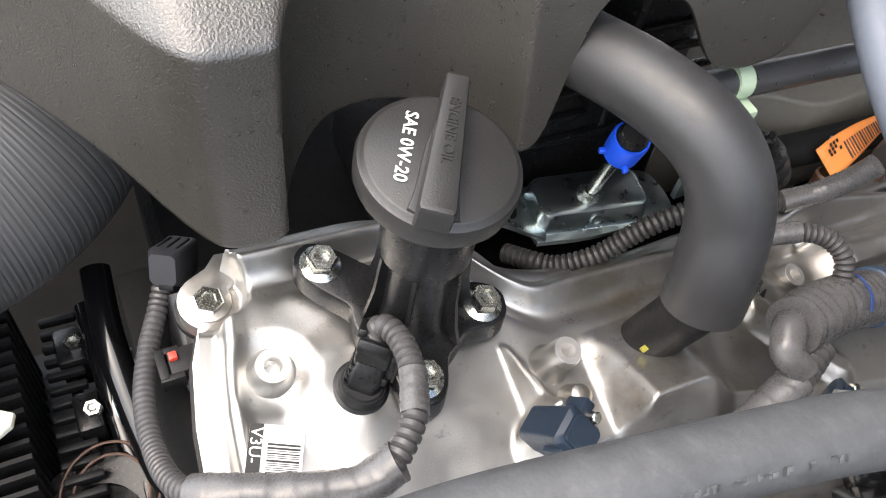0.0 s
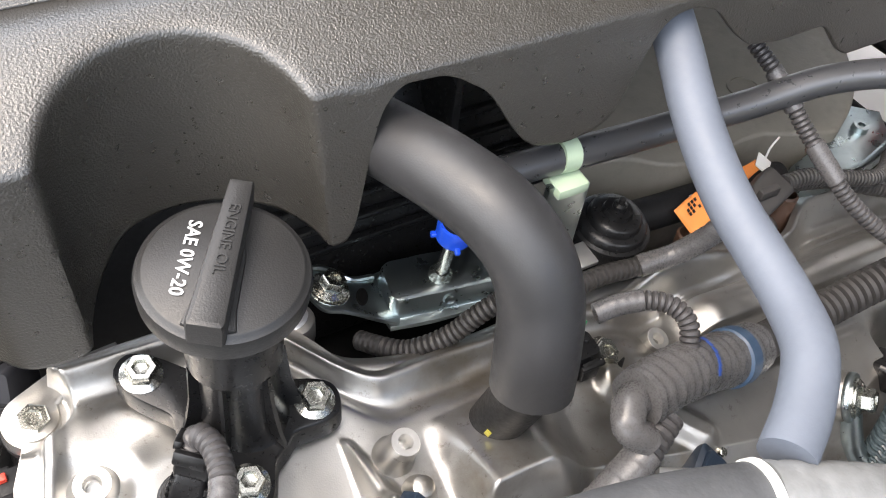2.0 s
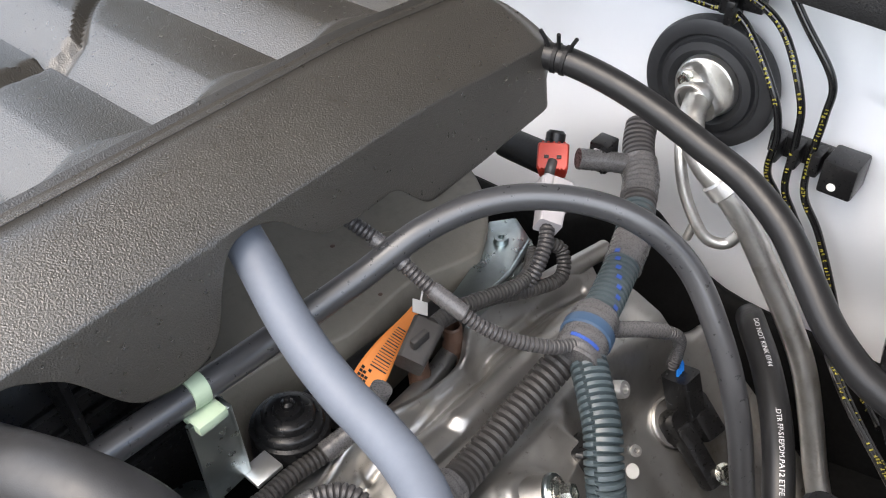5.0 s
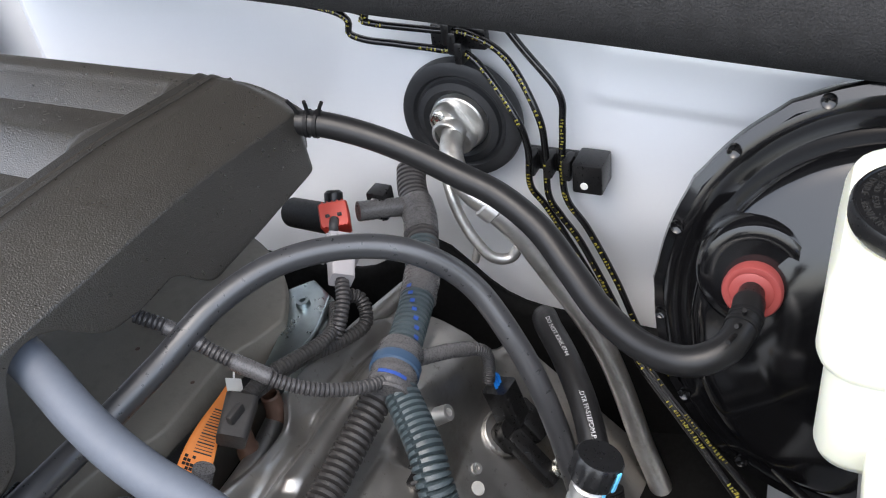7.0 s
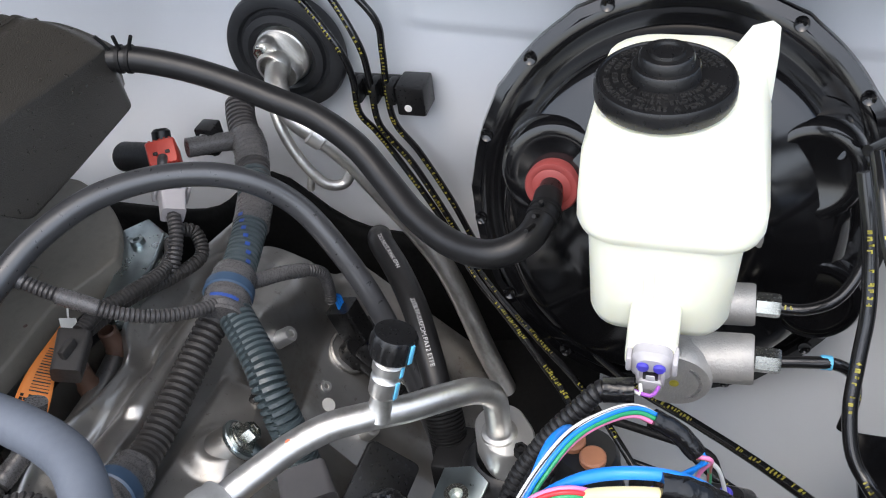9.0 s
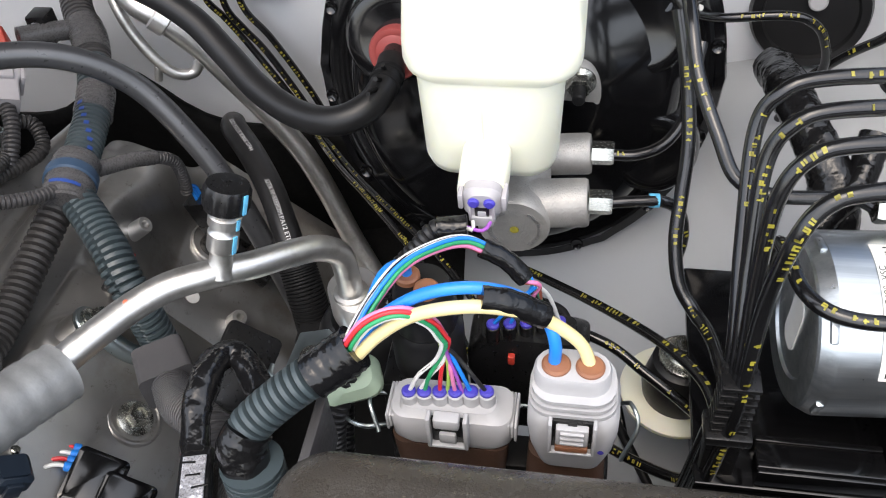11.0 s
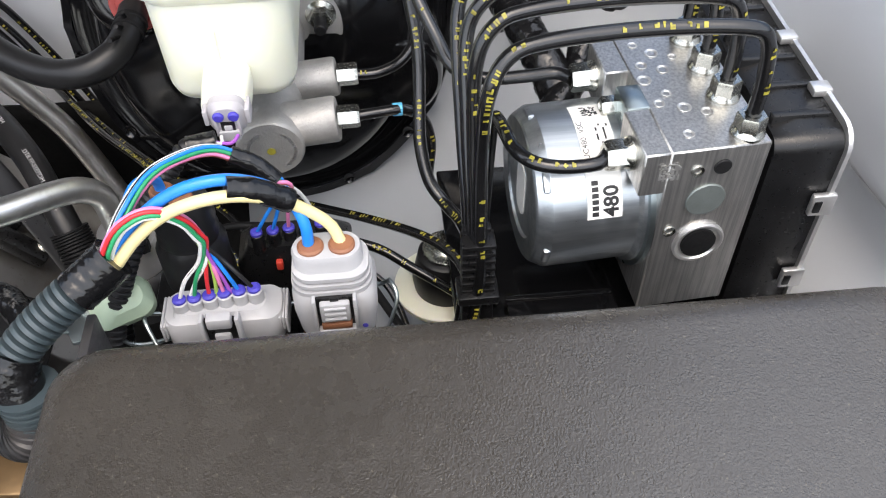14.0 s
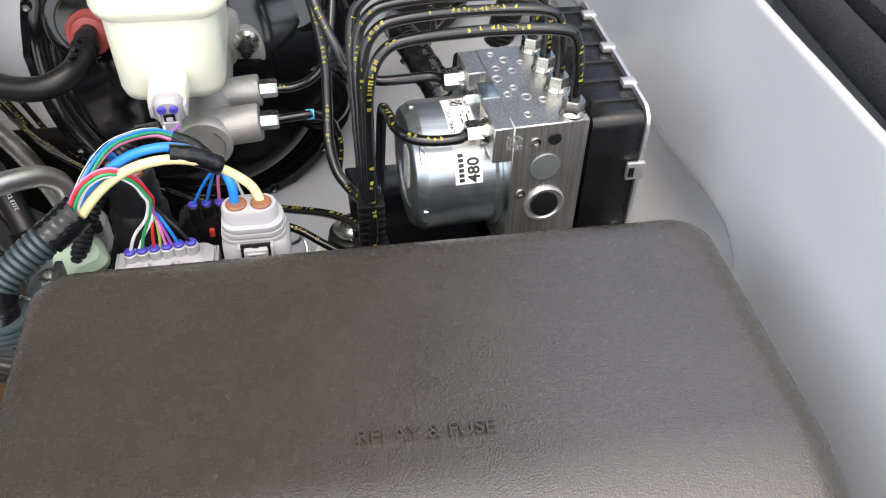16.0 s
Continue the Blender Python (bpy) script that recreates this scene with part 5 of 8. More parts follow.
brake_line([AM @ Vector((0.0140, 0.0605, -0.010)), (0.3540, -0.2652, 1.2170), (0.3542, -0.2514, 1.2165), (0.3575, -0.2409, 1.2170), (0.3666, -0.2344, 1.2172), (0.3818, -0.2314, 1.2170), (0.3930, -0.2300, 1.2120), (0.3950, -0.2290, 1.1950), (0.390, -0.227, 1.165), (0.375, -0.224, 1.150)],
           spans=[(0.10, 0.24), (0.30, 0.50)], facing=(-0.5, 0.1, 0.8))
brake_line([AM @ Vector((0.0660, 0.0605, -0.010)), (0.4150, -0.2600, 1.2168), (0.4142, -0.2450, 1.2166), (0.4142, -0.2293, 1.2168), (0.4200, -0.2160, 1.2190), (0.4350, -0.2090, 1.2270), (0.4540, -0.2000, 1.2420), (0.470, -0.196, 1.256), (0.488, -0.194, 1.262)],
           spans=[(0.55, 0.75)], facing=(-0.7, 0.1, 0.7))
L7 = [(0.497, -0.193, 1.247), (0.489, -0.197, 1.232), (0.480, -0.201, 1.212), (0.469, -0.203, 1.194), (0.457, -0.202, 1.176), (0.443, -0.201, 1.159), (0.430, -0.204, 1.145), (0.420, -0.211, 1.138), (0.405, -0.217, 1.140), (0.38, -0.219, 1.150), (0.357, -0.220, 1.155)]
brake_line(L7, 0.0033, (-0.8, 0.1, 0.6), spans=[(0.10, 0.30), (0.40, 0.52), (0.66, 0.80)])
brake_line([(0.493, -0.170, 1.167), (0.494, -0.183, 1.167), (0.500, -0.196, 1.170), (0.513, -0.205, 1.177), (0.530, -0.209, 1.186), (0.545, -0.212, 1.20)], spans=[(0.02, 0.12)])
mcb = brake_line([(0.459, -0.170, 1.166), (0.461, -0.182, 1.166), (0.463, -0.195, 1.165), (0.466, -0.204, 1.156), (0.467, -0.208, 1.139), (0.464, -0.206, 1.12)], spans=[(0.65, 0.9)])
part("paint_band", drum(0.0034, 0.005, aim((0.4628, -0.1885, 1.1655), (0.05, -1, 0)), 0.0002, 16), PAINTBLUE, mcb, "light blue paint band")
brake_line([(0.62, -0.02, 1.035), (0.573, -0.061, 1.040), (0.528, -0.102, 1.053), (0.488, -0.140, 1.076), (0.447, -0.172, 1.103), (0.404, -0.198, 1.132), (0.375, -0.212, 1.146), (0.352, -0.217, 1.150)], 0.0026)
brake_line([(0.440, -0.135, 1.118), (0.423, -0.154, 1.117), (0.414, -0.176, 1.114), (0.404, -0.192, 1.109), (0.393, -0.207, 1.106), (0.378, -0.217, 1.112), (0.36, -0.219, 1.13)], 0.0026)
brake_line([(0.40, -0.145, 1.08), (0.385, -0.168, 1.08), (0.370, -0.190, 1.085), (0.355, -0.210, 1.10), (0.350, -0.217, 1.13)], 0.0026)
brake_line([(0.475, -0.105, 1.050), (0.470, -0.140, 1.045), (0.462, -0.170, 1.040), (0.44, -0.185, 1.03), (0.40, -0.195, 1.01)], 0.0020, spans=[])
clip = thing("line_clip", (0.345, -0.218, 1.150), "black plastic comb clip holding the brake lines", "clip")
for k in range(7):
    part("tooth", box((0.010, 0.014, 0.0020), (0.349, -0.2185, 1.157 + 0.0045 * k), 0.0004), BLACK, clip)
part("spine", box((0.005, 0.012, 0.034), (0.3545, -0.2185, 1.170), 0.001), BLACK, clip)
part("tray", box((0.014, 0.018, 0.005), (0.348, -0.2185, 1.1535), 0.001), BLACK, clip)
part("stay", box((0.010, 0.014, 0.12), (0.350, -0.2185, 1.093), 0.001), BLACK, clip)
mount = thing("rubber_mount", (0.414, -0.211, 1.08), "black rubber mount with a zinc washer and bolt", "mount")
part("dome", lathe([(0.0175, 0.0), (0.0185, 0.008), (0.0165, 0.018), (0.0150, 0.026), (0.012, 0.028), (0, 0.028)], Matrix.Translation((0.414, -0.211, 1.082)), 36), RUBBERBLACK, mount)
bolt(mount, (0.414, -0.211, 1.110), (0, 0, 1), 0.010, 0.008, 0.008, washer=0.0125)
bracket = thing("actuator_bracket", (0.40, -0.29, 1.04), "black painted steel bracket under the brake actuator", "bracket")
part("plate", box((0.12, 0.15, 0.004), (0.40, -0.285, 1.122), 0.001), GLOSSBLACK, bracket)
for name, size, x, z in (("channel_top", (0.012, 0.050, 0.003), 0.350, 1.1330), ("channel_side", (0.003, 0.050, 0.013), 0.3425, 1.1285), ("channel_side", (0.003, 0.050, 0.013), 0.3575, 1.1285)):
    part(name, box(size, (x, -0.258, z), 0.001), GLOSSBLACK, bracket)
part("leg", box((0.10, 0.004, 0.09), (0.40, -0.225, 1.078), 0.001), GLOSSBLACK, bracket)
part("leg", box((0.004, 0.15, 0.09), (0.342, -0.285, 1.078), 0.001), GLOSSBLACK, bracket)

fuse = thing("fuse_box", (0.16, -0.22, 1.08), "large dark grained plastic relay and fuse box with a closed lid", "fuse box")


def lid_face(u, v):
    """The lid as one sheet: flat on top, rolled over a rounded rectangle's edge, with a sloped front."""
    s, t = 2 * u - 1, 2 * v - 1
    far = max(abs(s), abs(t))
    if far < 1e-6:
        px, py, rim = 0.0, 0.0, 0.0
    else:
        # a square's ring pulled to a rounded rectangle
        ex, ey, r = 0.147, 0.1535, 0.018
        qx, qy = s / far * ex, t / far * ey
        cx, cy = max(-(ex - r), min(ex - r, qx)), max(-(ey - r), min(ey - r, qy))
        dx, dy = qx - cx, qy - cy
        n = math.hypot(dx, dy)
        if n > 1e-9 and abs(qx) > ex - r and abs(qy) > ey - r:
            qx, qy = cx + dx / n * r, cy + dy / n * r
        rim = far
        px, py = qx, qy
    if rim <= 0.70:
        k, z = rim / 0.70 * 0.90, 1.2119
    elif rim <= 0.90:
        a = (rim - 0.70) / 0.20 * math.pi / 2
        k, z = 0.90 + 0.10 * math.sin(a), 1.2119 - 0.0115 * (1 - math.cos(a))
    else:
        k, z = 1.0 + 0.03 * (rim - 0.90) / 0.10, 1.2004 - 0.080 * (rim - 0.90) / 0.10
    p = Vector((0.146 + px * k, -0.2195 + py * k, z))
    if p.z > 1.18:
        drop = max(0.0, 0.172 - p.x)
        p.z -= 0.35 * drop * drop / 0.05 if drop < 0.05 else 0.35 * (drop - 0.025)
    return p


lid_mesh = part("lid", grid(120, 120, lid_face), BOXLID, fuse, angle=60)
part("case", loft([(1.02, 0.146, -0.2195, 0.27, 0.285, 0.02), (1.121, 0.146, -0.2195, 0.280, 0.294, 0.02)]), BLACKMATT, fuse)
part("raised_lettering", moved(lettering("RELAY & FUSE", 0.0082, 0.0016), Matrix.Translation((0.1825, -0.2230, 1.2128)) @ Matrix.Rotation(radians(-92), 4, "Z")), BOXLID, lid_mesh)

rod = thing("wire_rod", (0.46, -0.17, 1.03), "thin bent black rod on the apron behind the plugs", "rod")
part("rod", tube([(0.50, -0.060, 1.045), (0.497, -0.085, 1.056), (0.490, -0.120, 1.058), (0.484, -0.148, 1.056), (0.474, -0.156, 1.050), (0.450, -0.170, 1.040), (0.415, -0.190, 1.030), (0.38, -0.21, 1.02)], 0.0026, 0.003, 12), BLACKMATT, rod)
part("grommet_disc", lathe([(0.0270, 0.0), (0.0275, 0.003), (0.0250, 0.0045), (0.0, 0.0045)], aim((0.415, -0.210, 1.079), (0, 0, 1)), 44), TANK, mount, "translucent white disc")

# plug, lines and conduit behind the actuator
rl = thing("firewall_plug", (0.66, -0.296, 1.11), "round black rubber plug in the firewall's corner", "plug")
part("rubber", lathe([(0.0370, 0.0), (0.0380, 0.006), (0.0360, 0.012), (0.0300, 0.0145), (0.0285, 0.012), (0.0, 0.0125)], aim((0.690, -0.297, 1.136), (-0.95, 0.12, 0.22)), 48), RUBBERBLACK, rl)
part("centre", drum(0.0060, 0.004, aim((0.678, -0.298, 1.148), (-0.95, 0.12, 0.22)), 0.001), GREYPLUG, rl)
rc = thing("corner_conduit", (0.66, -0.37, 1.06), "black ribbed conduit rising in the corner of the bay", "wiring")
part("conduit", ribbed([(0.655, -0.345, 1.06), (0.655, -0.356, 1.10), (0.652, -0.366, 1.139), (0.632, -0.378, 1.175), (0.612, -0.388, 1.21), (0.60, -0.395, 1.26)], 0.0125, 0.0040, 0.10, 20), CONDUITBLACK, rc)
brake_line([(0.560, -0.205, 1.215), (0.585, -0.222, 1.207), (0.600, -0.245, 1.2055), (0.600, -0.285, 1.2080), (0.600, -0.312, 1.2075), (0.600, -0.3255, 1.199), (0.600, -0.3265, 1.186), (0.600, -0.318, 1.172), (0.61, -0.30, 1.15), (0.63, -0.27, 1.10)], 0.0029, (-0.7, 0.1, 0.6), spans=[(0.15, 0.55), (0.66, 0.74)])
brake_line([(0.570, -0.195, 1.205), (0.590, -0.215, 1.188), (0.600, -0.230, 1.181), (0.600, -0.262, 1.1835), (0.600, -0.276, 1.180), (0.602, -0.286, 1.168), (0.61, -0.292, 1.14), (0.63, -0.28, 1.09)], 0.0027, (-0.7, 0.1, 0.6), spans=[(0.30, 0.60)])
hb2 = thing("black_harness", (0.50, -0.285, 1.10), "bunched black taped wiring behind the pump motor", "wiring")
part("tape", taped([(0.600, -0.262, 1.150), (0.560, -0.263, 1.163), (0.530, -0.270, 1.160), (0.505, -0.280, 1.150), (0.485, -0.285, 1.128), (0.47, -0.28, 1.08)], 0.0110, 16, 0.010, 0.10, 4.0), TAPEBLACK, hb2)
part("tape", taped([(0.520, -0.300, 1.165), (0.500, -0.292, 1.150), (0.482, -0.275, 1.140), (0.470, -0.262, 1.11)], 0.0080, 16, 0.010, 0.12, 6.0), TAPEBLACK, hb2)

# ---- wiring beside the fuse box ----
loom = thing("main_loom", (0.31, -0.06, 1.13), "corrugated blue-grey wiring loom taped black at its ends", "wiring loom")
LOOM = [(0.3290, -0.0785, 1.2075), (0.3185, -0.0585, 1.1965), (0.3090, -0.0440, 1.1860), (0.3030, -0.0405, 1.1790)]
part("conduit", ribbed(LOOM, 0.0080, 0.0034, 0.15, 22), CONDUITBLUE, loom)
part("tape_end", taped([(0.3305, -0.0815, 1.2095), (0.3265, -0.0735, 1.2045), (0.3225, -0.0665, 1.2005)], 0.0085, 18), TAPEBLACK, loom)
part("tape_end", taped([(0.3080, -0.0440, 1.1850), (0.3035, -0.0412, 1.1795), (0.3005, -0.0425, 1.1720)], 0.0088, 18, 0.007, 0.12, 3.0), TAPEBLACK, loom)
part("lower_ring", ribbed([(0.3005, -0.0445, 1.1745), (0.2985, -0.0450, 1.1600)], 0.0118, 0.0030, 0.12, 22), CONDUITBLUE, loom)

side_run = thing("black_conduit", (0.335, -0.062, 1.10), "thin black ribbed conduit hanging beside the taped loom", "wiring")
part("conduit", ribbed([(0.362, -0.083, 1.195), (0.354, -0.0765, 1.184), (0.346, -0.069, 1.167), (0.337, -0.063, 1.146), (0.332, -0.060, 1.115)], 0.0046, 0.0030, 0.14, 16), CONDUITBLACK, side_run)
plug_b = thing("power_plug", (0.3385, -0.1575, 1.150), "large light grey two-pin plug with brown wire seals", "connector")
part("housing", loft([(1.146, 0.3385, -0.1590, 0.020, 0.025, 0.006), (1.160, 0.3385, -0.1590, 0.025, 0.031, 0.006), (1.172, 0.3385, -0.1590, 0.026, 0.0335, 0.006), (1.1800, 0.3385, -0.1590, 0.026, 0.0335, 0.007), (1.1825, 0.3385, -0.1588, 0.0235, 0.031, 0.007)]), GREYPLUG, plug_b)
for k in range(3):
    part("rib", loft([(1.1828 + 0.0032 * k, 0.3385, -0.1585, 0.0240 - 0.0010 * k, 0.0320 - 0.0010 * k, 0.008), (1.1848 + 0.0032 * k, 0.3385, -0.1585, 0.0240 - 0.0010 * k, 0.0320 - 0.0010 * k, 0.008)]), GREYPLUG, plug_b)
part("seal_holder", loft([(1.1820, 0.3385, -0.1578, 0.0155, 0.0275, 0.0075), (1.1975, 0.3385, -0.1578, 0.0155, 0.0275, 0.0075), (1.1990, 0.3385, -0.1578, 0.0140, 0.0260, 0.0068)]), GREYPLUG, plug_b)
for k in (-1, 1):
    part("wire_seal", drum(0.0052, 0.0025, aim((0.3380, -0.1578 + k * 0.0060, 1.1982), (0, 0, 1)), 0.0008, 28), BROWNSEAL, plug_b)
part("latch_window", box((0.002, 0.0150, 0.0170), (0.3262, -0.1590, 1.1745), 0.0004), BLACK, plug_b, "dark latch window")
latch = part("latch", box((0.004, 0.0118, 0.0105), (0.3245, -0.1590, 1.1762), 0.0008), GREYPLUG, plug_b)
for z in (1.1735, 1.1765, 1.1795):
    part("latch_ridge", box((0.002, 0.0085, 0.0012), (0.3225, -0.1590, z), 0.0003), GREYPLUG, latch)
part("latch_eye", box((0.001, 0.0034, 0.0022), (0.3250, -0.1590, 1.1822), 0.0002), BLACK, latch)
for k in (-1, 1):
    part("latch_rail", box((0.0045, 0.0014, 0.0180), (0.3248, -0.1590 + k * 0.0080, 1.1745), 0.0004), GREYPLUG, plug_b)
part("latch_sill", box((0.0045, 0.0170, 0.0014), (0.3248, -0.1590, 1.1652), 0.0004), GREYPLUG, plug_b)
part("lock_slide", box((0.004, 0.0120, 0.0032), (0.3247, -0.1590, 1.1680), 0.0005), BROWNSEAL, plug_b)
part("blue_dot", drum(0.0012, 0.0002, aim((0.3255, -0.1700, 1.1640), (-1, 0, 0)), 0.0, 10), BLUESEAL, plug_b)

plug_a = thing("signal_plug", (0.339, -0.1110, 1.148), "flat light grey six-pin plug with violet wire seals", "connector")
part("housing", loft([(1.148, 0.3400, -0.1125, 0.017, 0.040, 0.005), (1.153, 0.3400, -0.1125, 0.0200, 0.0480, 0.006), (1.1640, 0.3400, -0.1125, 0.0200, 0.0490, 0.006), (1.1665, 0.3400, -0.1125, 0.0185, 0.0470, 0.006), (1.1672, 0.3395, -0.1120, 0.0150, 0.0400, 0.005), (1.1695, 0.3395, -0.1115, 0.0120, 0.0370, 0.005)]), GREYPLUG, plug_a)
for k in (-1, 1):
    for q in range(3):
        part("end_step", box((0.0165, 0.0012, 0.0100 - 0.0020 * q), (0.3400, -0.1125 + k * (0.0252 - 0.0013 * q), 1.1600 + 0.0012 * q), 0.0005), GREYPLUG, plug_a)
SEALS_A = [(0.3375 + 0.0004 * i, -0.0962 - 0.0060 * i, 1.1750 + 0.0003 * i) for i in range(6)]
for x, y, z in SEALS_A:
    cup = part("pin_tube", drum(0.0033, 0.0085, Matrix.Translation((x, y, z - 0.0095)), 0.0005, 20), GREYPLUG, plug_a)
    part("wire_seal", drum(0.0028, 0.0026, Matrix.Translation((x, y, z - 0.0016)), 0.0008, 18), BLUESEAL, cup)
part("latch_window", box((0.002, 0.0125, 0.0150), (0.3297, -0.1120, 1.1630), 0.0004), BLACK, plug_a, "dark latch window")
la = part("latch", box((0.0030, 0.0066, 0.0060), (0.3285, -0.1120, 1.1595), 0.0008), GREYPLUG, plug_a)
part("latch_bridge", box((0.0050, 0.0100, 0.0060), (0.3285, -0.1120, 1.1705), 0.0010), GREYPLUG, la)
for k in (-1, 1):
    part("latch_rail", box((0.0050, 0.0018, 0.0190), (0.3290, -0.1120 + k * 0.0072, 1.1630), 0.0006), GREYPLUG, plug_a)
part("latch_sill", box((0.0045, 0.0160, 0.0016), (0.3290, -0.1120, 1.1540), 0.0005), GREYPLUG, plug_a)
base = thing("plug_socket", (0.341, -0.135, 1.125), "brown plastic plug sockets on a steel wire bracket", "socket")
part("socket", loft([(1.125, 0.341, -0.111, 0.020, 0.044, 0.005), (1.146, 0.341, -0.111, 0.018, 0.048, 0.006)]), BROWNSOCKET, base)
part("socket", loft([(1.125, 0.341, -0.1575, 0.026, 0.032, 0.005), (1.146, 0.341, -0.1575, 0.020, 0.030, 0.006)]), BROWNSOCKET, base)
part("bail_wire", tube([(0.330, -0.178, 1.152), (0.338, -0.1835, 1.164), (0.345, -0.181, 1.168), (0.352, -0.176, 1.158), (0.352, -0.14, 1.150), (0.352, -0.082, 1.150), (0.342, -0.078, 1.160), (0.332, -0.083, 1.152)], 0.0009, 0.002, 8), ZINC, base)
part("support", box((0.016, 0.09, 0.11), (0.345, -0.13, 1.072), 0.002), BLACKMATT, base)

plug_c = thing("black_plug", (0.385, -0.139, 1.13), "black multi-pin plug with violet wire seals", "connector")
part("housing", loft([(1.100, 0.387, -0.1385, 0.026, 0.050, 0.004), (1.150, 0.387, -0.1385, 0.026, 0.052, 0.004), (1.156, 0.386, -0.1385, 0.020, 0.044, 0.004), (1.160, 0.385, -0.1385, 0.016, 0.040, 0.004)]), BLACK, plug_c)
SEALS_C = [(0.3775 + 0.0024 * i, -0.1240 - 0.0068 * i, 1.1700 - 0.0016 * i) for i in range(5)]
for x, y, z in SEALS_C:
    cup = part("pin_tube", drum(0.0030, 0.011, Matrix.Translation((x, y, z - 0.0120)), 0.0005, 18), BLACK, plug_c)
    part("wire_seal", drum(0.0027, 0.0024, Matrix.Translation((x, y, z - 0.0018)), 0.0006, 18), BLUESEAL, cup)
part("lock_tab", box((0.003, 0.003, 0.005), (0.3735, -0.1320, 1.1520), 0.0006), REDPLUG, plug_c)

plug_d = thing("bellows_plug", (0.367, -0.098, 1.13), "black ribbed plug body with brown wire seals", "connector")
part("body", lathe([(0.0150, 0.0), (0.0150, 0.030), (0.0125, 0.034), (0.0132, 0.037), (0.0122, 0.040), (0.0130, 0.044), (0.0118, 0.047), (0.0122, 0.052), (0.0105, 0.056), (0.0, 0.056)], Matrix.Translation((0.3680, -0.0985, 1.1470)), 32), RUBBERBLACK, plug_d)
part("case", box((0.030, 0.032, 0.055), (0.366, -0.096, 1.1300), 0.003), BLACK, plug_d)
for x, y in ((0.3640, -0.1010), (0.3700, -0.0925)):
    part("wire_seal", drum(0.0050, 0.006, Matrix.Translation((x, y, 1.2000)), 0.0008, 24), BROWNSEAL, plug_d)
part("wire", tube([(0.3700, -0.0925, 1.204), (0.3690, -0.0915, 1.212), (0.356, -0.087, 1.219), (0.338, -0.082, 1.210)], 0.0022, 0.003, 10), WIRES["blue"], plug_d)


def lead(points, r, colour, where, name="wire"):
    part(name, tube(points, r, 0.003, 10), WIRES[colour], where)


power = thing("power_wires", (0.335, -0.12, 1.19), "thick cream and blue wires in a black sleeve", "wires")
CREAM = [(0.3270, -0.0800, 1.2050), (0.3310, -0.0900, 1.2160), (0.3335, -0.1010, 1.2245), (0.3340, -0.1130, 1.2300), (0.3360, -0.1265, 1.2305), (0.3395, -0.1400, 1.2250), (0.3425, -0.1500, 1.2165), (0.3420, -0.1600, 1.2070), (0.3388, -0.1640, 1.1980)]
BLUE = [(0.3285, -0.0780, 1.2070), (0.3350, -0.0890, 1.2190), (0.3385, -0.1010, 1.2280), (0.3395, -0.1130, 1.2335), (0.3415, -0.1265, 1.2335), (0.3440, -0.1390, 1.2270), (0.3440, -0.1470, 1.2180), (0.3400, -0.1510, 1.2090), (0.3385, -0.1510, 1.1980)]
lead(CREAM, 0.0024, "cream", power)
lead(BLUE, 0.0023, "blue", power)
part("sleeve", tube([(0.3385, -0.1255, 1.2320), (0.3405, -0.1350, 1.2285), (0.3430, -0.1470, 1.2195)], 0.0047, 0.002, 16, lambda s, t: 0.0047 + 0.00012 * math.sin(s * 900)), TAPEBLACK, power)


def twisted(path, colours, spread, turns, where, r, ends, salt=0.0):
    """Thin wires wound loosely round a path; each then runs to its own end. The white ones carry a black stripe."""
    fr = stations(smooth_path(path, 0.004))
    rng = random.Random(int(salt * 10))
    for i, c in enumerate(colours):
        pts = []
        for s, p, w, side, up in fr:
            a = 2 * math.pi * (i / len(colours) + turns * s / fr[-1][0]) + rng.uniform(-0.06, 0.06)
            k = spread * (0.85 + 0.15 * math.sin(s * 90 + i))
            pts.append(p + (side * math.cos(a) + up * math.sin(a)) * k)
        pts += [Vector(q) for q in ends[i]]
        ob = part("wire", tube(pts, r, 0.0025, 10), WIRES[c], where)
        if c == "white":
            part("stripe", tube([q + Vector((-0.0004, -0.0001, 0.00055)) for q in pts], 0.00032, 0.0025, 6), WIRES["black"], ob)


signal = thing("signal_wires", (0.337, -0.10, 1.18), "thin coloured wires fanning out to the grey plug", "wires")
ORDER = ("white", "green", "red", "pink", "blue", "black")
ends = []
for i in range(6):
    x, y, z = SEALS_A[i]
    ends.append([(0.3395 + 0.0005 * i, (y + 0.1105) * 0.25 - 0.1112, 1.1935), ((x + 0.339) / 2, (y + 0.1105) * 0.70 - 0.1108, 1.1850), (x, y, z - 0.001)])
twisted([(0.3290, -0.0785, 1.2080), (0.3282, -0.0820, 1.2175), (0.3300, -0.0885, 1.2255), (0.3325, -0.0985, 1.2285), (0.3365, -0.1075, 1.2195), (0.3395, -0.1115, 1.2050)], ORDER, 0.0020, 0.10, signal, 0.00085, ends, 1.0)
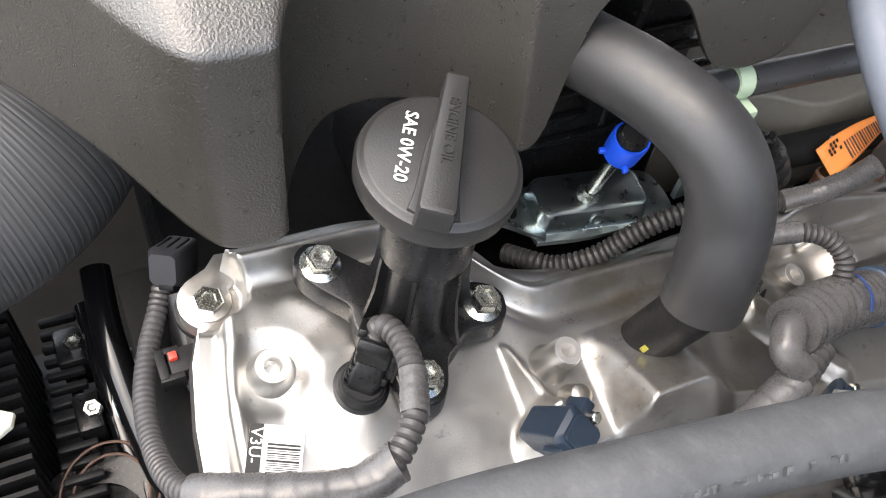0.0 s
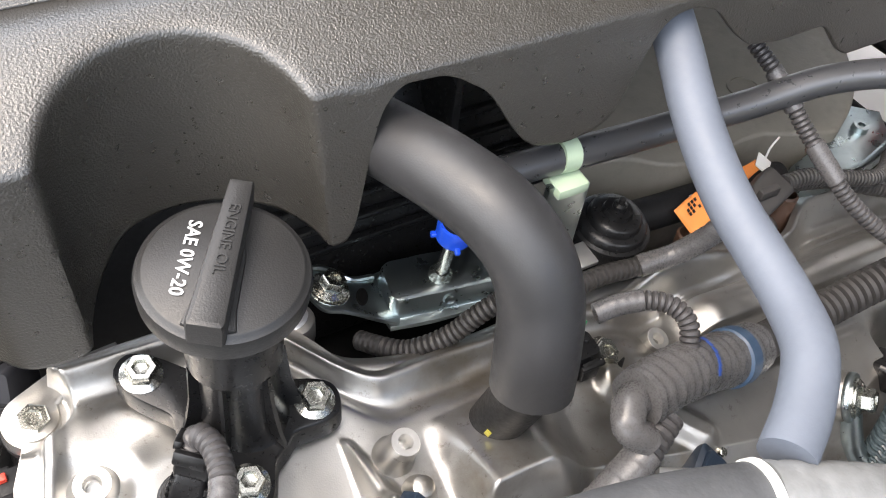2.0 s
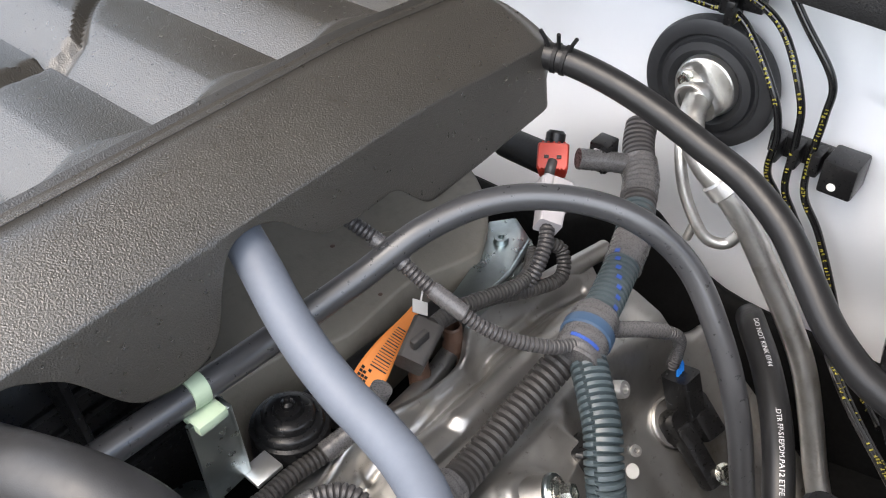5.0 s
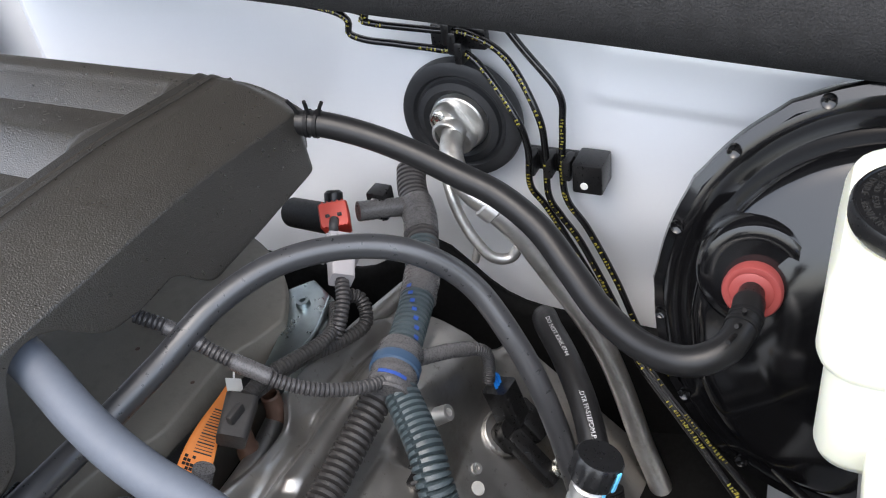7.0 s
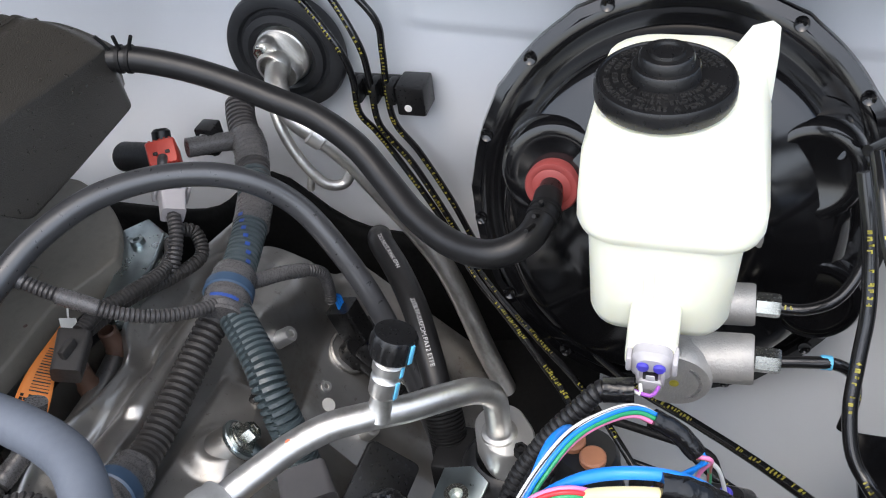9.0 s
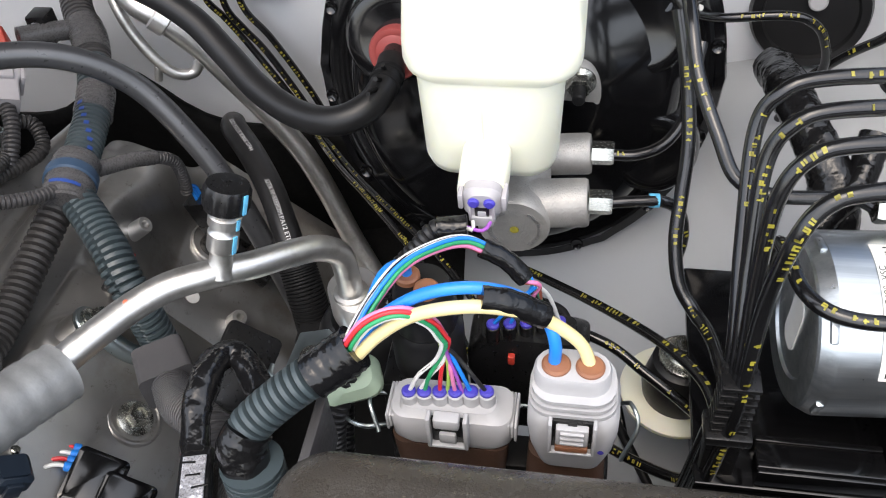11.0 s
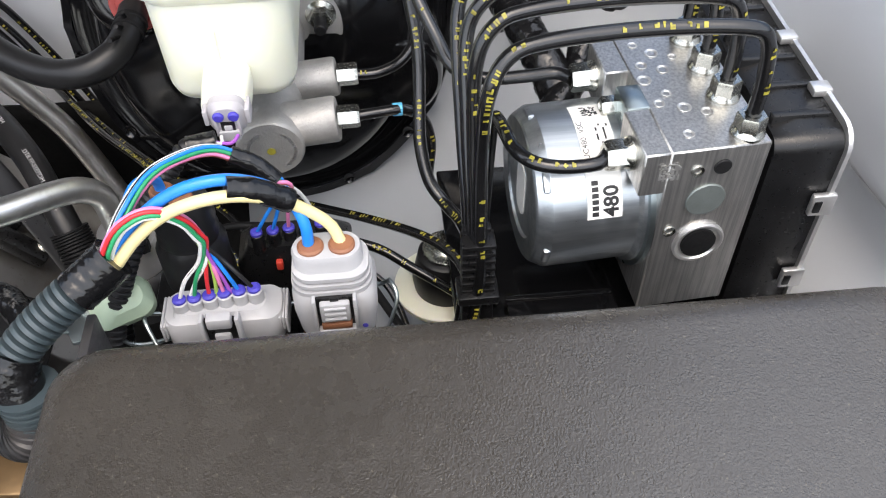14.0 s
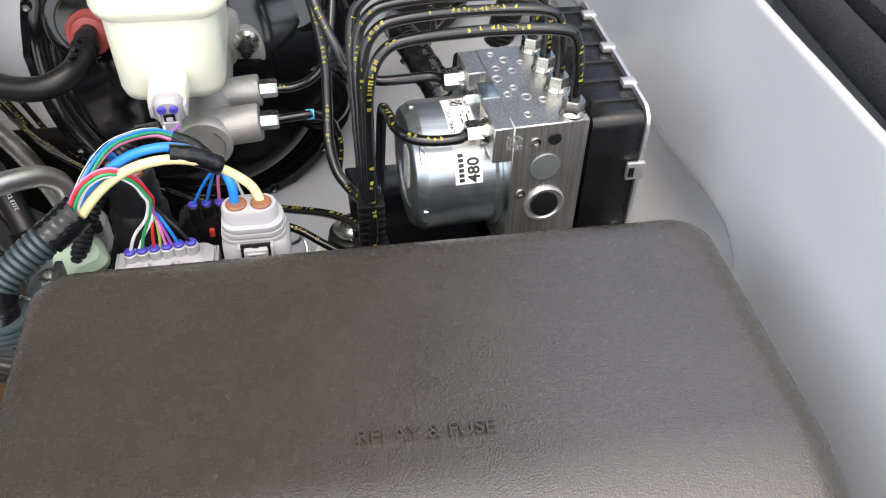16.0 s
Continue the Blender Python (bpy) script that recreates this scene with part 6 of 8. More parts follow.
twisted([(0.3285, -0.0790, 1.2070), (0.3290, -0.0830, 1.2165), (0.3310, -0.0900, 1.2245), (0.3335, -0.0985, 1.2270), (0.3370, -0.1070, 1.2185), (0.3398, -0.1110, 1.2040)], ("white", "lime", "violet"), 0.0012, 0.6, signal, 0.0008,
        [[(0.3400, -0.1105, 1.1930), (0.3390, -0.1050, 1.1840), (0.3382, -0.1000, 1.1740)], [(0.3405, -0.1118, 1.1930), (0.3395, -0.1120, 1.1840), (0.3388, -0.1110, 1.1740)], [(0.3405, -0.1125, 1.1930), (0.3398, -0.1150, 1.1840), (0.3390, -0.1170, 1.1740)]], 2.0)
upper = thing("upper_wires", (0.36, -0.11, 1.17), "bundle of thin coloured wires arching to the black plug", "wires")
ends = []
for i, q in enumerate((3, 1, 4, 4, 0, 3, 2)):
    x, y, z = SEALS_C[q]
    ends.append([(0.3765, -0.1400 - 0.0005 * i, 1.1975), ((x + 0.376) / 2, (y - 0.142) / 2, 1.1850), (x, y, z - 0.001)])
twisted([(0.3300, -0.0785, 1.2095), (0.3420, -0.0855, 1.2200), (0.3560, -0.0940, 1.2250), (0.3690, -0.1040, 1.2220), (0.3785, -0.1140, 1.2165), (0.3800, -0.1225, 1.2110), (0.3790, -0.1310, 1.2060), (0.3772, -0.1370, 1.2000)],
        ("green", "blue", "white", "white", "blue", "brown", "pink"), 0.0022, 0.12, upper, 0.00085, ends, 3.0)
part("sleeve", tube([(0.3800, -0.1205, 1.2125), (0.3795, -0.1300, 1.2070), (0.3772, -0.1375, 1.1995)], 0.0039, 0.002, 14, lambda s, t: 0.0039 + 0.00012 * math.sin(s * 1100)), TAPEBLACK, upper)

# taped branches and ducts between loom and engine
tan = thing("tan_stay", (0.32, -0.008, 1.05), "tan coated steel stay low beside the wiring duct", "bracket")
part("plate", prism([(0.300, 0.006), (0.336, 0.004), (0.340, -0.014), (0.318, -0.026), (0.298, -0.020)], 0.003, Matrix.Translation((0, 0, 1.098)), 0.0008), surface("tan_plated_steel", (0.34, 0.22, 0.11), 0.35, 0.8, mottle=(60, 0.2), grain=(500, 0.3, 0.0003)), tan)
part("leg", box((0.030, 0.003, 0.05), (0.320, -0.0235, 1.073), 0.0008), BLACKMATT, tan)
tb = thing("taped_branch", (0.30, -0.02, 1.14), "crumpled black taped wiring branch with a silver wrap", "wiring")
part("tape", taped([(0.3290, -0.0410, 1.1760), (0.3450, -0.0270, 1.1740), (0.3460, -0.0190, 1.1760), (0.3350, -0.0165, 1.1780), (0.3180, -0.0170, 1.1750), (0.3030, -0.0215, 1.1710)], 0.0058, 18, 0.009, 0.22, 5.0), TAPEBLACK, tb)
WR = aim((0.3040, -0.0220, 1.1690), (-1.0, -0.26, -0.04))
part("wrap", loft([(0, 0, 0, 0.0128, 0.0120, 0.003), (0.045, 0, 0, 0.0140, 0.0130, 0.003)], WR), TAPEBLACK, tb)
SILVER = surface("crinkled_silver_wrap", (0.50, 0.50, 0.53), 0.28, 0.5, grain=(160, 0.9, 0.003), mottle=(150, 0.35))
part("silver_wrap", box((0.0088, 0.0012, 0.0380), (0.0, 0.0062, 0.0225), 0.0004, WR), SILVER, tb, "crinkled silver wrap")
for k in range(7):
    part("tape_crease", box((0.0050 + 0.0006 * (k * 5 % 4), 0.0004, 0.0008), (0.0012 * (k % 3 - 1), 0.0070, 0.0065 + 0.0050 * k), 0.0001, WR @ Matrix.Rotation(radians(6 * (k % 3 - 1)), 4, "Y")), TAPEBLACK, tb)
duct = thing("ribbed_duct", (0.31, -0.02, 1.09), "grey ribbed wiring duct bending down beside the engine", "duct")
part("duct", ribbed([(0.2985, -0.0450, 1.1630), (0.2960, -0.0420, 1.1540), (0.2990, -0.0340, 1.1480), (0.3120, -0.0220, 1.1450), (0.3300, -0.0110, 1.1400)], 0.0112, 0.0028, 0.07, 22), CONDUIT, duct)
part("holder", box((0.030, 0.004, 0.030), (0.312, -0.066, 1.168), 0.001, None), CONDUIT, duct)

# ---- air conditioning pipes ----
acp = thing("refrigerant_pipe", (0.37, 0.0, 1.14), "bare aluminium refrigerant pipe with a capped service port", "pipe")
PIPE_E = [(0.26, 0.086, 1.168), (0.298, 0.060, 1.180), (0.329, 0.039, 1.186), (0.342, 0.030, 1.188), (0.355, 0.021, 1.189), (0.367, 0.009, 1.190), (0.377, -0.005, 1.188), (0.388, -0.018, 1.183), (0.402, -0.031, 1.177), (0.413, -0.040, 1.170), (0.421, -0.046, 1.158), (0.423, -0.047, 1.140), (0.423, -0.047, 1.122)]
part("pipe", tube(PIPE_E, 0.0062, 0.003, 24), ALUPIPE, acp)
part("paint_mark", drum(0.0012, 0.0005, aim((0.3535, 0.0205, 1.1945), (-0.3, -0.3, 1)), 0.0001, 10), surface("orange_paint_mark", (0.6, 0.12, 0.05), 0.5), acp, "orange paint mark")
PM2 = aim((0.3800, -0.0090, 1.1895), (0.011, -0.010, 0.040)) @ Matrix.Diagonal((0.88, 0.88, 1, 1))
port = part("service_port", lathe([(0.0080, -0.002), (0.0058, 0.003), (0.0054, 0.009), (0.0070, 0.0100), (0.0074, 0.0110), (0.0074, 0.0185), (0.0064, 0.0195), (0.0062, 0.0215), (0.0078, 0.0225), (0.0078, 0.0265), (0.0066, 0.0275), (0.0066, 0.031)], PM2, 32), ALUPIPE, acp)
part("port_cap", lathe([(0.0100, 0.0300), (0.0107, 0.0310), (0.0107, 0.0395), (0.0098, 0.0412), (0, 0.0418)], PM2, 72, lobes=lambda a, z: 1.0 + (0.035 * math.cos(a * 12) if 0.0305 < z < 0.040 else 0.0)), BLACK, port, "black knurled cap")
side = PM2.to_3x3().inverted() @ Vector((-0.35, -0.9, 0.1))
SR = PM2 @ Matrix.Rotation(math.atan2(side.y, side.x), 4, "Z")
part("paint_mark", merged(box((0.0010, 0.0026, 0.0085), (0.0073, 0.0, 0.0148), 0.0003, SR), box((0.0010, 0.0022, 0.0050), (0.0077, 0.0006, 0.0245), 0.0003, SR), box((0.0010, 0.0024, 0.0090), (0.0108, 0.0004, 0.0355), 0.0003, SR)), PAINTBLUE, port, "light blue paint stripe")
part("flange_block", loft([(1.108, 0.4255, -0.0490, 0.034, 0.026, 0.0125), (1.1265, 0.4255, -0.0490, 0.034, 0.026, 0.0125), (1.128, 0.4255, -0.0490, 0.032, 0.024, 0.0115)], Matrix.Translation((0.4255, -0.049, 0)) @ Matrix.Rotation(radians(40), 4, "Z") @ Matrix.Translation((-0.4255, 0.049, 0))), CASTFINE, acp)
part("weld_ring", lathe([(0.0092, 0.0), (0.0088, 0.0018), (0.0068, 0.0026), (0.0060, 0.0040)], Matrix.Translation((0.423, -0.047, 1.1276)), 28), ALUPIPE, acp)
bolt(acp, (0.4130, -0.0600, 1.1275), (0, 0, 1), 0.006, 0.006, 0.0, material=BLACKMATT)
part("rubber_boot", lathe([(0.024, 0.0), (0.024, 0.016), (0.020, 0.024), (0.016, 0.026)], Matrix.Translation((0.4255, -0.049, 1.082)), 32), RUBBERBLACK, acp)
bk = thing("zinc_bracket", (0.403, -0.031, 1.09), "bright zinc bracket with a threaded boss", "bracket")
part("plate", prism([(-0.020, -0.010), (0.012, -0.014), (0.020, -0.004), (0.016, 0.010), (-0.008, 0.012), (-0.022, 0.004)], 0.002, Matrix.Translation((0.395, -0.030, 1.106)), 0.0006), ZINC, bk)
part("weld_nut", lathe([(0.0060, 0), (0.0060, 0.004), (0.0035, 0.004), (0.0032, 0.0)], Matrix.Translation((0.395, -0.031, 1.108)), 20), ZINCBOLT, bk)
part("hook", tube([(0.380, -0.022, 1.108), (0.376, -0.020, 1.114), (0.378, -0.016, 1.117), (0.384, -0.015, 1.116)], 0.0012, 0.002, 8), ZINC, bk)
green = thing("mint_clip", (0.35, -0.055, 1.15), "pale mint plastic clip on the bracket beside the loom", "clip")
part("clip", loft([(0, 0, 0, 0.026, 0.018, 0.006), (0.005, 0, 0, 0.026, 0.018, 0.006), (0.009, 0.002, 0, 0.017, 0.011, 0.005)], aim((0.349, -0.0690, 1.161), (-0.5, 0.0, 0.86), 20)), MINT, green)
part("hook_wire", tube([(0.338, -0.088, 1.150), (0.334, -0.076, 1.152), (0.340, -0.066, 1.150), (0.352, -0.064, 1.146)], 0.0010, 0.002, 8), ZINC, green)

suction = thing("suction_pipe", (0.61, 0.02, 0.95), "thick bare aluminium pipe running down from the firewall", "pipe")
PIPE_F = [(0.672, 0.174, 1.178), (0.655, 0.168, 1.176), (0.640, 0.158, 1.168), (0.630, 0.143, 1.160), (0.630, 0.128, 1.149), (0.634, 0.109, 1.125), (0.635, 0.090, 1.096), (0.634, 0.069, 1.066), (0.630, 0.050, 1.037), (0.622, 0.034, 1.005), (0.610, 0.018, 0.973), (0.597, 0.0, 0.944), (0.583, -0.017, 0.912), (0.568, -0.032, 0.878)]
part("pipe", tube(PIPE_F, 0.0082, 0.003, 24), ALUPIPE, suction)
part("joint", ring_on(PIPE_F, 0.185, 0.0082, 0.012, 0.0022), CASTFINE, suction)
UPIPE = [(0.664, 0.172, 1.170), (0.645, 0.168, 1.165), (0.635, 0.162, 1.155), (0.631, 0.155, 1.138), (0.629, 0.144, 1.120), (0.630, 0.133, 1.107), (0.636, 0.122, 1.104), (0.640, 0.116, 1.112)]
part("branch_pipe", tube(UPIPE, 0.0040, 0.002, 16), ALUPIPE, suction)
part("branch_stub", drum(0.0030, 0.012, aim((0.629, 0.143, 1.114), (-0.2, 0.2, -1)), 0.0006, 12), ALUPIPE, suction)

hoseh = thing("refrigerant_hose", (0.52, 0.03, 1.03), "black rubber refrigerant hose with white print", "hose")
HOSE_H = [(0.600, 0.084, 1.088), (0.583, 0.075, 1.097), (0.560, 0.056, 1.096), (0.533, 0.036, 1.090), (0.506, 0.020, 1.080), (0.485, 0.008, 1.060), (0.470, 0.0, 1.02)]
part("hose", tube(HOSE_H, 0.0086, 0.003, 24), RUBBERBLACK, hoseh)
part("printed_lettering", wrapped(lettering("DO NOT KINK 0744", 0.0038, 0.0001), HOSE_H, 0.0090, 0.040, (-0.55, -0.35, 0.75)), GREYINK, hoseh, "white printed lettering")
part("printed_lettering", wrapped(lettering(".DTR FP-S1EPDM.PA12 ETFE", 0.0038, 0.0001), HOSE_H, 0.0090, 0.105, (-0.6, -0.3, 0.75)), GREYINK, hoseh, "white printed lettering")
part("woven_sleeve", ribbed([(0.492, 0.012, 1.068), (0.478, 0.004, 1.045), (0.470, 0.0, 1.00)], 0.0118, 0.0020, 0.06, 24), BLACKMATT, hoseh)
part("sleeve_end", box((0.034, 0.024, 0.028), (0.468, -0.004, 1.030), 0.003), BLACKMATT, hoseh)

# ---- on the firewall ----
grom = thing("pipe_grommet", (0.69, 0.178, 1.13), "large round black rubber grommet where pipes pass the firewall", "grommet")
GM2 = aim((0.700, 0.177, 1.178), (-1, 0, 0))
part("rubber", lathe([(0.0470, 0.0), (0.0475, 0.004), (0.0462, 0.009), (0.0420, 0.011), (0.0370, 0.0105), (0.0350, 0.008), (0.0330, 0.008), (0.0320, 0.0120), (0.0270, 0.0135), (0.0240, 0.010), (0.0225, 0.009)], GM2, 64), GROMMET, grom)
part("block_plate", lathe([(0.0215, 0.006), (0.0215, 0.0135), (0.0205, 0.0145), (0.0, 0.0145)], GM2, 48), ALUPIPE, grom)
part("pipe_block", merged(loft([(0.014, 0.0, 0.0, 0.022, 0.040, 0.0105), (0.024, 0.0, 0.0, 0.022, 0.040, 0.0105), (0.026, 0, 0, 0.020, 0.038, 0.0095)], GM2 @ Matrix.Rotation(radians(35), 4, "Z")), lathe([(0.0125, 0.024), (0.0122, 0.031), (0.0105, 0.033), (0.0088, 0.033)], GM2, 32)), ALUPIPE, grom)
bolt(grom, GM2 @ Matrix.Rotation(radians(35), 4, "Z") @ Vector((0.0, 0.0135, 0.026)), (-1, 0, 0), 0.0080, 0.005, 0.0052)
WX = 0.688
l1 = [(0.694, 0.60, 1.27), (WX, 0.29, 1.262), (WX, 0.253, 1.2405), (WX, 0.216, 1.2370), (WX, 0.185, 1.2355), (WX, 0.160, 1.231), (WX - 0.008, 0.130, 1.197), (WX - 0.008, 0.1205, 1.170), (WX - 0.004, 0.122, 1.136), (WX, 0.113, 1.117), (WX, 0.100, 1.095), (WX - 0.008, 0.07, 1.05), (WX - 0.02, 0.045, 1.01)]
l2 = [(0.694, 0.60, 1.285), (WX, 0.271, 1.263), (WX, 0.241, 1.252), (WX, 0.191, 1.2495), (WX, 0.161, 1.248), (WX, 0.134, 1.232), (WX - 0.006, 0.112, 1.195), (WX - 0.004, 0.109, 1.165), (WX - 0.002, 0.109, 1.128), (WX, 0.100, 1.108), (WX, 0.085, 1.085), (WX - 0.01, 0.055, 1.035), (WX - 0.02, 0.035, 1.00)]
l3 = [(WX, 0.155, 1.285), (WX, 0.125, 1.244), (WX, 0.0990, 1.211), (WX, 0.0970, 1.186), (WX, 0.0985, 1.150), (WX, 0.0955, 1.124), (WX, 0.080, 1.100), (WX, 0.059, 1.056), (WX - 0.012, 0.036, 1.018), (WX - 0.06, -0.005, 1.02)]
for path in (l1, l2, l3):
    brake_line(path, 0.0026, (-1, -0.1, 0.25), spans=[(0.30, 0.52), (0.58, 0.72), (0.76, 0.86), (0.88, 0.97)])
brake_line([(0.672, 0.064, 1.045), (0.605, 0.018, 1.055), (0.553, -0.018, 1.073), (0.501, -0.051, 1.095), (0.460, -0.076, 1.110), (0.425, -0.10, 1.10), (0.40, -0.12, 1.06)], 0.0022, (-0.7, -0.3, 0.7))
brake_line([(0.668, 0.050, 1.030), (0.610, 0.004, 1.035), (0.560, -0.038, 1.045), (0.515, -0.075, 1.055), (0.47, -0.11, 1.05), (0.44, -0.14, 1.02)], 0.0022, (-0.7, -0.3, 0.7))
for y, z in ((0.172, 1.2425), (0.108, 1.1520)):
    c = thing("line_clip", (0.69, y, z - 0.01), "black plastic clip holding brake lines on the firewall", "clip")
    part("base", box((0.008, 0.042, 0.016), (0.697, y, z), 0.0015), BLACK, c)
    for k in (-0.014, 0.0, 0.013):
        part("jaw", box((0.016, 0.007, 0.017), (0.690, y + k * (1 if y < 0.15 else 0.3), z + (0 if y < 0.15 else k * 0.5)), 0.002), BLACK, c)
c = thing("clip_block", (0.68, 0.073, 1.143), "square black plastic clip block on the firewall", "clip")
part("block", box((0.024, 0.022, 0.024), (0.686, 0.0760, 1.1530), 0.002), BLACK, c)
part("stud_hole", drum(0.0028, 0.001, aim((0.6742, 0.0780, 1.1480), (-1, 0, 0)), 0.0003, 16), PAPER, c, "white stud end")

# ---- wiring on the engine ----
har = thing("engine_harness", (0.45, 0.13, 1.10), "engine wiring harness in grey tape and ribbed conduit with blue ties", "wiring harness")
HARN = [(0.655, 0.203, 1.155), (0.639, 0.195, 1.149), (0.612, 0.176, 1.141), (0.582, 0.160, 1.134), (0.549, 0.149, 1.131), (0.514, 0.140, 1.131), (0.488, 0.133, 1.133), (0.470, 0.129, 1.132)]
part("conduit", ribbed(HARN[0:4], 0.0108, 0.0040, 0.14, 20), CONDUIT, har)
part("conduit", ribbed([(0.595, 0.167, 1.137), (0.560, 0.153, 1.132), (0.53, 0.144, 1.131), (0.500, 0.136, 1.132)], 0.0110, 0.0042, 0.15, 20), CONDUITBLUE, har)
part("tape", taped([(0.628, 0.187, 1.146), (0.615, 0.178, 1.142), (0.602, 0.171, 1.139)], 0.0118, 20), TAPE, har)
part("tape", taped([(0.571, 0.156, 1.133), (0.548, 0.149, 1.131)], 0.0116, 20, salt=2.0), TAPE, har)
JOIN = [(0.500, 0.136, 1.133), (0.484, 0.132, 1.134), (0.466, 0.128, 1.131)]
part("tape", taped(JOIN, 0.0135, 22, salt=4.0), TAPE, har)
part("cable_tie", ring_on(JOIN, 0.45, 0.0138, 0.0075, 0.0012, 28), TIE, har, "dark blue cable tie")
CORR_A = [(0.470, 0.136, 1.127), (0.448, 0.138, 1.120), (0.429, 0.139, 1.115), (0.409, 0.139, 1.111), (0.389, 0.139, 1.109), (0.370, 0.137, 1.112)]
part("conduit", ribbed(CORR_A, 0.0094, 0.0044, 0.16, 24, True), CONDUITDARK, har, "dark brown-grey ribbed conduit")
CORR_B = [(0.482, 0.134, 1.133), (0.470, 0.120, 1.1285), (0.457, 0.106, 1.123), (0.447, 0.096, 1.118), (0.437, 0.088, 1.110), (0.430, 0.081, 1.098), (0.427, 0.077, 1.084), (0.424, 0.073, 1.062)]
part("conduit", ribbed(CORR_B, 0.0104, 0.0040, 0.15, 24, True), CONDUITBLUE, har, "blue-grey ribbed conduit")
part("collar", loft([(0, 0, 0, 0.026, 0.024, 0.004), (0.022, 0, 0, 0.028, 0.025, 0.004)], aim((0.397, 0.054, 1.097), (-0.78, -0.55, -0.05))), surface("grey_collar_plastic", (0.075, 0.073, 0.076), 0.45, mottle=(60, 0.1)), har)
part("conduit", ribbed([(0.382, 0.043, 1.097), (0.370, 0.034, 1.103), (0.357, 0.022, 1.115), (0.343, 0.005, 1.130), (0.330, -0.011, 1.140)], 0.0098, 0.0030, 0.10, 20), CONDUIT, har)
BUNDLE = [(0.372, 0.137, 1.113), (0.352, 0.1345, 1.121), (0.330, 0.1335, 1.130), (0.310, 0.131, 1.138), (0.288, 0.127, 1.143)]
part("tape", taped(BUNDLE, 0.0125, 24, 0.0062, 0.05, 7.0), TAPE, har)
part("tape_fold", taped([(0.288, 0.128, 1.143), (0.281, 0.124, 1.146), (0.277, 0.117, 1.143), (0.284, 0.112, 1.136)], 0.0070, 16, 0.008, 0.14, 8.0), TAPE, har)
part("cable_tie", ring_on(BUNDLE, 0.22, 0.0128, 0.0090, 0.0014, 28), TIE, har, "dark blue cable tie")
BLUEINK = surface("blue_ink", (0.02, 0.06, 0.28), 0.5)
for path, where, face, lean in ((BUNDLE, 0.55, (-0.4, -0.3, 0.9), 0.25), (JOIN, 0.75, (-0.5, -0.4, 0.8), 0.1), ([(0.595, 0.167, 1.137), (0.560, 0.153, 1.132), (0.53, 0.144, 1.131), (0.500, 0.136, 1.132)], 0.72, (-0.5, -0.4, 0.8), 3.0)):
    bits = [wrapped(box((0.0018 + 0.0004 * abs(lean), 0.0030, 0.0003)), path, 0.0140 if lean < 1 else 0.0118, length_of(path) * where + lean * 0.0025 * i, Vector(face) + Vector((0.09, -0.16, -0.02)) * i) for i in range(-3, 4)]
    part("paint_stripe", merged(*bits), BLUEINK, har, "blue paint stripe")
SIDE = [(0.300, 0.118, 1.134), (0.284, 0.110, 1.130), (0.268, 0.105, 1.124), (0.250, 0.100, 1.120), (0.225, 0.095, 1.115), (0.20, 0.090, 1.11)]
part("conduit", ribbed(SIDE, 0.0072, 0.0040, 0.10, 18), CONDUIT, har)
part("tape", taped(SIDE[1:4], 0.0080, 18, 0.010, 0.08, 9.0), TAPE, har)
LOOPC = [(0.323, 0.136, 1.141), (0.3265, 0.1455, 1.1500), (0.3225, 0.1550, 1.1535), (0.313, 0.1620, 1.1530), (0.303, 0.1655, 1.1510), (0.293, 0.1670, 1.1480), (0.284, 0.168, 1.146)]
part("conduit", ribbed(LOOPC[:5], 0.0044, 0.0028, 0.14, 14), CONDUIT, har)
part("tape", taped(LOOPC[3:6], 0.0047, 14), TAPE, har)
for k, c in ((-1, "green"), (1, "red")):
    part("wire", tube([(0.288, 0.1675 + 0.001 * k, 1.147), (0.284, 0.1665 + 0.002 * k, 1.142), (0.282, 0.1650 + 0.002 * k, 1.132)], 0.0010, 0.002, 8), WIRES[c], har)
MARK = [(0.415, 0.236, 1.209), (0.421, 0.217, 1.198), (0.423, 0.200, 1.187), (0.426, 0.182, 1.177), (0.431, 0.165, 1.166), (0.441, 0.149, 1.156), (0.455, 0.136, 1.148), (0.468, 0.130, 1.142)]
part("conduit", ribbed(MARK, 0.0040, 0.0026, 0.14, 14), CONDUIT, har)
part("tape", taped([(0.4245, 0.189, 1.181), (0.429, 0.172, 1.1705)], 0.0046, 14), TAPE, har)
part("tape", taped([(0.419, 0.222, 1.201), (0.4225, 0.205, 1.190)], 0.0044, 14, salt=5.0), TAPE, har)
for k, c in ((-1, "white"), (0, "blue"), (1, "navy")):
    part("wire", tube([(0.405, 0.248 + 0.002 * k, 1.216), (0.410, 0.242, 1.213 + 0.001 * k), (0.415, 0.236, 1.209)], 0.0010, 0.002, 8), WIRES[c], har)
SIDEB = [(0.500, 0.130, 1.128), (0.520, 0.118, 1.120), (0.536, 0.110, 1.110), (0.549, 0.106, 1.096), (0.556, 0.108, 1.076), (0.557, 0.110, 1.062)]
part("conduit", ribbed(SIDEB, 0.0042, 0.0028, 0.14, 14), CONDUIT, har)
part("tape", taped(SIDEB[:3], 0.0047, 14, salt=6.0), TAPE, har)

coil = thing("ignition_coil", (0.111, 0.166, 1.128), "black ignition coil with a plugged-in conduit", "ignition coil")
CI = aim((0.1140, 0.1690, 1.1310), HEAD_UP) @ Matrix.Diagonal((0.82, 0.82, 1, 1))
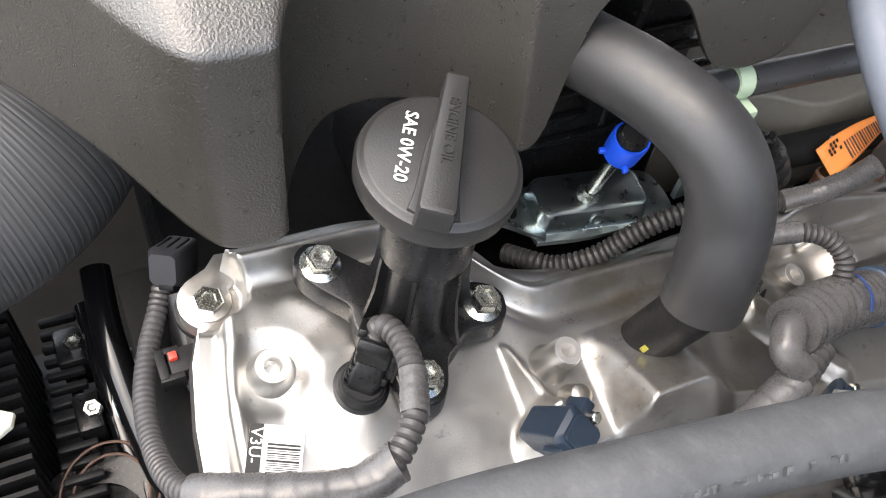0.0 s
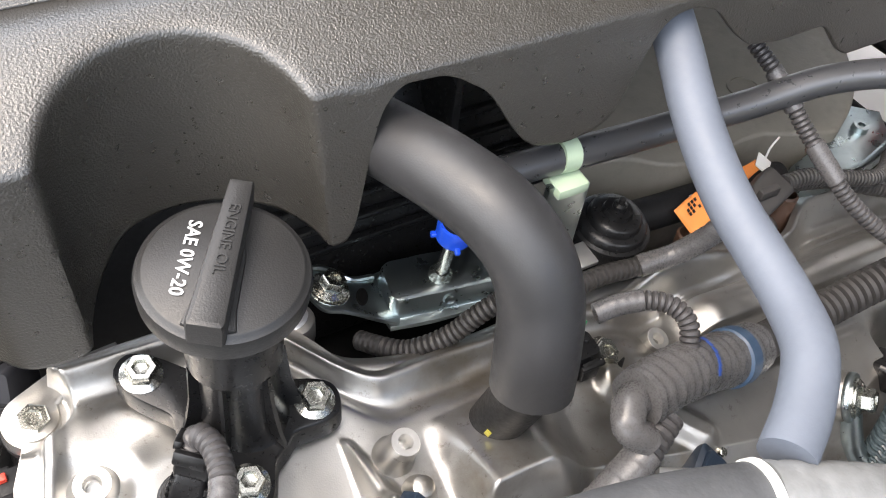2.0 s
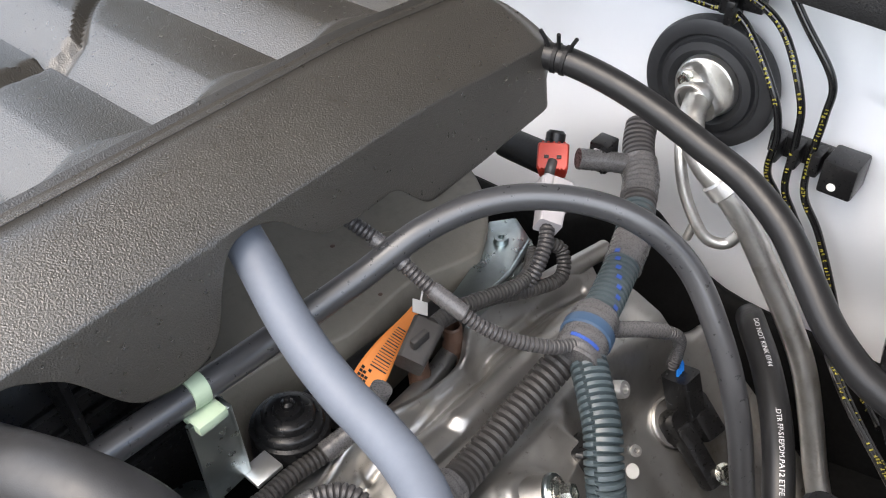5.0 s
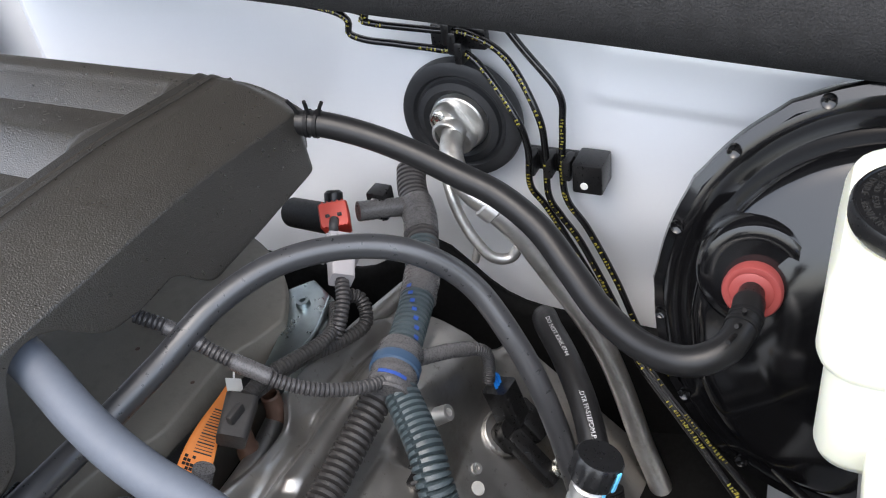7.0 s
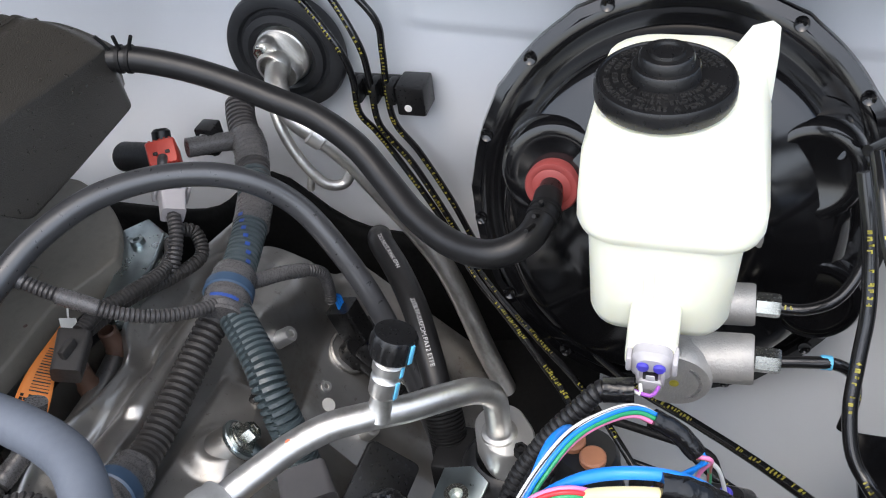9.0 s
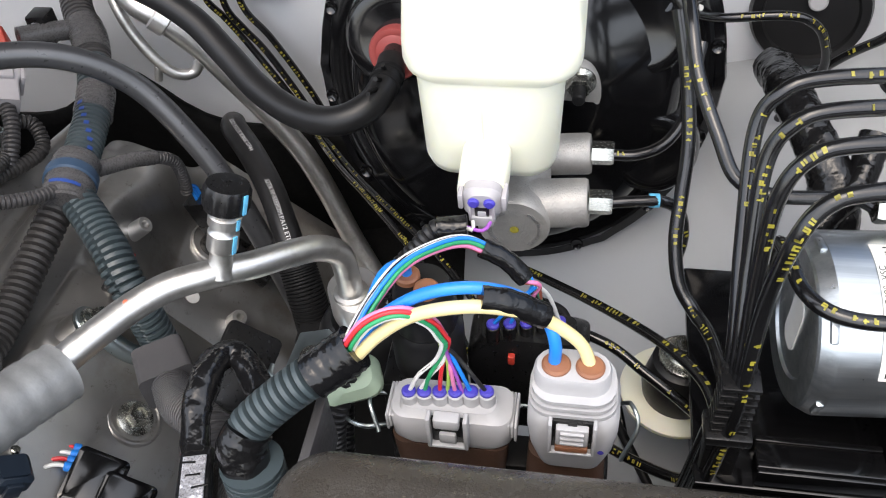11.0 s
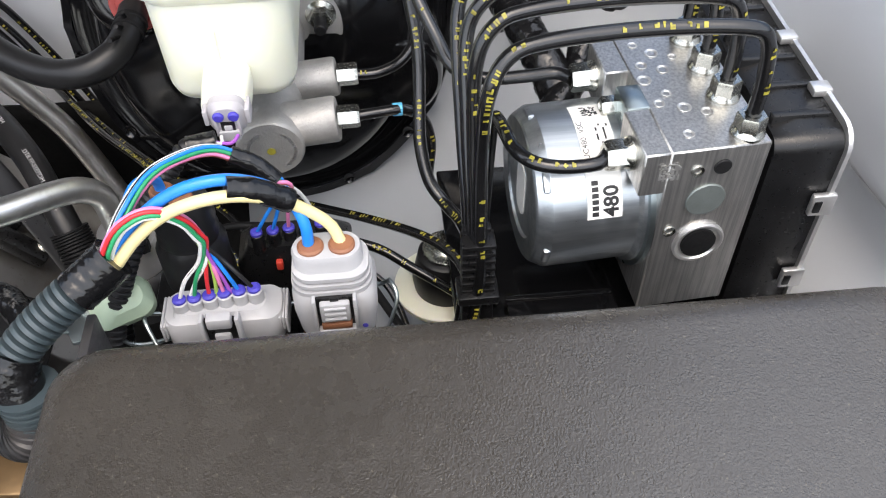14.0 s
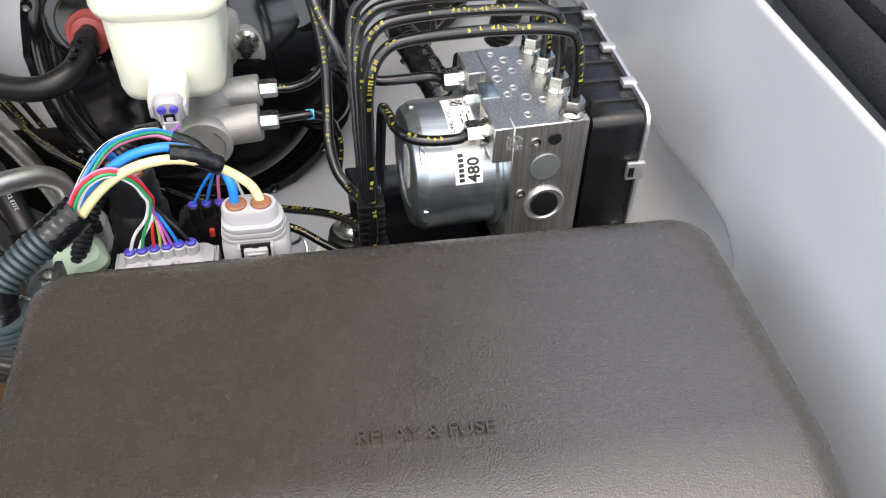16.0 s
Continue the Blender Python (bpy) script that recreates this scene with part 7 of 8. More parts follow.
part("boot", lathe([(0.0138, -0.004), (0.0134, 0.0005), (0.0122, 0.0012), (0.0118, 0.0045), (0.0108, 0.0055), (0, 0.0055)], CI, 36), RUBBERBLACK, coil)
CL = aim((0.1143, 0.1695, 1.1320), (0.0115, 0.0090, 0.0230), 18) @ Matrix.Diagonal((0.82, 0.82, 0.76, 1))
part("body", merged(loft([(0.0, 0, 0, 0.016, 0.017, 0.004), (0.010, 0, 0, 0.017, 0.017, 0.003), (0.016, 0, 0, 0.015, 0.015, 0.003)], CL), loft([(0.001, -0.0085, -0.003, 0.005, 0.011, 0.001), (0.013, -0.0085, -0.003, 0.005, 0.011, 0.001)], CL)), BLACK, coil)
plug_i = part("plug", merged(loft([(0.0155, 0, 0, 0.0155, 0.0140, 0.0015), (0.0180, 0, 0, 0.0165, 0.0150, 0.0015), (0.0290, 0, 0, 0.0165, 0.0150, 0.0015), (0.0300, 0, 0, 0.0150, 0.0135, 0.0015)], CL)), BLACK, coil)
part("latch", merged(box((0.0020, 0.0070, 0.0150), (-0.0100, -0.001, 0.0190), 0.0005, CL), box((0.0035, 0.0085, 0.0020), (-0.0095, -0.001, 0.0255), 0.0005, CL)), BLACK, plug_i)
for k in (-1, 1):
    part("guard", box((0.0045, 0.0014, 0.0135), (-0.0098, -0.001 + 0.0058 * k, 0.0180), 0.0004, CL), BLACK, plug_i)
for k in range(3):
    part("plug_ridge", box((0.0015, 0.0014, 0.0090), (-0.0088, 0.0045 - 0.0045 * k, 0.0225), 0.0004, CL), BLACK, plug_i)
for k in range(4):
    part("body_rib", box((0.0012, 0.0175, 0.0012), (0.0082 - 0.0001 * k, 0, 0.003 + 0.0035 * k), 0.0003, CL), BLACK, coil)
    part("body_rib", box((0.0165, 0.0012, 0.0012), (0, -0.0088, 0.003 + 0.0035 * k), 0.0003, CL), BLACK, coil)
part("lock_clip", merged(box((0.0016, 0.0130, 0.0022), (-0.0116, -0.001, 0.0120), 0.0004, CL), box((0.0016, 0.0022, 0.0120), (-0.0120, 0.0050, 0.0160), 0.0004, CL), box((0.0016, 0.0022, 0.0120), (-0.0120, -0.0068, 0.0160), 0.0004, CL)), BLACKMATT, coil)
for k in range(5):
    part("plug_slot", box((0.0026, 0.0022, 0.0040), (-0.0105 + 0.0005 * k, -0.0070 + 0.0034 * k, 0.0075 + 0.0020 * (k % 3)), 0.0005, CL), BLACKMATT, plug_i)
part("wire_shroud", merged(box((0.0150, 0.0040, 0.0075), (0.0015, 0.0085, 0.0265), 0.0012, CL), box((0.0040, 0.0120, 0.0050), (0.0085, 0.0010, 0.0310), 0.0010, CL)), BLACK, plug_i)
part("ring", lathe([(0.0096, 0.0060), (0.0100, 0.0066), (0.0096, 0.0072)], CI, 32), BLACK, coil)
CCOND = [(0.1215, 0.1775, 1.1510), (0.1245, 0.1775, 1.1565), (0.1275, 0.1690, 1.1590), (0.1262, 0.1545, 1.1610), (0.1205, 0.1390, 1.1610), (0.1090, 0.1275, 1.1580), (0.098, 0.123, 1.153)]
part("conduit", ribbed(CCOND, 0.0048, 0.0034, 0.12, 16), CONDUIT, coil)
part("tape", taped(CCOND[3:5], 0.0051, 16, salt=1.0), TAPE, coil)
fl = thing("front_wiring", (0.06, 0.15, 1.09), "grey taped and ribbed wiring along the engine's front", "wiring")
part("tape", taped([(0.110, 0.1265, 1.158), (0.095, 0.126, 1.151), (0.075, 0.132, 1.149), (0.052, 0.142, 1.146), (0.045, 0.146, 1.143)], 0.0070, 18, 0.010, 0.08, 2.0), TAPE, fl)
FCOND = [(0.056, 0.140, 1.145), (0.046, 0.147, 1.139), (0.039, 0.160, 1.128), (0.036, 0.182, 1.112), (0.037, 0.206, 1.103), (0.043, 0.230, 1.098), (0.052, 0.250, 1.098), (0.0585, 0.2620, 1.104)]
part("conduit", ribbed(FCOND, 0.0046, 0.0032, 0.12, 16), CONDUIT, fl)
vv = thing("cam_sensor_plug", (0.063, 0.26, 1.09), "dark grey plug on a black cam timing valve", "connector")
VM = aim((0.0625, 0.262, 1.112), (-0.35, -0.45, 0.35), 10) @ Matrix.Diagonal((0.85, 0.85, 0.9, 1))
part("housing", loft([(-0.014, 0, 0, 0.016, 0.018, 0.003), (0.006, 0, 0, 0.018, 0.020, 0.003), (0.010, 0, 0, 0.014, 0.016, 0.003)], VM), surface("dark_plug_plastic", (0.018, 0.018, 0.021), 0.38, mottle=(60, 0.1)), vv)
for k in range(3):
    part("plug_rib", box((0.0014, 0.0208, 0.0150), (-0.0050 + 0.0050 * k, 0.0, -0.0030), 0.0004, VM), BLACKMATT, vv)
part("latch", box((0.0080, 0.0030, 0.0150), (0.0, -0.0108, 0.0), 0.0006, VM), BLACKMATT, vv)
part("valve_body", drum(0.0100, 0.050, aim((0.061, 0.212, 1.075), (0.08, 0.90, 0.45)), 0.002), BLACK, vv)
part("clip", merged(box((0.012, 0.012, 0.010), (0.0555, 0.2160, 1.105), 0.0012), box((0.004, 0.014, 0.009), (0.0470, 0.2155, 1.106), 0.0008), box((0.010, 0.003, 0.008), (0.0500, 0.2090, 1.106), 0.0006), box((0.010, 0.003, 0.008), (0.0500, 0.2215, 1.106), 0.0006)), BLACKMATT, vv)
part("lock_tab", box((0.0035, 0.0035, 0.003), (0.0520, 0.2175, 1.1108), 0.0005), REDPLUG, vv)

for at, way, spin in (((0.452, 0.104, 1.086), (-0.2, -0.7, 0.7), 10),):
    cs = thing("injector_plug", (at[0], at[1], at[2] - 0.02), "black engine plug with a red wire", "connector")
    M = aim(at, way, spin)
    part("housing", loft([(-0.016, 0, 0, 0.020, 0.016, 0.003), (0.004, 0, 0, 0.020, 0.016, 0.003), (0.007, 0, 0, 0.016, 0.012, 0.003)], M), BLACK, cs)
    part("wire", tube([M @ Vector((0.003, 0, 0.006)), M @ Vector((0.006, 0.003, 0.014)), M @ Vector((0.014, 0.004, 0.012))], 0.0010, 0.002, 8), WIRES["red"], cs)
    part("wire", tube([M @ Vector((-0.003, 0, 0.006)), M @ Vector((-0.001, 0.004, 0.013)), M @ Vector((0.012, 0.006, 0.016))], 0.0010, 0.002, 8), WIRES["white"], cs)
nb = thing("knock_sensor_plug", (0.172, 0.117, 1.12), "dark navy plug on a cast boss of the head cover", "connector")
NM = aim((0.178, 0.1200, 1.138), (0.25, -0.55, 0.75), 15) @ Matrix.Diagonal((0.92, 0.92, 0.90, 1))
part("housing", loft([(-0.020, 0, 0, 0.016, 0.018, 0.003), (0.004, 0, 0, 0.018, 0.020, 0.003), (0.006, 0, 0, 0.014, 0.016, 0.003)], NM), NAVY, nb)
part("wing", box((0.010, 0.006, 0.012), (0.012, 0, -0.004), 0.001, NM), NAVY, nb)
part("socket", loft([(0.0045, 0, 0, 0.0125, 0.0145, 0.002), (0.0080, 0, 0, 0.0125, 0.0145, 0.002)], NM), NAVY, nb)
part("latch", box((0.0030, 0.0085, 0.0110), (-0.0095, 0.0, -0.0010), 0.0006, NM), NAVY, nb)
part("insert", drum(0.0026, 0.0050, NM @ Matrix.Translation((0.0115, -0.0040, 0.0005)), 0.0005, 14), ZINCBOLT, nb)
nb2 = copy_thing(nb, Matrix.Translation((0.318, 0.100, 1.075)))
smallplug = thing("valve_plug", (0.292, 0.165, 1.10), "small black plug with green and red wires", "connector")
part("base_plate", prism([(0.276, 0.176), (0.286, 0.181), (0.300, 0.172), (0.3125, 0.166), (0.3135, 0.158), (0.306, 0.152), (0.292, 0.151), (0.277, 0.160)], 0.0045, Matrix.Translation((0, 0, 1.110)), 0.001), BLACK, smallplug)
part("housing", loft([(1.104, 0.2885, 0.166, 0.022, 0.020, 0.004), (1.124, 0.2880, 0.165, 0.020, 0.018, 0.004), (1.131, 0.2870, 0.164, 0.016, 0.013, 0.003)]), BLACK, smallplug)
for k in range(4):
    part("plug_rib", box((0.0014, 0.0185, 0.0020), (0.2795 + 0.0052 * k, 0.1650, 1.1255), 0.0004), BLACK, smallplug)
part("latch", merged(box((0.0085, 0.0030, 0.0110), (0.2880, 0.1548, 1.1240), 0.0006), box((0.0120, 0.0022, 0.0025), (0.2880, 0.1535, 1.1290), 0.0006)), BLACKMATT, smallplug)
for k in range(3):
    part("wire_seal", drum(0.0019, 0.0030, Matrix.Translation((0.2835 + 0.0040 * k, 0.1655, 1.1300)), 0.0005, 14), BLACKMATT, smallplug)
bolt(smallplug, (0.3035, 0.1625, 1.1150), HEAD_UP, 0.0095, 0.006, 0.0075, spin=10)

sensor_r = thing("cam_position_sensor", (0.548, 0.085, 1.00), "black cam position sensor bolted to the engine's rear end", "sensor")
SC = Vector((0.553, 0.101, 1.016))
along = Vector((0.545, 0.063, 0.985)) - SC
SM = Matrix.Translation(SC) @ Matrix((REAR_OUT.cross(along).cross(REAR_OUT).normalized(), REAR_OUT.cross(along).normalized(), REAR_OUT)).transposed().to_4x4()
part("round_body", lathe([(0.0175, -0.008), (0.0172, 0.002), (0.0160, 0.003), (0.0150, 0.001), (0.0, 0.001)], SM, 40), CAST, sensor_r)
part("body", merged(loft([(0.0, 0.004, 0.0, 0.026, 0.024, 0.008), (0.014, 0.004, 0.0, 0.024, 0.022, 0.008)], SM), box((0.046, 0.014, 0.012), (0.024, -0.004, 0.010), 0.003, SM), box((0.030, 0.018, 0.016), (0.006, 0.014, 0.010), 0.003, SM)), BLACK, sensor_r)
bolt(sensor_r, SM @ Vector((0.042, 0.003, 0.016)), REAR_OUT, 0.0095, 0.006, 0.0072)
part("plug", loft([(-0.006, 0, 0, 0.018, 0.020, 0.003), (0.024, 0, 0, 0.018, 0.020, 0.003)], aim(SM @ Vector((-0.008, 0.008, 0.012)), (0.03, 0.25, 0.75))), BLACK, sensor_r)
PT = SM @ Vector((-0.008, 0.008, 0.012)) + Vector((0.03, 0.25, 0.75)).normalized() * 0.024
for k in range(3):
    part("wire", tube([PT + Vector((-0.003 + 0.003 * k, 0, -0.001)), PT + Vector((-0.002 + 0.003 * k, 0.002, 0.006)), PT + Vector((-0.004 + 0.001 * k, 0.004, 0.012))], 0.0012, 0.002, 8), WIRES["blue"], sensor_r)
hb = thing("hose_bracket", (0.405, 0.105, 1.07), "zinc plated bracket bolted to the head cover", "bracket")
HB = aim((0.4130, 0.1000, 1.0955), (0.42, -0.72, 0.50))
part("plate", lathe([(0.0, -0.0015), (0.0120, -0.0015), (0.0125, -0.0008), (0.0125, 0.0008), (0.0120, 0.0015), (0.0, 0.0015)], HB, 32), ZINC, hb)
part("arm", tube([(0.4120, 0.1000, 1.0940), (0.4110, 0.0920, 1.0830), (0.4120, 0.0840, 1.0720), (0.4180, 0.0780, 1.0660), (0.4280, 0.0740, 1.0640)], 0.0062, 0.002, 14), ZINC, hb)
part("boss", lathe([(0.0145, -0.022), (0.0130, -0.008), (0.0122, -0.0018), (0, -0.0018)], HB, 28), CAST, hb)
bolt(hb, HB @ Vector((0, 0, 0.0015)), HB.to_3x3() @ Vector((0, 0, 1)), 0.0105, 0.008, 0.0088, washer=0.0100)
hl = thing("lower_side_bolt", (0.375, 0.02, 1.06), "zinc bolt in a round dished boss low on the engine", "bolt")
HLZ = casting_z(0.378, 0.072)
HLN = Vector((0.05, -0.70, 0.72)).normalized()
part("dish", lathe([(0.0185, -0.004), (0.0150, 0.0004), (0.0138, 0.0006), (0.0118, -0.0008), (0.0, -0.0008)], aim((0.378, 0.072, HLZ), HLN), 40), CAST, hl)
bolt(hl, Vector((0.378, 0.072, HLZ)), HLN, 0.0115, 0.008, 0.0100)
for at in ((0.322, 0.052, 1.075), (0.336, 0.074, 1.070)):
    bp = thing("side_plug", (at[0], at[1], at[2] - 0.02), "square black plastic plug body low beside the engine", "connector")
    part("housing", loft([(-0.02, 0, 0, 0.026, 0.024, 0.003), (0.006, 0, 0, 0.028, 0.026, 0.003), (0.007, 0, 0, 0.024, 0.022, 0.002)], aim(at, (-0.3, -0.5, 0.8), 25)), GLOSSBLACK, bp)

sp = thing("side_wires", (0.340, 0.088, 1.07), "white and red wires in blue seals beside the engine", "wires")
for k, cl in enumerate(("white", "red", "white", "red")):
    q = Vector((0.338 + 0.004 * k, 0.0830 + 0.0005 * k, 1.079 - 0.001 * k))
    part("wire", tube([q, q + Vector((-0.002, 0.008, 0.004)), q + Vector((-0.008, 0.020, 0.002))], 0.0011, 0.002, 8), WIRES[cl], sp)
    part("wire_seal", drum(0.0024, 0.004, aim(q, (-0.2, 0.8, 0.4)), 0.0006, 14), WIRES["blue"], sp)
wd = thing("aluminium_stay", (0.335, 0.005, 1.02), "bare aluminium stay low beside the wiring duct", "bracket")
part("stay", prism([(-0.014, -0.020), (0.016, -0.024), (0.020, 0.022), (-0.008, 0.020)], 0.010, aim((0.338, 0.012, 1.050), (-0.2, -0.45, 0.85)), 0.002), ALUPIPE, wd)
bp2 = thing("black_cover_plate", (0.43, 0.03, 1.02), "flat black plate behind the conduit collar", "plate")
part("plate", prism(rounded(0.050, 0.034, 0.004), 0.004, aim((0.423, 0.030, 1.052), (-0.25, -0.55, 0.8), 20), 0.001), BLACK, bp2)

# ---- between the head cover and the engine cover ----
plate = thing("valley_bracket", (0.23, 0.22, 1.10), "bright zinc plated bracket with a raised box over the engine valley", "bracket")
def plate_of(outline, z0, m=None):
    """A sheet cut to a rounded outline."""
    soft = [p.to_2d() for _, p in smooth_path([(x, y, 0) for x, y in outline + outline[:1]], 0.0015)][:-1]
    return prism(soft, 0.0026, m or Matrix.Translation((0, 0, z0)), 0.0006)


tab = [(0.190, 0.240), (0.191, 0.251), (0.199, 0.256), (0.207, 0.2535), (0.2145, 0.247), (0.226, 0.2475), (0.229, 0.236), (0.227, 0.219), (0.2175, 0.2215), (0.2100, 0.2255), (0.203, 0.2285), (0.194, 0.231)]
lean = Matrix(((1, 0, 0, 0), (0, 1, 0, 0), (-0.40, 0.0, 1, 1.1225 + 0.40 * 0.2), (0, 0, 0, 1)))
part("bolt_tab", plate_of(tab, 0, lean), ZINC, plate)
wing = [(0.222, 0.2185), (0.222, 0.247), (0.232, 0.2515), (0.250, 0.2535), (0.280, 0.247), (0.298, 0.239), (0.296, 0.213), (0.270, 0.2125), (0.245, 0.2140)]
part("plate", plate_of(wing, 1.1095), ZINC, plate)
part("raised_box", loft([(0.0, 0, 0, 0.060, 0.0300, 0.007), (0.0008, 0, 0, 0.0585, 0.0280, 0.006), (0.0100, 0, 0, 0.0560, 0.0255, 0.006), (0.0118, 0, 0, 0.0545, 0.0240, 0.0055), (0.0126, 0, 0, 0.0515, 0.0210, 0.005)], Matrix.Translation((0.2545, 0.2315, 1.1115)) @ Matrix.Rotation(radians(-9), 4, "Z")), ZINC, plate)
# a flat near-black disc paints the slot's inner shade
part("slot", lathe([(0.0042, 0.0), (0.0042, 0.0003), (0, 0.0003)], Matrix.Translation((0.2150, 0.2355, 1.1193)) @ Matrix.Rotation(radians(22), 4, "Y") @ Matrix.Rotation(radians(-30), 4, "Z") @ Matrix.Diagonal((0.7, 1.4, 1, 1)), 20), DEPTHSHADE, plate, "dark slot beside the raised box")
part("dimple", lathe([(0.0032, -0.001), (0.0026, 0.0006), (0.0018, 0.0), (0, -0.0004)], aim((0.2520, 0.2178, 1.1190), (-0.15, -0.95, 0.25)), 16), ZINC, plate)
part("rolled_edge", tube([(0.191, 0.2445, 1.1285), (0.1925, 0.2515, 1.1280), (0.199, 0.2555, 1.1260), (0.2070, 0.2532, 1.1225), (0.2145, 0.2468, 1.1195), (0.226, 0.2473, 1.1150)], 0.0016, 0.002, 8), ZINC, plate)
bolt(plate, (0.2010, 0.2415, 1.1245), (0.35, -0.05, 1), 0.0105, 0.008, 0.0085, washer=0.0098, spin=15)
dip = thing("dipstick", (0.2526, 0.229, 1.123), "oil dipstick tube with a bright blue plastic handle", "dipstick")
DIP = (Vector((0.2526, 0.2295, 1.1225)), Vector((0.2475, 0.2140, 1.1780)))
way = (DIP[1] - DIP[0]).normalized()
part("tube", tube([DIP[0], DIP[0].lerp(DIP[1], 0.5), DIP[1]], 0.0030, 0.004, 14), ZINCBOLT, dip)
part("foot_collar", lathe([(0.0062, 0), (0.0058, 0.003), (0.0042, 0.005), (0.0034, 0.008)], aim(DIP[0], way), 20), ZINCBOLT, dip)
HM = aim(DIP[0] + way * 0.0470, way)
part("handle", lathe([(0.0060, -0.001), (0.0080, 0.001), (0.0084, 0.0135), (0.0078, 0.0150), (0.0070, 0.0150), (0.0068, 0.010), (0, 0.010)], HM, 28), BLUEPLASTIC, dip)
part("handle_rib", merged(box((0.0025, 0.021, 0.0030), (0, 0, 0.0025), 0.0008, HM), box((0.021, 0.0025, 0.0030), (0, 0, 0.0025), 0.0008, HM)), BLUEPLASTIC, dip)
part("stopper", lathe([(0.0066, 0.010), (0.0066, 0.0165), (0.0052, 0.0185), (0, 0.0188)], HM, 24), BLACK, dip)
vc = thing("valley_wiring", (0.23, 0.2, 1.10), "dark ribbed conduit lying along the valley", "wiring")
part("conduit", ribbed([(0.275, 0.190, 1.150), (0.262, 0.193, 1.143), (0.252, 0.195, 1.135), (0.243, 0.196, 1.127), (0.233, 0.198, 1.121), (0.222, 0.203, 1.115), (0.214, 0.211, 1.112), (0.208, 0.222, 1.106)], 0.0048, 0.0030, 0.14, 14), CONDUITDARK, vc)
vd = thing("injector_wiring", (0.35, 0.21, 1.10), "dark ribbed conduit leading to a grey injector plug", "wiring")
part("conduit", ribbed([(0.290, 0.198, 1.128), (0.305, 0.196, 1.126), (0.325, 0.197, 1.124), (0.345, 0.195, 1.123), (0.358, 0.193, 1.126)], 0.0050, 0.0030, 0.14, 14), CONDUITDARK, vd)
part("tape", taped([(0.345, 0.195, 1.123), (0.362, 0.191, 1.128), (0.372, 0.186, 1.140), (0.378, 0.183, 1.152)], 0.0056, 14, salt=2.5), TAPE, vd)
damper = thing("pulsation_damper", (0.346, 0.222, 1.10), "round stepped black diaphragm damper with a metal tip", "damper")
DM = aim((0.3445, 0.2215, 1.1165), (0.06, -0.06, 1)) @ Matrix.Diagonal((1.10, 1.10, 1.0, 1))
part("body", lathe([(0.0190, -0.02), (0.0192, 0.0085), (0.0186, 0.0100), (0.0168, 0.0108), (0.0162, 0.0140), (0.0152, 0.0150), (0.0128, 0.0156), (0.0122, 0.0190), (0.0112, 0.0200), (0.0072, 0.0206), (0.0064, 0.0232), (0, 0.0238)], DM, 44), BLACK, damper)
part("tip", lathe([(0.0032, 0.022), (0.0032, 0.026), (0.0016, 0.027), (0.0016, 0.030), (0, 0.031)], DM, 16), BLACK, damper)
sb = thing("pipe_stay", (0.302, 0.215, 1.12), "zinc pipe stay with pale mint plastic clips", "bracket")
part("stay", prism([(0.290, 1.126), (0.312, 1.128), (0.312, 1.176), (0.306, 1.181), (0.291, 1.183)], 0.003, Matrix(((1, 0, 0, 0), (0, 0, 1, 0.2120), (0, 1, 0, 0), (0, 0, 0, 1)))), ZINC, sb)
part("stay_side", box((0.003, 0.022, 0.052), (0.3120, 0.223, 1.152), 0.0006), ZINC, sb)
part("stay_foot", box((0.016, 0.014, 0.003), (0.317, 0.2095, 1.127), 0.0006), CASTFINE, sb)
part("lower_clip", box((0.016, 0.014, 0.006), (0.3015, 0.2150, 1.1805), 0.0015), MINT, sb)
part("upper_clip", tube([(0.299, 0.2225, 1.1903), (0.3075, 0.2225, 1.1890)], 0.0081, 0.003, 20), MINT, sb)
runner = thing("intake_runners", (0.27, 0.33, 1.10), "black ribbed plastic intake runner under the cover", "intake")
part("body", loft([(1.06, 0.255, 0.315, 0.17, 0.11, 0.02), (1.19, 0.250, 0.320, 0.16, 0.10, 0.02), (1.215, 0.25, 0.325, 0.13, 0.08, 0.02)]), BLACK, runner)
for k in range(5):
    part("rib", box((0.165, 0.004, 0.004), (0.253, 0.2625 + 0.0015 * k, 1.128 + 0.014 * k), 0.001), BLACK, runner)
part("web", box((0.004, 0.030, 0.08), (0.262, 0.262, 1.19), 0.001), BLACK, runner)


manifold = thing("intake_manifold", (0.45, 0.3, 1.08), "beige-grey cast intake manifold under the engine cover", "intake manifold")
flank = [(0.322, 0.262), (0.372, 0.2545), (0.392, 0.2425), (0.408, 0.2375), (0.458, 0.2395), (0.470, 0.2355), (0.498, 0.2255), (0.512, 0.2275), (0.545, 0.250), (0.574, 0.292), (0.580, 0.330), (0.575, 0.46), (0.322, 0.46)]
soft = [p.to_2d() for _, p in smooth_path([(x, y, 0) for x, y in flank + flank[:1]], 0.003)][:-1]
part("top", prism(soft, 0.075, Matrix.Translation((0, 0, 1.057)), 0.0025, segments=3), MANIFOLD, manifold)
for x, y, r in ((0.4393, 0.2459, 0.0014), (0.386, 0.262, 0.0011), (0.379, 0.266, 0.0011), (0.452, 0.300, 0.0016)):
    part("casting_pit", lathe([(r, 0.0), (r * 0.5, 0.0002), (0, 0.0002)], Matrix.Translation((x, y, 1.1321)), 12), BROWNSOCKET, manifold)
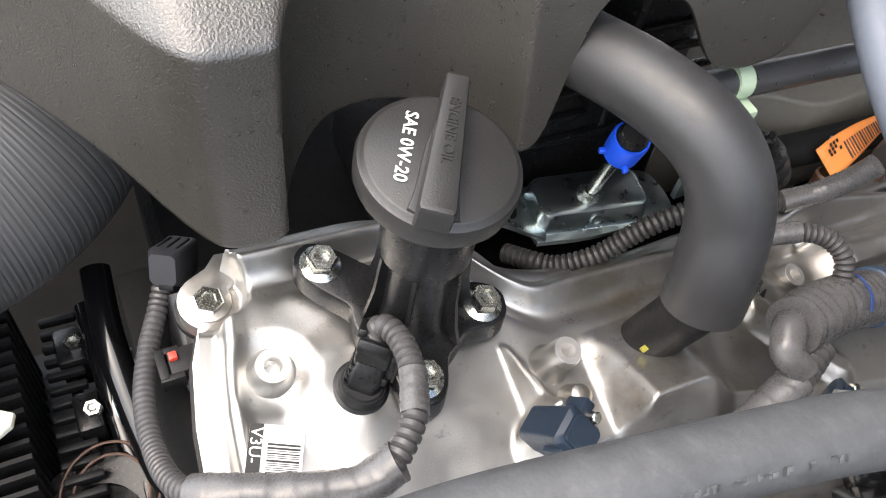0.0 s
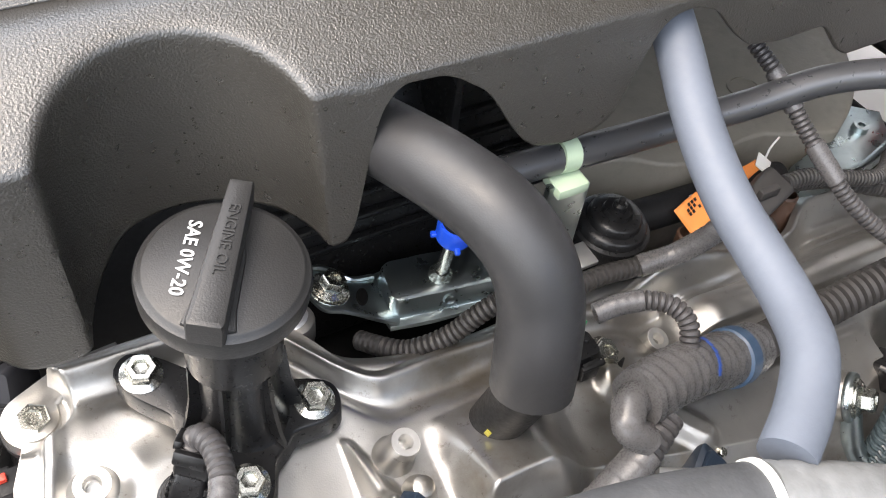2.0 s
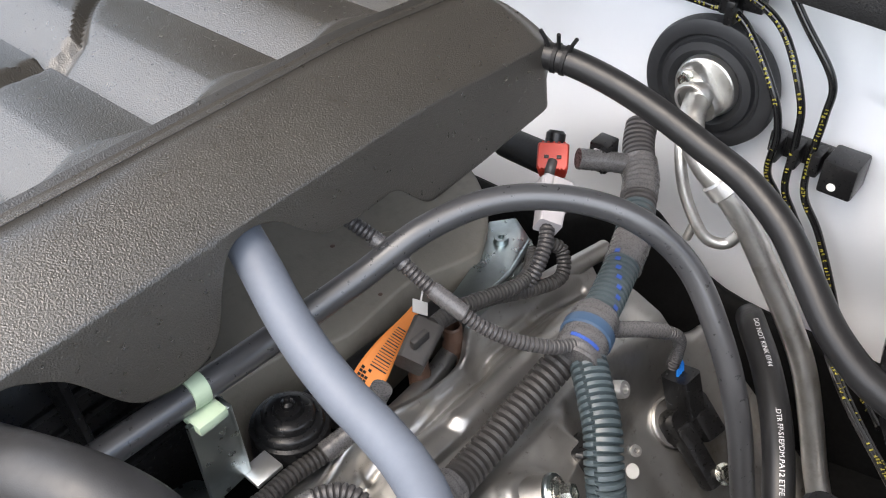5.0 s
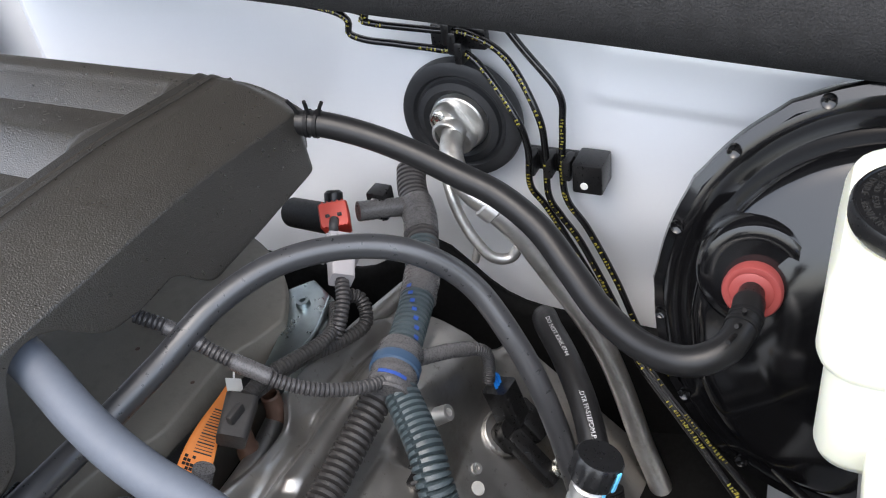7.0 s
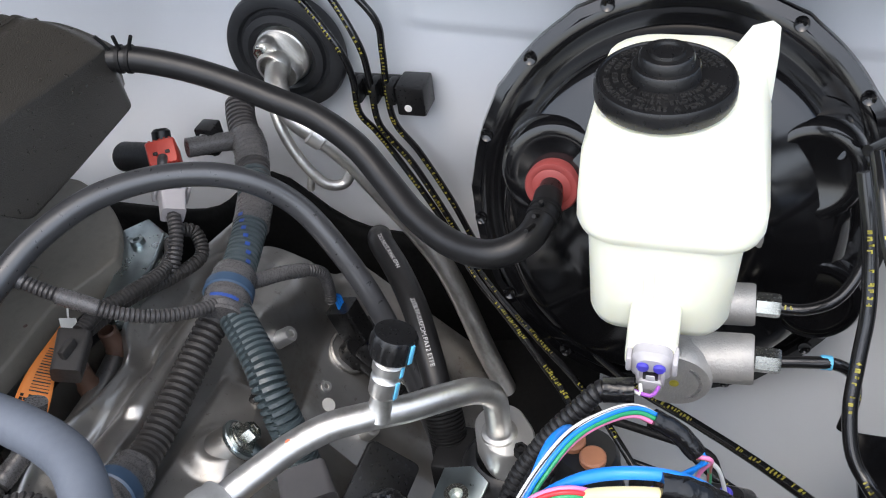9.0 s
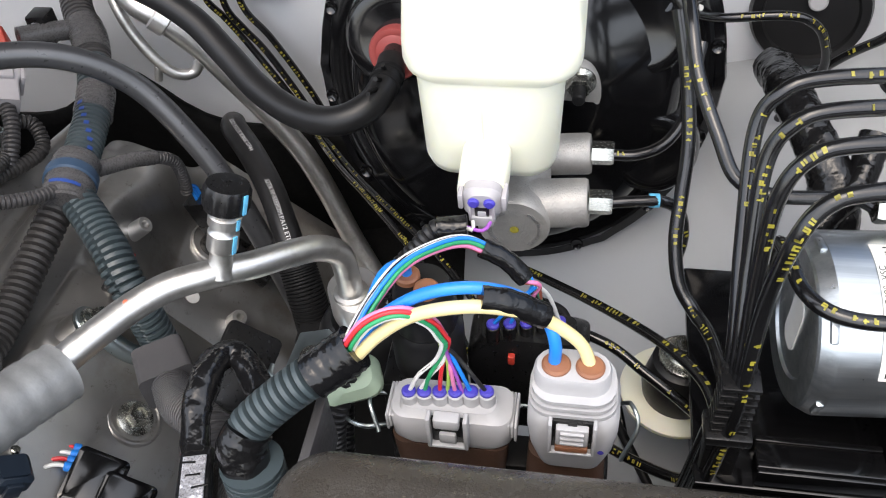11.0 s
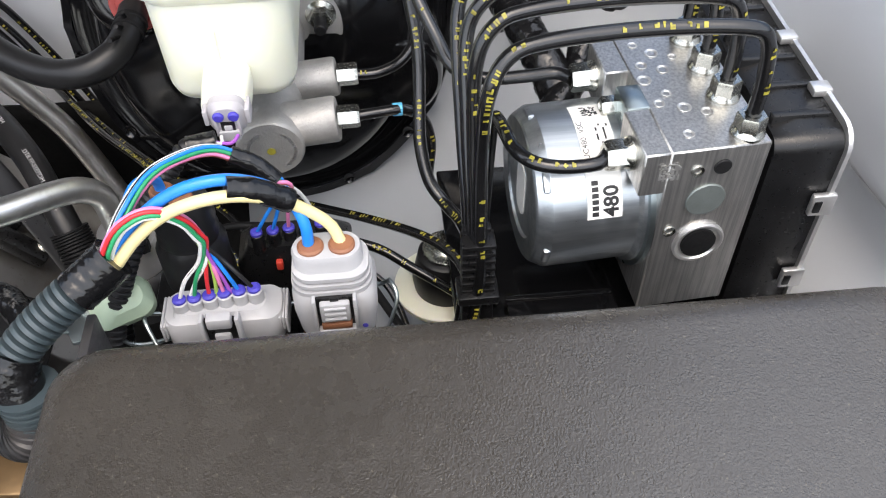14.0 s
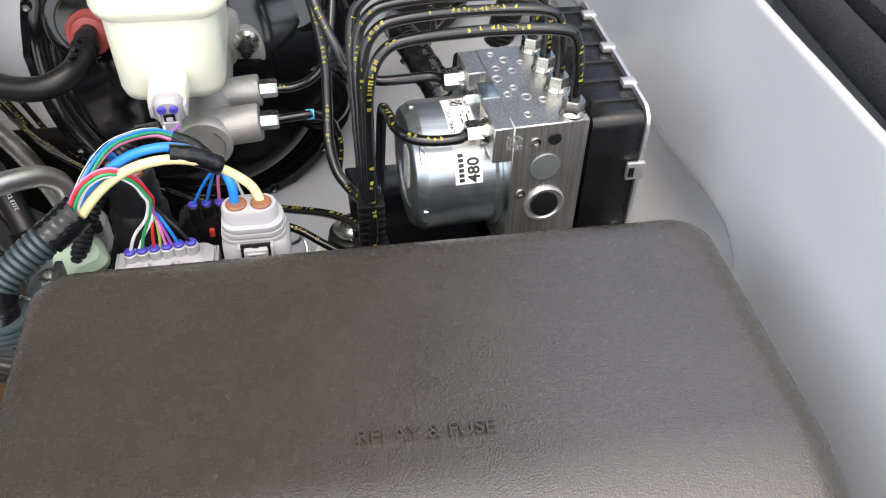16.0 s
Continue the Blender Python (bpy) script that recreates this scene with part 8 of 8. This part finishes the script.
part("cast_ring", lathe([(0.0105, 0.0), (0.0105, 0.0012), (0.0090, 0.0012), (0.0090, 0.0)], Matrix.Translation((0.478, 0.275, 1.1319)), 32), MANIFOLD, manifold)
rail = thing("fuel_rail", (0.45, 0.20, 1.10), "dark fuel rail with injectors along the manifold", "fuel rail")
part("rail", tube([(0.340, 0.228, 1.118), (0.386, 0.224, 1.118), (0.43, 0.222, 1.118), (0.462, 0.219, 1.116)], 0.0092, 0.006, 18), BLACKMATT, rail)
tagged(part("moulded_mark", wrapped(dashes(RNG, 0.020, 0.006, 5, 0.2), [(0.386, 0.224, 1.118), (0.43, 0.222, 1.118)], 0.0093, 0.016, (-0.3, -0.5, 0.8)), GREYINK, rail), kind="stuff")
for x in (0.385, 0.425, 0.455):
    inj = part("injector", lathe([(0.007, 0), (0.007, 0.012), (0.0058, 0.014), (0.0058, 0.026), (0.0045, 0.027)], aim((x, 0.203, 1.093), (0, 0.05, 1)), 20), BROWNSOCKET, rail)
ip = thing("injector_connector", (0.418, 0.2, 1.12), "grey injector plug beside the orange tag", "connector")
part("housing", loft([(-0.012, 0, 0, 0.016, 0.014, 0.003), (0.014, 0, 0, 0.018, 0.016, 0.003)], aim((0.4180, 0.1965, 1.1380), (0.75, 0.25, 0.15), 20)), CONDUITDARK, ip)
part("latch", box((0.012, 0.004, 0.006), (0.417, 0.1935, 1.1470), 0.001), CONDUITDARK, ip)
for pts in ([(0.432, 0.197, 1.1440), (0.450, 0.197, 1.142), (0.475, 0.193, 1.135), (0.500, 0.190, 1.128), (0.520, 0.196, 1.123), (0.536, 0.206, 1.121)], [(0.430, 0.203, 1.137), (0.455, 0.201, 1.132), (0.480, 0.198, 1.126), (0.510, 0.187, 1.118), (0.530, 0.180, 1.118), (0.541, 0.188, 1.128), (0.533, 0.198, 1.135)]):
    part("conduit", ribbed(pts, 0.0046, 0.0028, 0.14, 14), CONDUITDARK, ip)


def tag_face(u, v):
    a, b = Vector((0.4455, 0.2235, 1.1290)), Vector((0.3840, 0.2080, 1.1220))
    p = a.lerp(b, u)
    half = 0.0030 + 0.0062 * step(0.0, 0.9, u)
    side = Vector((0.35, -0.75, -0.55)).normalized()
    return p + side * half * (2 * v - 1) + Vector((0, 0, 0.004 * math.sin(u * 3.0)))


tag = thing("orange_tag", (0.40, 0.19, 1.14), "orange paper tag with a bar code on a loop", "tag")
thick(part("tag", grid(16, 6, tag_face), ORANGE, tag), 0.0004)
up = Vector((0.2, -0.55, 0.8)).normalized()
for i in range(16):
    u = 0.30 + 0.030 * i
    a, b = tag_face(u, 0.30), tag_face(u, 0.88)
    part("bar", tube([a + up * 0.0007, b + up * 0.0007], 0.0003 + 0.0002 * (i % 3 == 0), 0.02, 4), INK, tag)
for i in range(4):
    for j in range(3):
        if (i * 3 + j * 5) % 4 != 1:
            p = tag_face(0.80 + 0.035 * i, 0.15 + 0.12 * j) + up * 0.0006
            part("code_square", box((0.0018, 0.0018, 0.0002), (0, 0, 0), 0, aim(p, up)), INK, tag)
part("tag_end", box((0.009, 0.010, 0.0008), (0, 0, 0), 0.0002, aim((0.4480, 0.2225, 1.1290), up, 25)), PAPER, tag, "white end flap")
part("loop", tube([(0.450, 0.224, 1.129), (0.458, 0.229, 1.132), (0.466, 0.232, 1.134)], 0.0006, 0.002, 6), PAPER, tag)
gb = thing("rail_bracket", (0.49, 0.205, 1.12), "bluish zinc plated bracket at the manifold's rear", "bracket")
part("channel", prism([(0.466, 0.2070), (0.476, 0.2015), (0.511, 0.2020), (0.542, 0.2100), (0.556, 0.2340), (0.541, 0.2460), (0.521, 0.2400), (0.496, 0.2260), (0.471, 0.2200)], 0.015, Matrix.Translation((0, 0, 1.108)), 0.003), ZINC, gb)
part("rolled_edge", tube([(0.474, 0.2030, 1.1232), (0.495, 0.2028, 1.1234), (0.511, 0.2035, 1.1236), (0.540, 0.2115, 1.1236)], 0.0018, 0.003, 8), ZINC, gb)
part("leg", box((0.020, 0.014, 0.050), (0.540, 0.2300, 1.0850), 0.002), ZINC, gb)
part("weld_nut", lathe([(0.0050, 0), (0.0045, 0.004), (0.0022, 0.004), (0.0022, 0)], Matrix.Translation((0.5290, 0.2260, 1.1228)), 16), ZINC, gb)

rp = thing("rear_red_plug", (0.58, 0.225, 1.14), "red plug with a black cap behind the manifold", "connector")
RM = aim((0.588, 0.229, 1.152), (-0.55, -0.35, 0.75), 0) @ Matrix.Diagonal((1.02, 1.02, 1.05, 1))
part("housing", loft([(-0.014, 0, 0, 0.018, 0.016, 0.002), (0.010, 0, 0, 0.020, 0.018, 0.002), (0.012, 0, 0, 0.018, 0.016, 0.002)], RM), REDPLUG, rp)
for k in (-1, 1):
    part("slot", box((0.003, 0.002, 0.004), (k * 0.004, -0.001, 0.012), 0.0004, RM), BLACK, rp)
for k in range(-2, 3):
    part("ridge", box((0.0016, 0.0022, 0.0150), (k * 0.0034, 0.0090, 0.0020), 0.0004, RM), REDPLUG, rp)
for k in range(-3, 4):
    part("finger_ridge", box((0.0012, 0.0010, 0.0022), (k * 0.0025, -0.0085, 0.0115), 0.0003, RM), REDPLUG, rp)
part("cable", tube([RM @ Vector((0.0, -0.004, 0.011)), RM @ Vector((-0.001, -0.009, 0.014)), RM @ Vector((-0.002, -0.016, 0.008)), RM @ Vector((-0.002, -0.019, -0.004))], 0.0034, 0.002, 12), CONDUIT, rp)
part("valve_body", drum(0.0115, 0.060, aim((0.603, 0.240, 1.138), (0.30, 0.90, -0.25)), 0.003, 28), BLACKMATT, rp)
part("cap", drum(0.0066, 0.015, aim((0.5945, 0.2335, 1.1525), (0.5, 0.2, 0.8)), 0.002), BLACK, rp)
wp = thing("rear_white_plug", (0.545, 0.20, 1.13), "pale grey plug on a ribbed conduit behind the manifold", "connector")
WM = aim((0.556, 0.207, 1.148), (0.75, 0.40, 0.25), 25)
part("housing", loft([(-0.020, 0, 0, 0.015, 0.014, 0.002), (-0.004, 0, 0, 0.016, 0.015, 0.002), (0.000, 0, 0, 0.020, 0.0175, 0.002), (0.013, 0, 0, 0.020, 0.0175, 0.002)], WM), WHITEPLUG, wp)
part("ridge", box((0.010, 0.003, 0.016), (0, 0.0095, 0.004), 0.001, WM), WHITEPLUG, wp)
for k in (-1, 1):
    part("side_rail", box((0.0024, 0.0170, 0.0140), (k * 0.0105, 0.0, 0.004), 0.0006, WM), WHITEPLUG, wp)
part("latch", box((0.0070, 0.0026, 0.0100), (0.0, -0.0098, 0.003), 0.0006, WM), WHITEPLUG, wp)
part("conduit", ribbed([(0.541, 0.199, 1.143), (0.530, 0.193, 1.136), (0.518, 0.190, 1.128), (0.505, 0.190, 1.118)], 0.0048, 0.0028, 0.14, 14), CONDUIT, wp)
part("lead", taped([(0.596, 0.215, 1.155), (0.612, 0.200, 1.150), (0.622, 0.190, 1.146)], 0.0068, 14), TAPE, wp)
bx = thing("rear_black_plug", (0.63, 0.21, 1.13), "small black plug body beside the harness", "connector")
part("housing", box((0.015, 0.014, 0.022), (0.6160, 0.2080, 1.1510), 0.0015), BLACK, bx)
for k in (-1, 1):
    part("guide_rib", box((0.0160, 0.0014, 0.0180), (0.6150, 0.2080 + 0.0045 * k, 1.1500), 0.0004), BLACK, bx)
part("insert", box((0.0020, 0.0050, 0.0040), (0.6080, 0.2080, 1.1565), 0.0005), GREYPLUG, bx)
# housing and block are near-black: their shade is in the colour
engine_rear = thing("bell_housing", (0.58, 0.20, 0.80), "rear of the engine and transmission housing, blackened for shade", "engine part")
part("housing", loft([(0.75, 0.50, 0.22, 0.30, 0.45, 0.05), (0.93, 0.47, 0.26, 0.24, 0.30, 0.05), (1.02, 0.46, 0.29, 0.20, 0.22, 0.05)]), DEPTHSHADE, engine_rear)
valley_floor = thing("engine_block", (0.25, 0.2, 0.80), "cast engine block below the covers, blackened for shade", "engine part")
part("block", box((0.50, 0.27, 0.24), (0.31, 0.285, 0.93), 0.02), DEPTHSHADE, valley_floor)

# ---- front end ----
duct_in = thing("air_intake_hose", (0.0, 0.32, 1.06), "large dark ribbed air intake hose beside the engine cover", "hose")
part("hose", tube([(0.057, 0.490, 1.155), (0.037, 0.422, 1.132), (0.002, 0.360, 1.112), (-0.060, 0.332, 1.106), (-0.130, 0.326, 1.103), (-0.22, 0.330, 1.10)], 0.066, 0.0005, 72, lambda s, t: 0.066 + 0.00016 * math.sin(s * 3400)), surface("intake_rubber", (0.080, 0.079, 0.078), 0.42, grain=(900, 0.15, 0.0002), mottle=(25, 0.12)), duct_in)
front = thing("belt_drive", (0.0, 0.27, 0.95), "black pulley brackets with bright bolts ahead of the engine", "belt drive")
# the guard's near-black colour carries the shade ahead of the engine
part("guard", box((0.020, 0.16, 0.20), (0.047, 0.205, 0.985), 0.004), DEPTHSHADE, front, "matt black belt guard, darkened further for shade")
part("pulley", lathe([(0.045, 0), (0.045, 0.004), (0.041, 0.006), (0.043, 0.009), (0.039, 0.011), (0.041, 0.016), (0.026, 0.017), (0.024, 0.010), (0.0, 0.009)], aim((0.004, 0.215, 0.955), (-0.4, -0.3, 0.9)), 48), BLACK, front)
for r, z in ((0.020, 0.016), (0.026, 0.018)):
    part("spring_coil", tube([aim((0.012, 0.226, 0.972), (-0.3, -0.2, 0.9)) @ Vector((r * math.cos(a * 0.4), r * math.sin(a * 0.4), z)) for a in range(0, 14)], 0.0008, 0.003, 8), BROWNSOCKET, front)
part("tube", tube([(0.028, 0.33, 1.03), (0.026, 0.29, 1.02), (0.030, 0.24, 1.00), (0.04, 0.19, 0.98)], 0.008, 0.006, 18), GLOSSBLACK, front)
part("tube", tube([(0.017, 0.33, 1.00), (0.018, 0.28, 0.99), (0.022, 0.23, 0.975), (0.03, 0.18, 0.96)], 0.006, 0.006, 18), GLOSSBLACK, front)
for bx, by, bz, wide in ((0.0065, 0.311, 0.993, 0.016), (0.0085, 0.268, 0.993, 0.014), (0.0310, 0.252, 1.003, 0.011)):
    bracket = part("bracket", merged(box((wide, 0.024, 0.030), (bx - 0.003, by + 0.003, bz - 0.017), 0.003), box((0.006, 0.060, 0.010), (bx - 0.006, by - 0.010, bz - 0.022), 0.002)), BLACK, front)
    bolt(front, (bx, by, bz - 0.001), (0.0, -0.2, 1), 0.0085, 0.009, 0.0)
part("pleated_edge", merged(*[box((0.020, 0.0042, 0.006), (-0.012, 0.335 - 0.009 * k, 0.985), 0.0012, Matrix.Rotation(radians(-2), 4, "Z")) for k in range(16)]), BLACKMATT, front)
part("idler", lathe([(0.015, 0.0), (0.015, 0.006), (0.012, 0.008), (0.012, 0.040), (0.015, 0.042), (0.015, 0.050), (0.006, 0.052), (0, 0.052)], aim((0.030, 0.300, 0.965), (0.05, -0.6, 0.55)), 32), ZINC, front, "bright turned idler")
part("front_plate", box((0.14, 0.22, 0.02), (-0.02, 0.24, 0.925), 0.004), BLACKMATT, front)
rad = thing("radiator", (-0.05, 0.27, 0.85), "black radiator fins at the front of the bay", "radiator")
for k in range(15):
    part("fin", box((0.05, 0.0025, 0.10), (-0.045, 0.215 + 0.0085 * k, 0.970), 0, None), BLACKMATT, rad)
part("core", box((0.03, 0.20, 0.16), (-0.075, 0.27, 0.94), 0.002), BLACKMATT, rad)
fan = thing("fan_blade", (-0.03, 0.25, 1.0), "cream plastic fan blade at the front", "fan")
part("blade", prism([(-0.060, 0.246), (-0.028, 0.262), (-0.022, 0.258), (-0.024, 0.252), (-0.045, 0.240), (-0.060, 0.226)], 0.004, Matrix.Translation((0, 0, 1.03)), 0.001), TANK, fan)
strap = thing("hose_clamp", (0.275, 0.07, 1.18), "white edged clamp and silver sleeve on the radiator hose", "hose clamp")
part("band", tube([(0.268, 0.0614, 1.1966), (0.2710, 0.0608, 1.1964)], 0.0134, 0.002, 32), PAPER, strap)
part("sleeve", ribbed([(0.271, 0.0606, 1.1964), (0.298, 0.0500, 1.1915), (0.325, 0.0390, 1.184)], 0.0126, 0.0085, 0.02, 28), surface("dusty_grey_sleeve", (0.22, 0.225, 0.225), 0.5, 0.3, grain=(300, 0.4, 0.0006), mottle=(60, 0.2)), strap)
tagged(part("faded_print", wrapped(dashes(RNG, 0.075, 0.0027, 30, 0.2), HOSE_BIG, 0.0125, 0.158, (0.1, -0.75, 0.6)), surface("faded_print", (0.085, 0.09, 0.09), 0.5, mottle=(300, 0.3)), big, "faded printed letters"), kind="stuff")

# ---- raised bonnet over the bay: out of view, set to shade it and darken reflections ----
bonnet = solid("ceiling_bonnet", box((1.05, 1.42, 0.03), (0, 0, 0), 0.004, Matrix.Translation((0.583, 0.35, 1.858)) @ Matrix.Rotation(radians(67), 4, "Y")), INSULATION, "unseen raised bonnet with black lining above the bay", "bonnet", kind="structure")
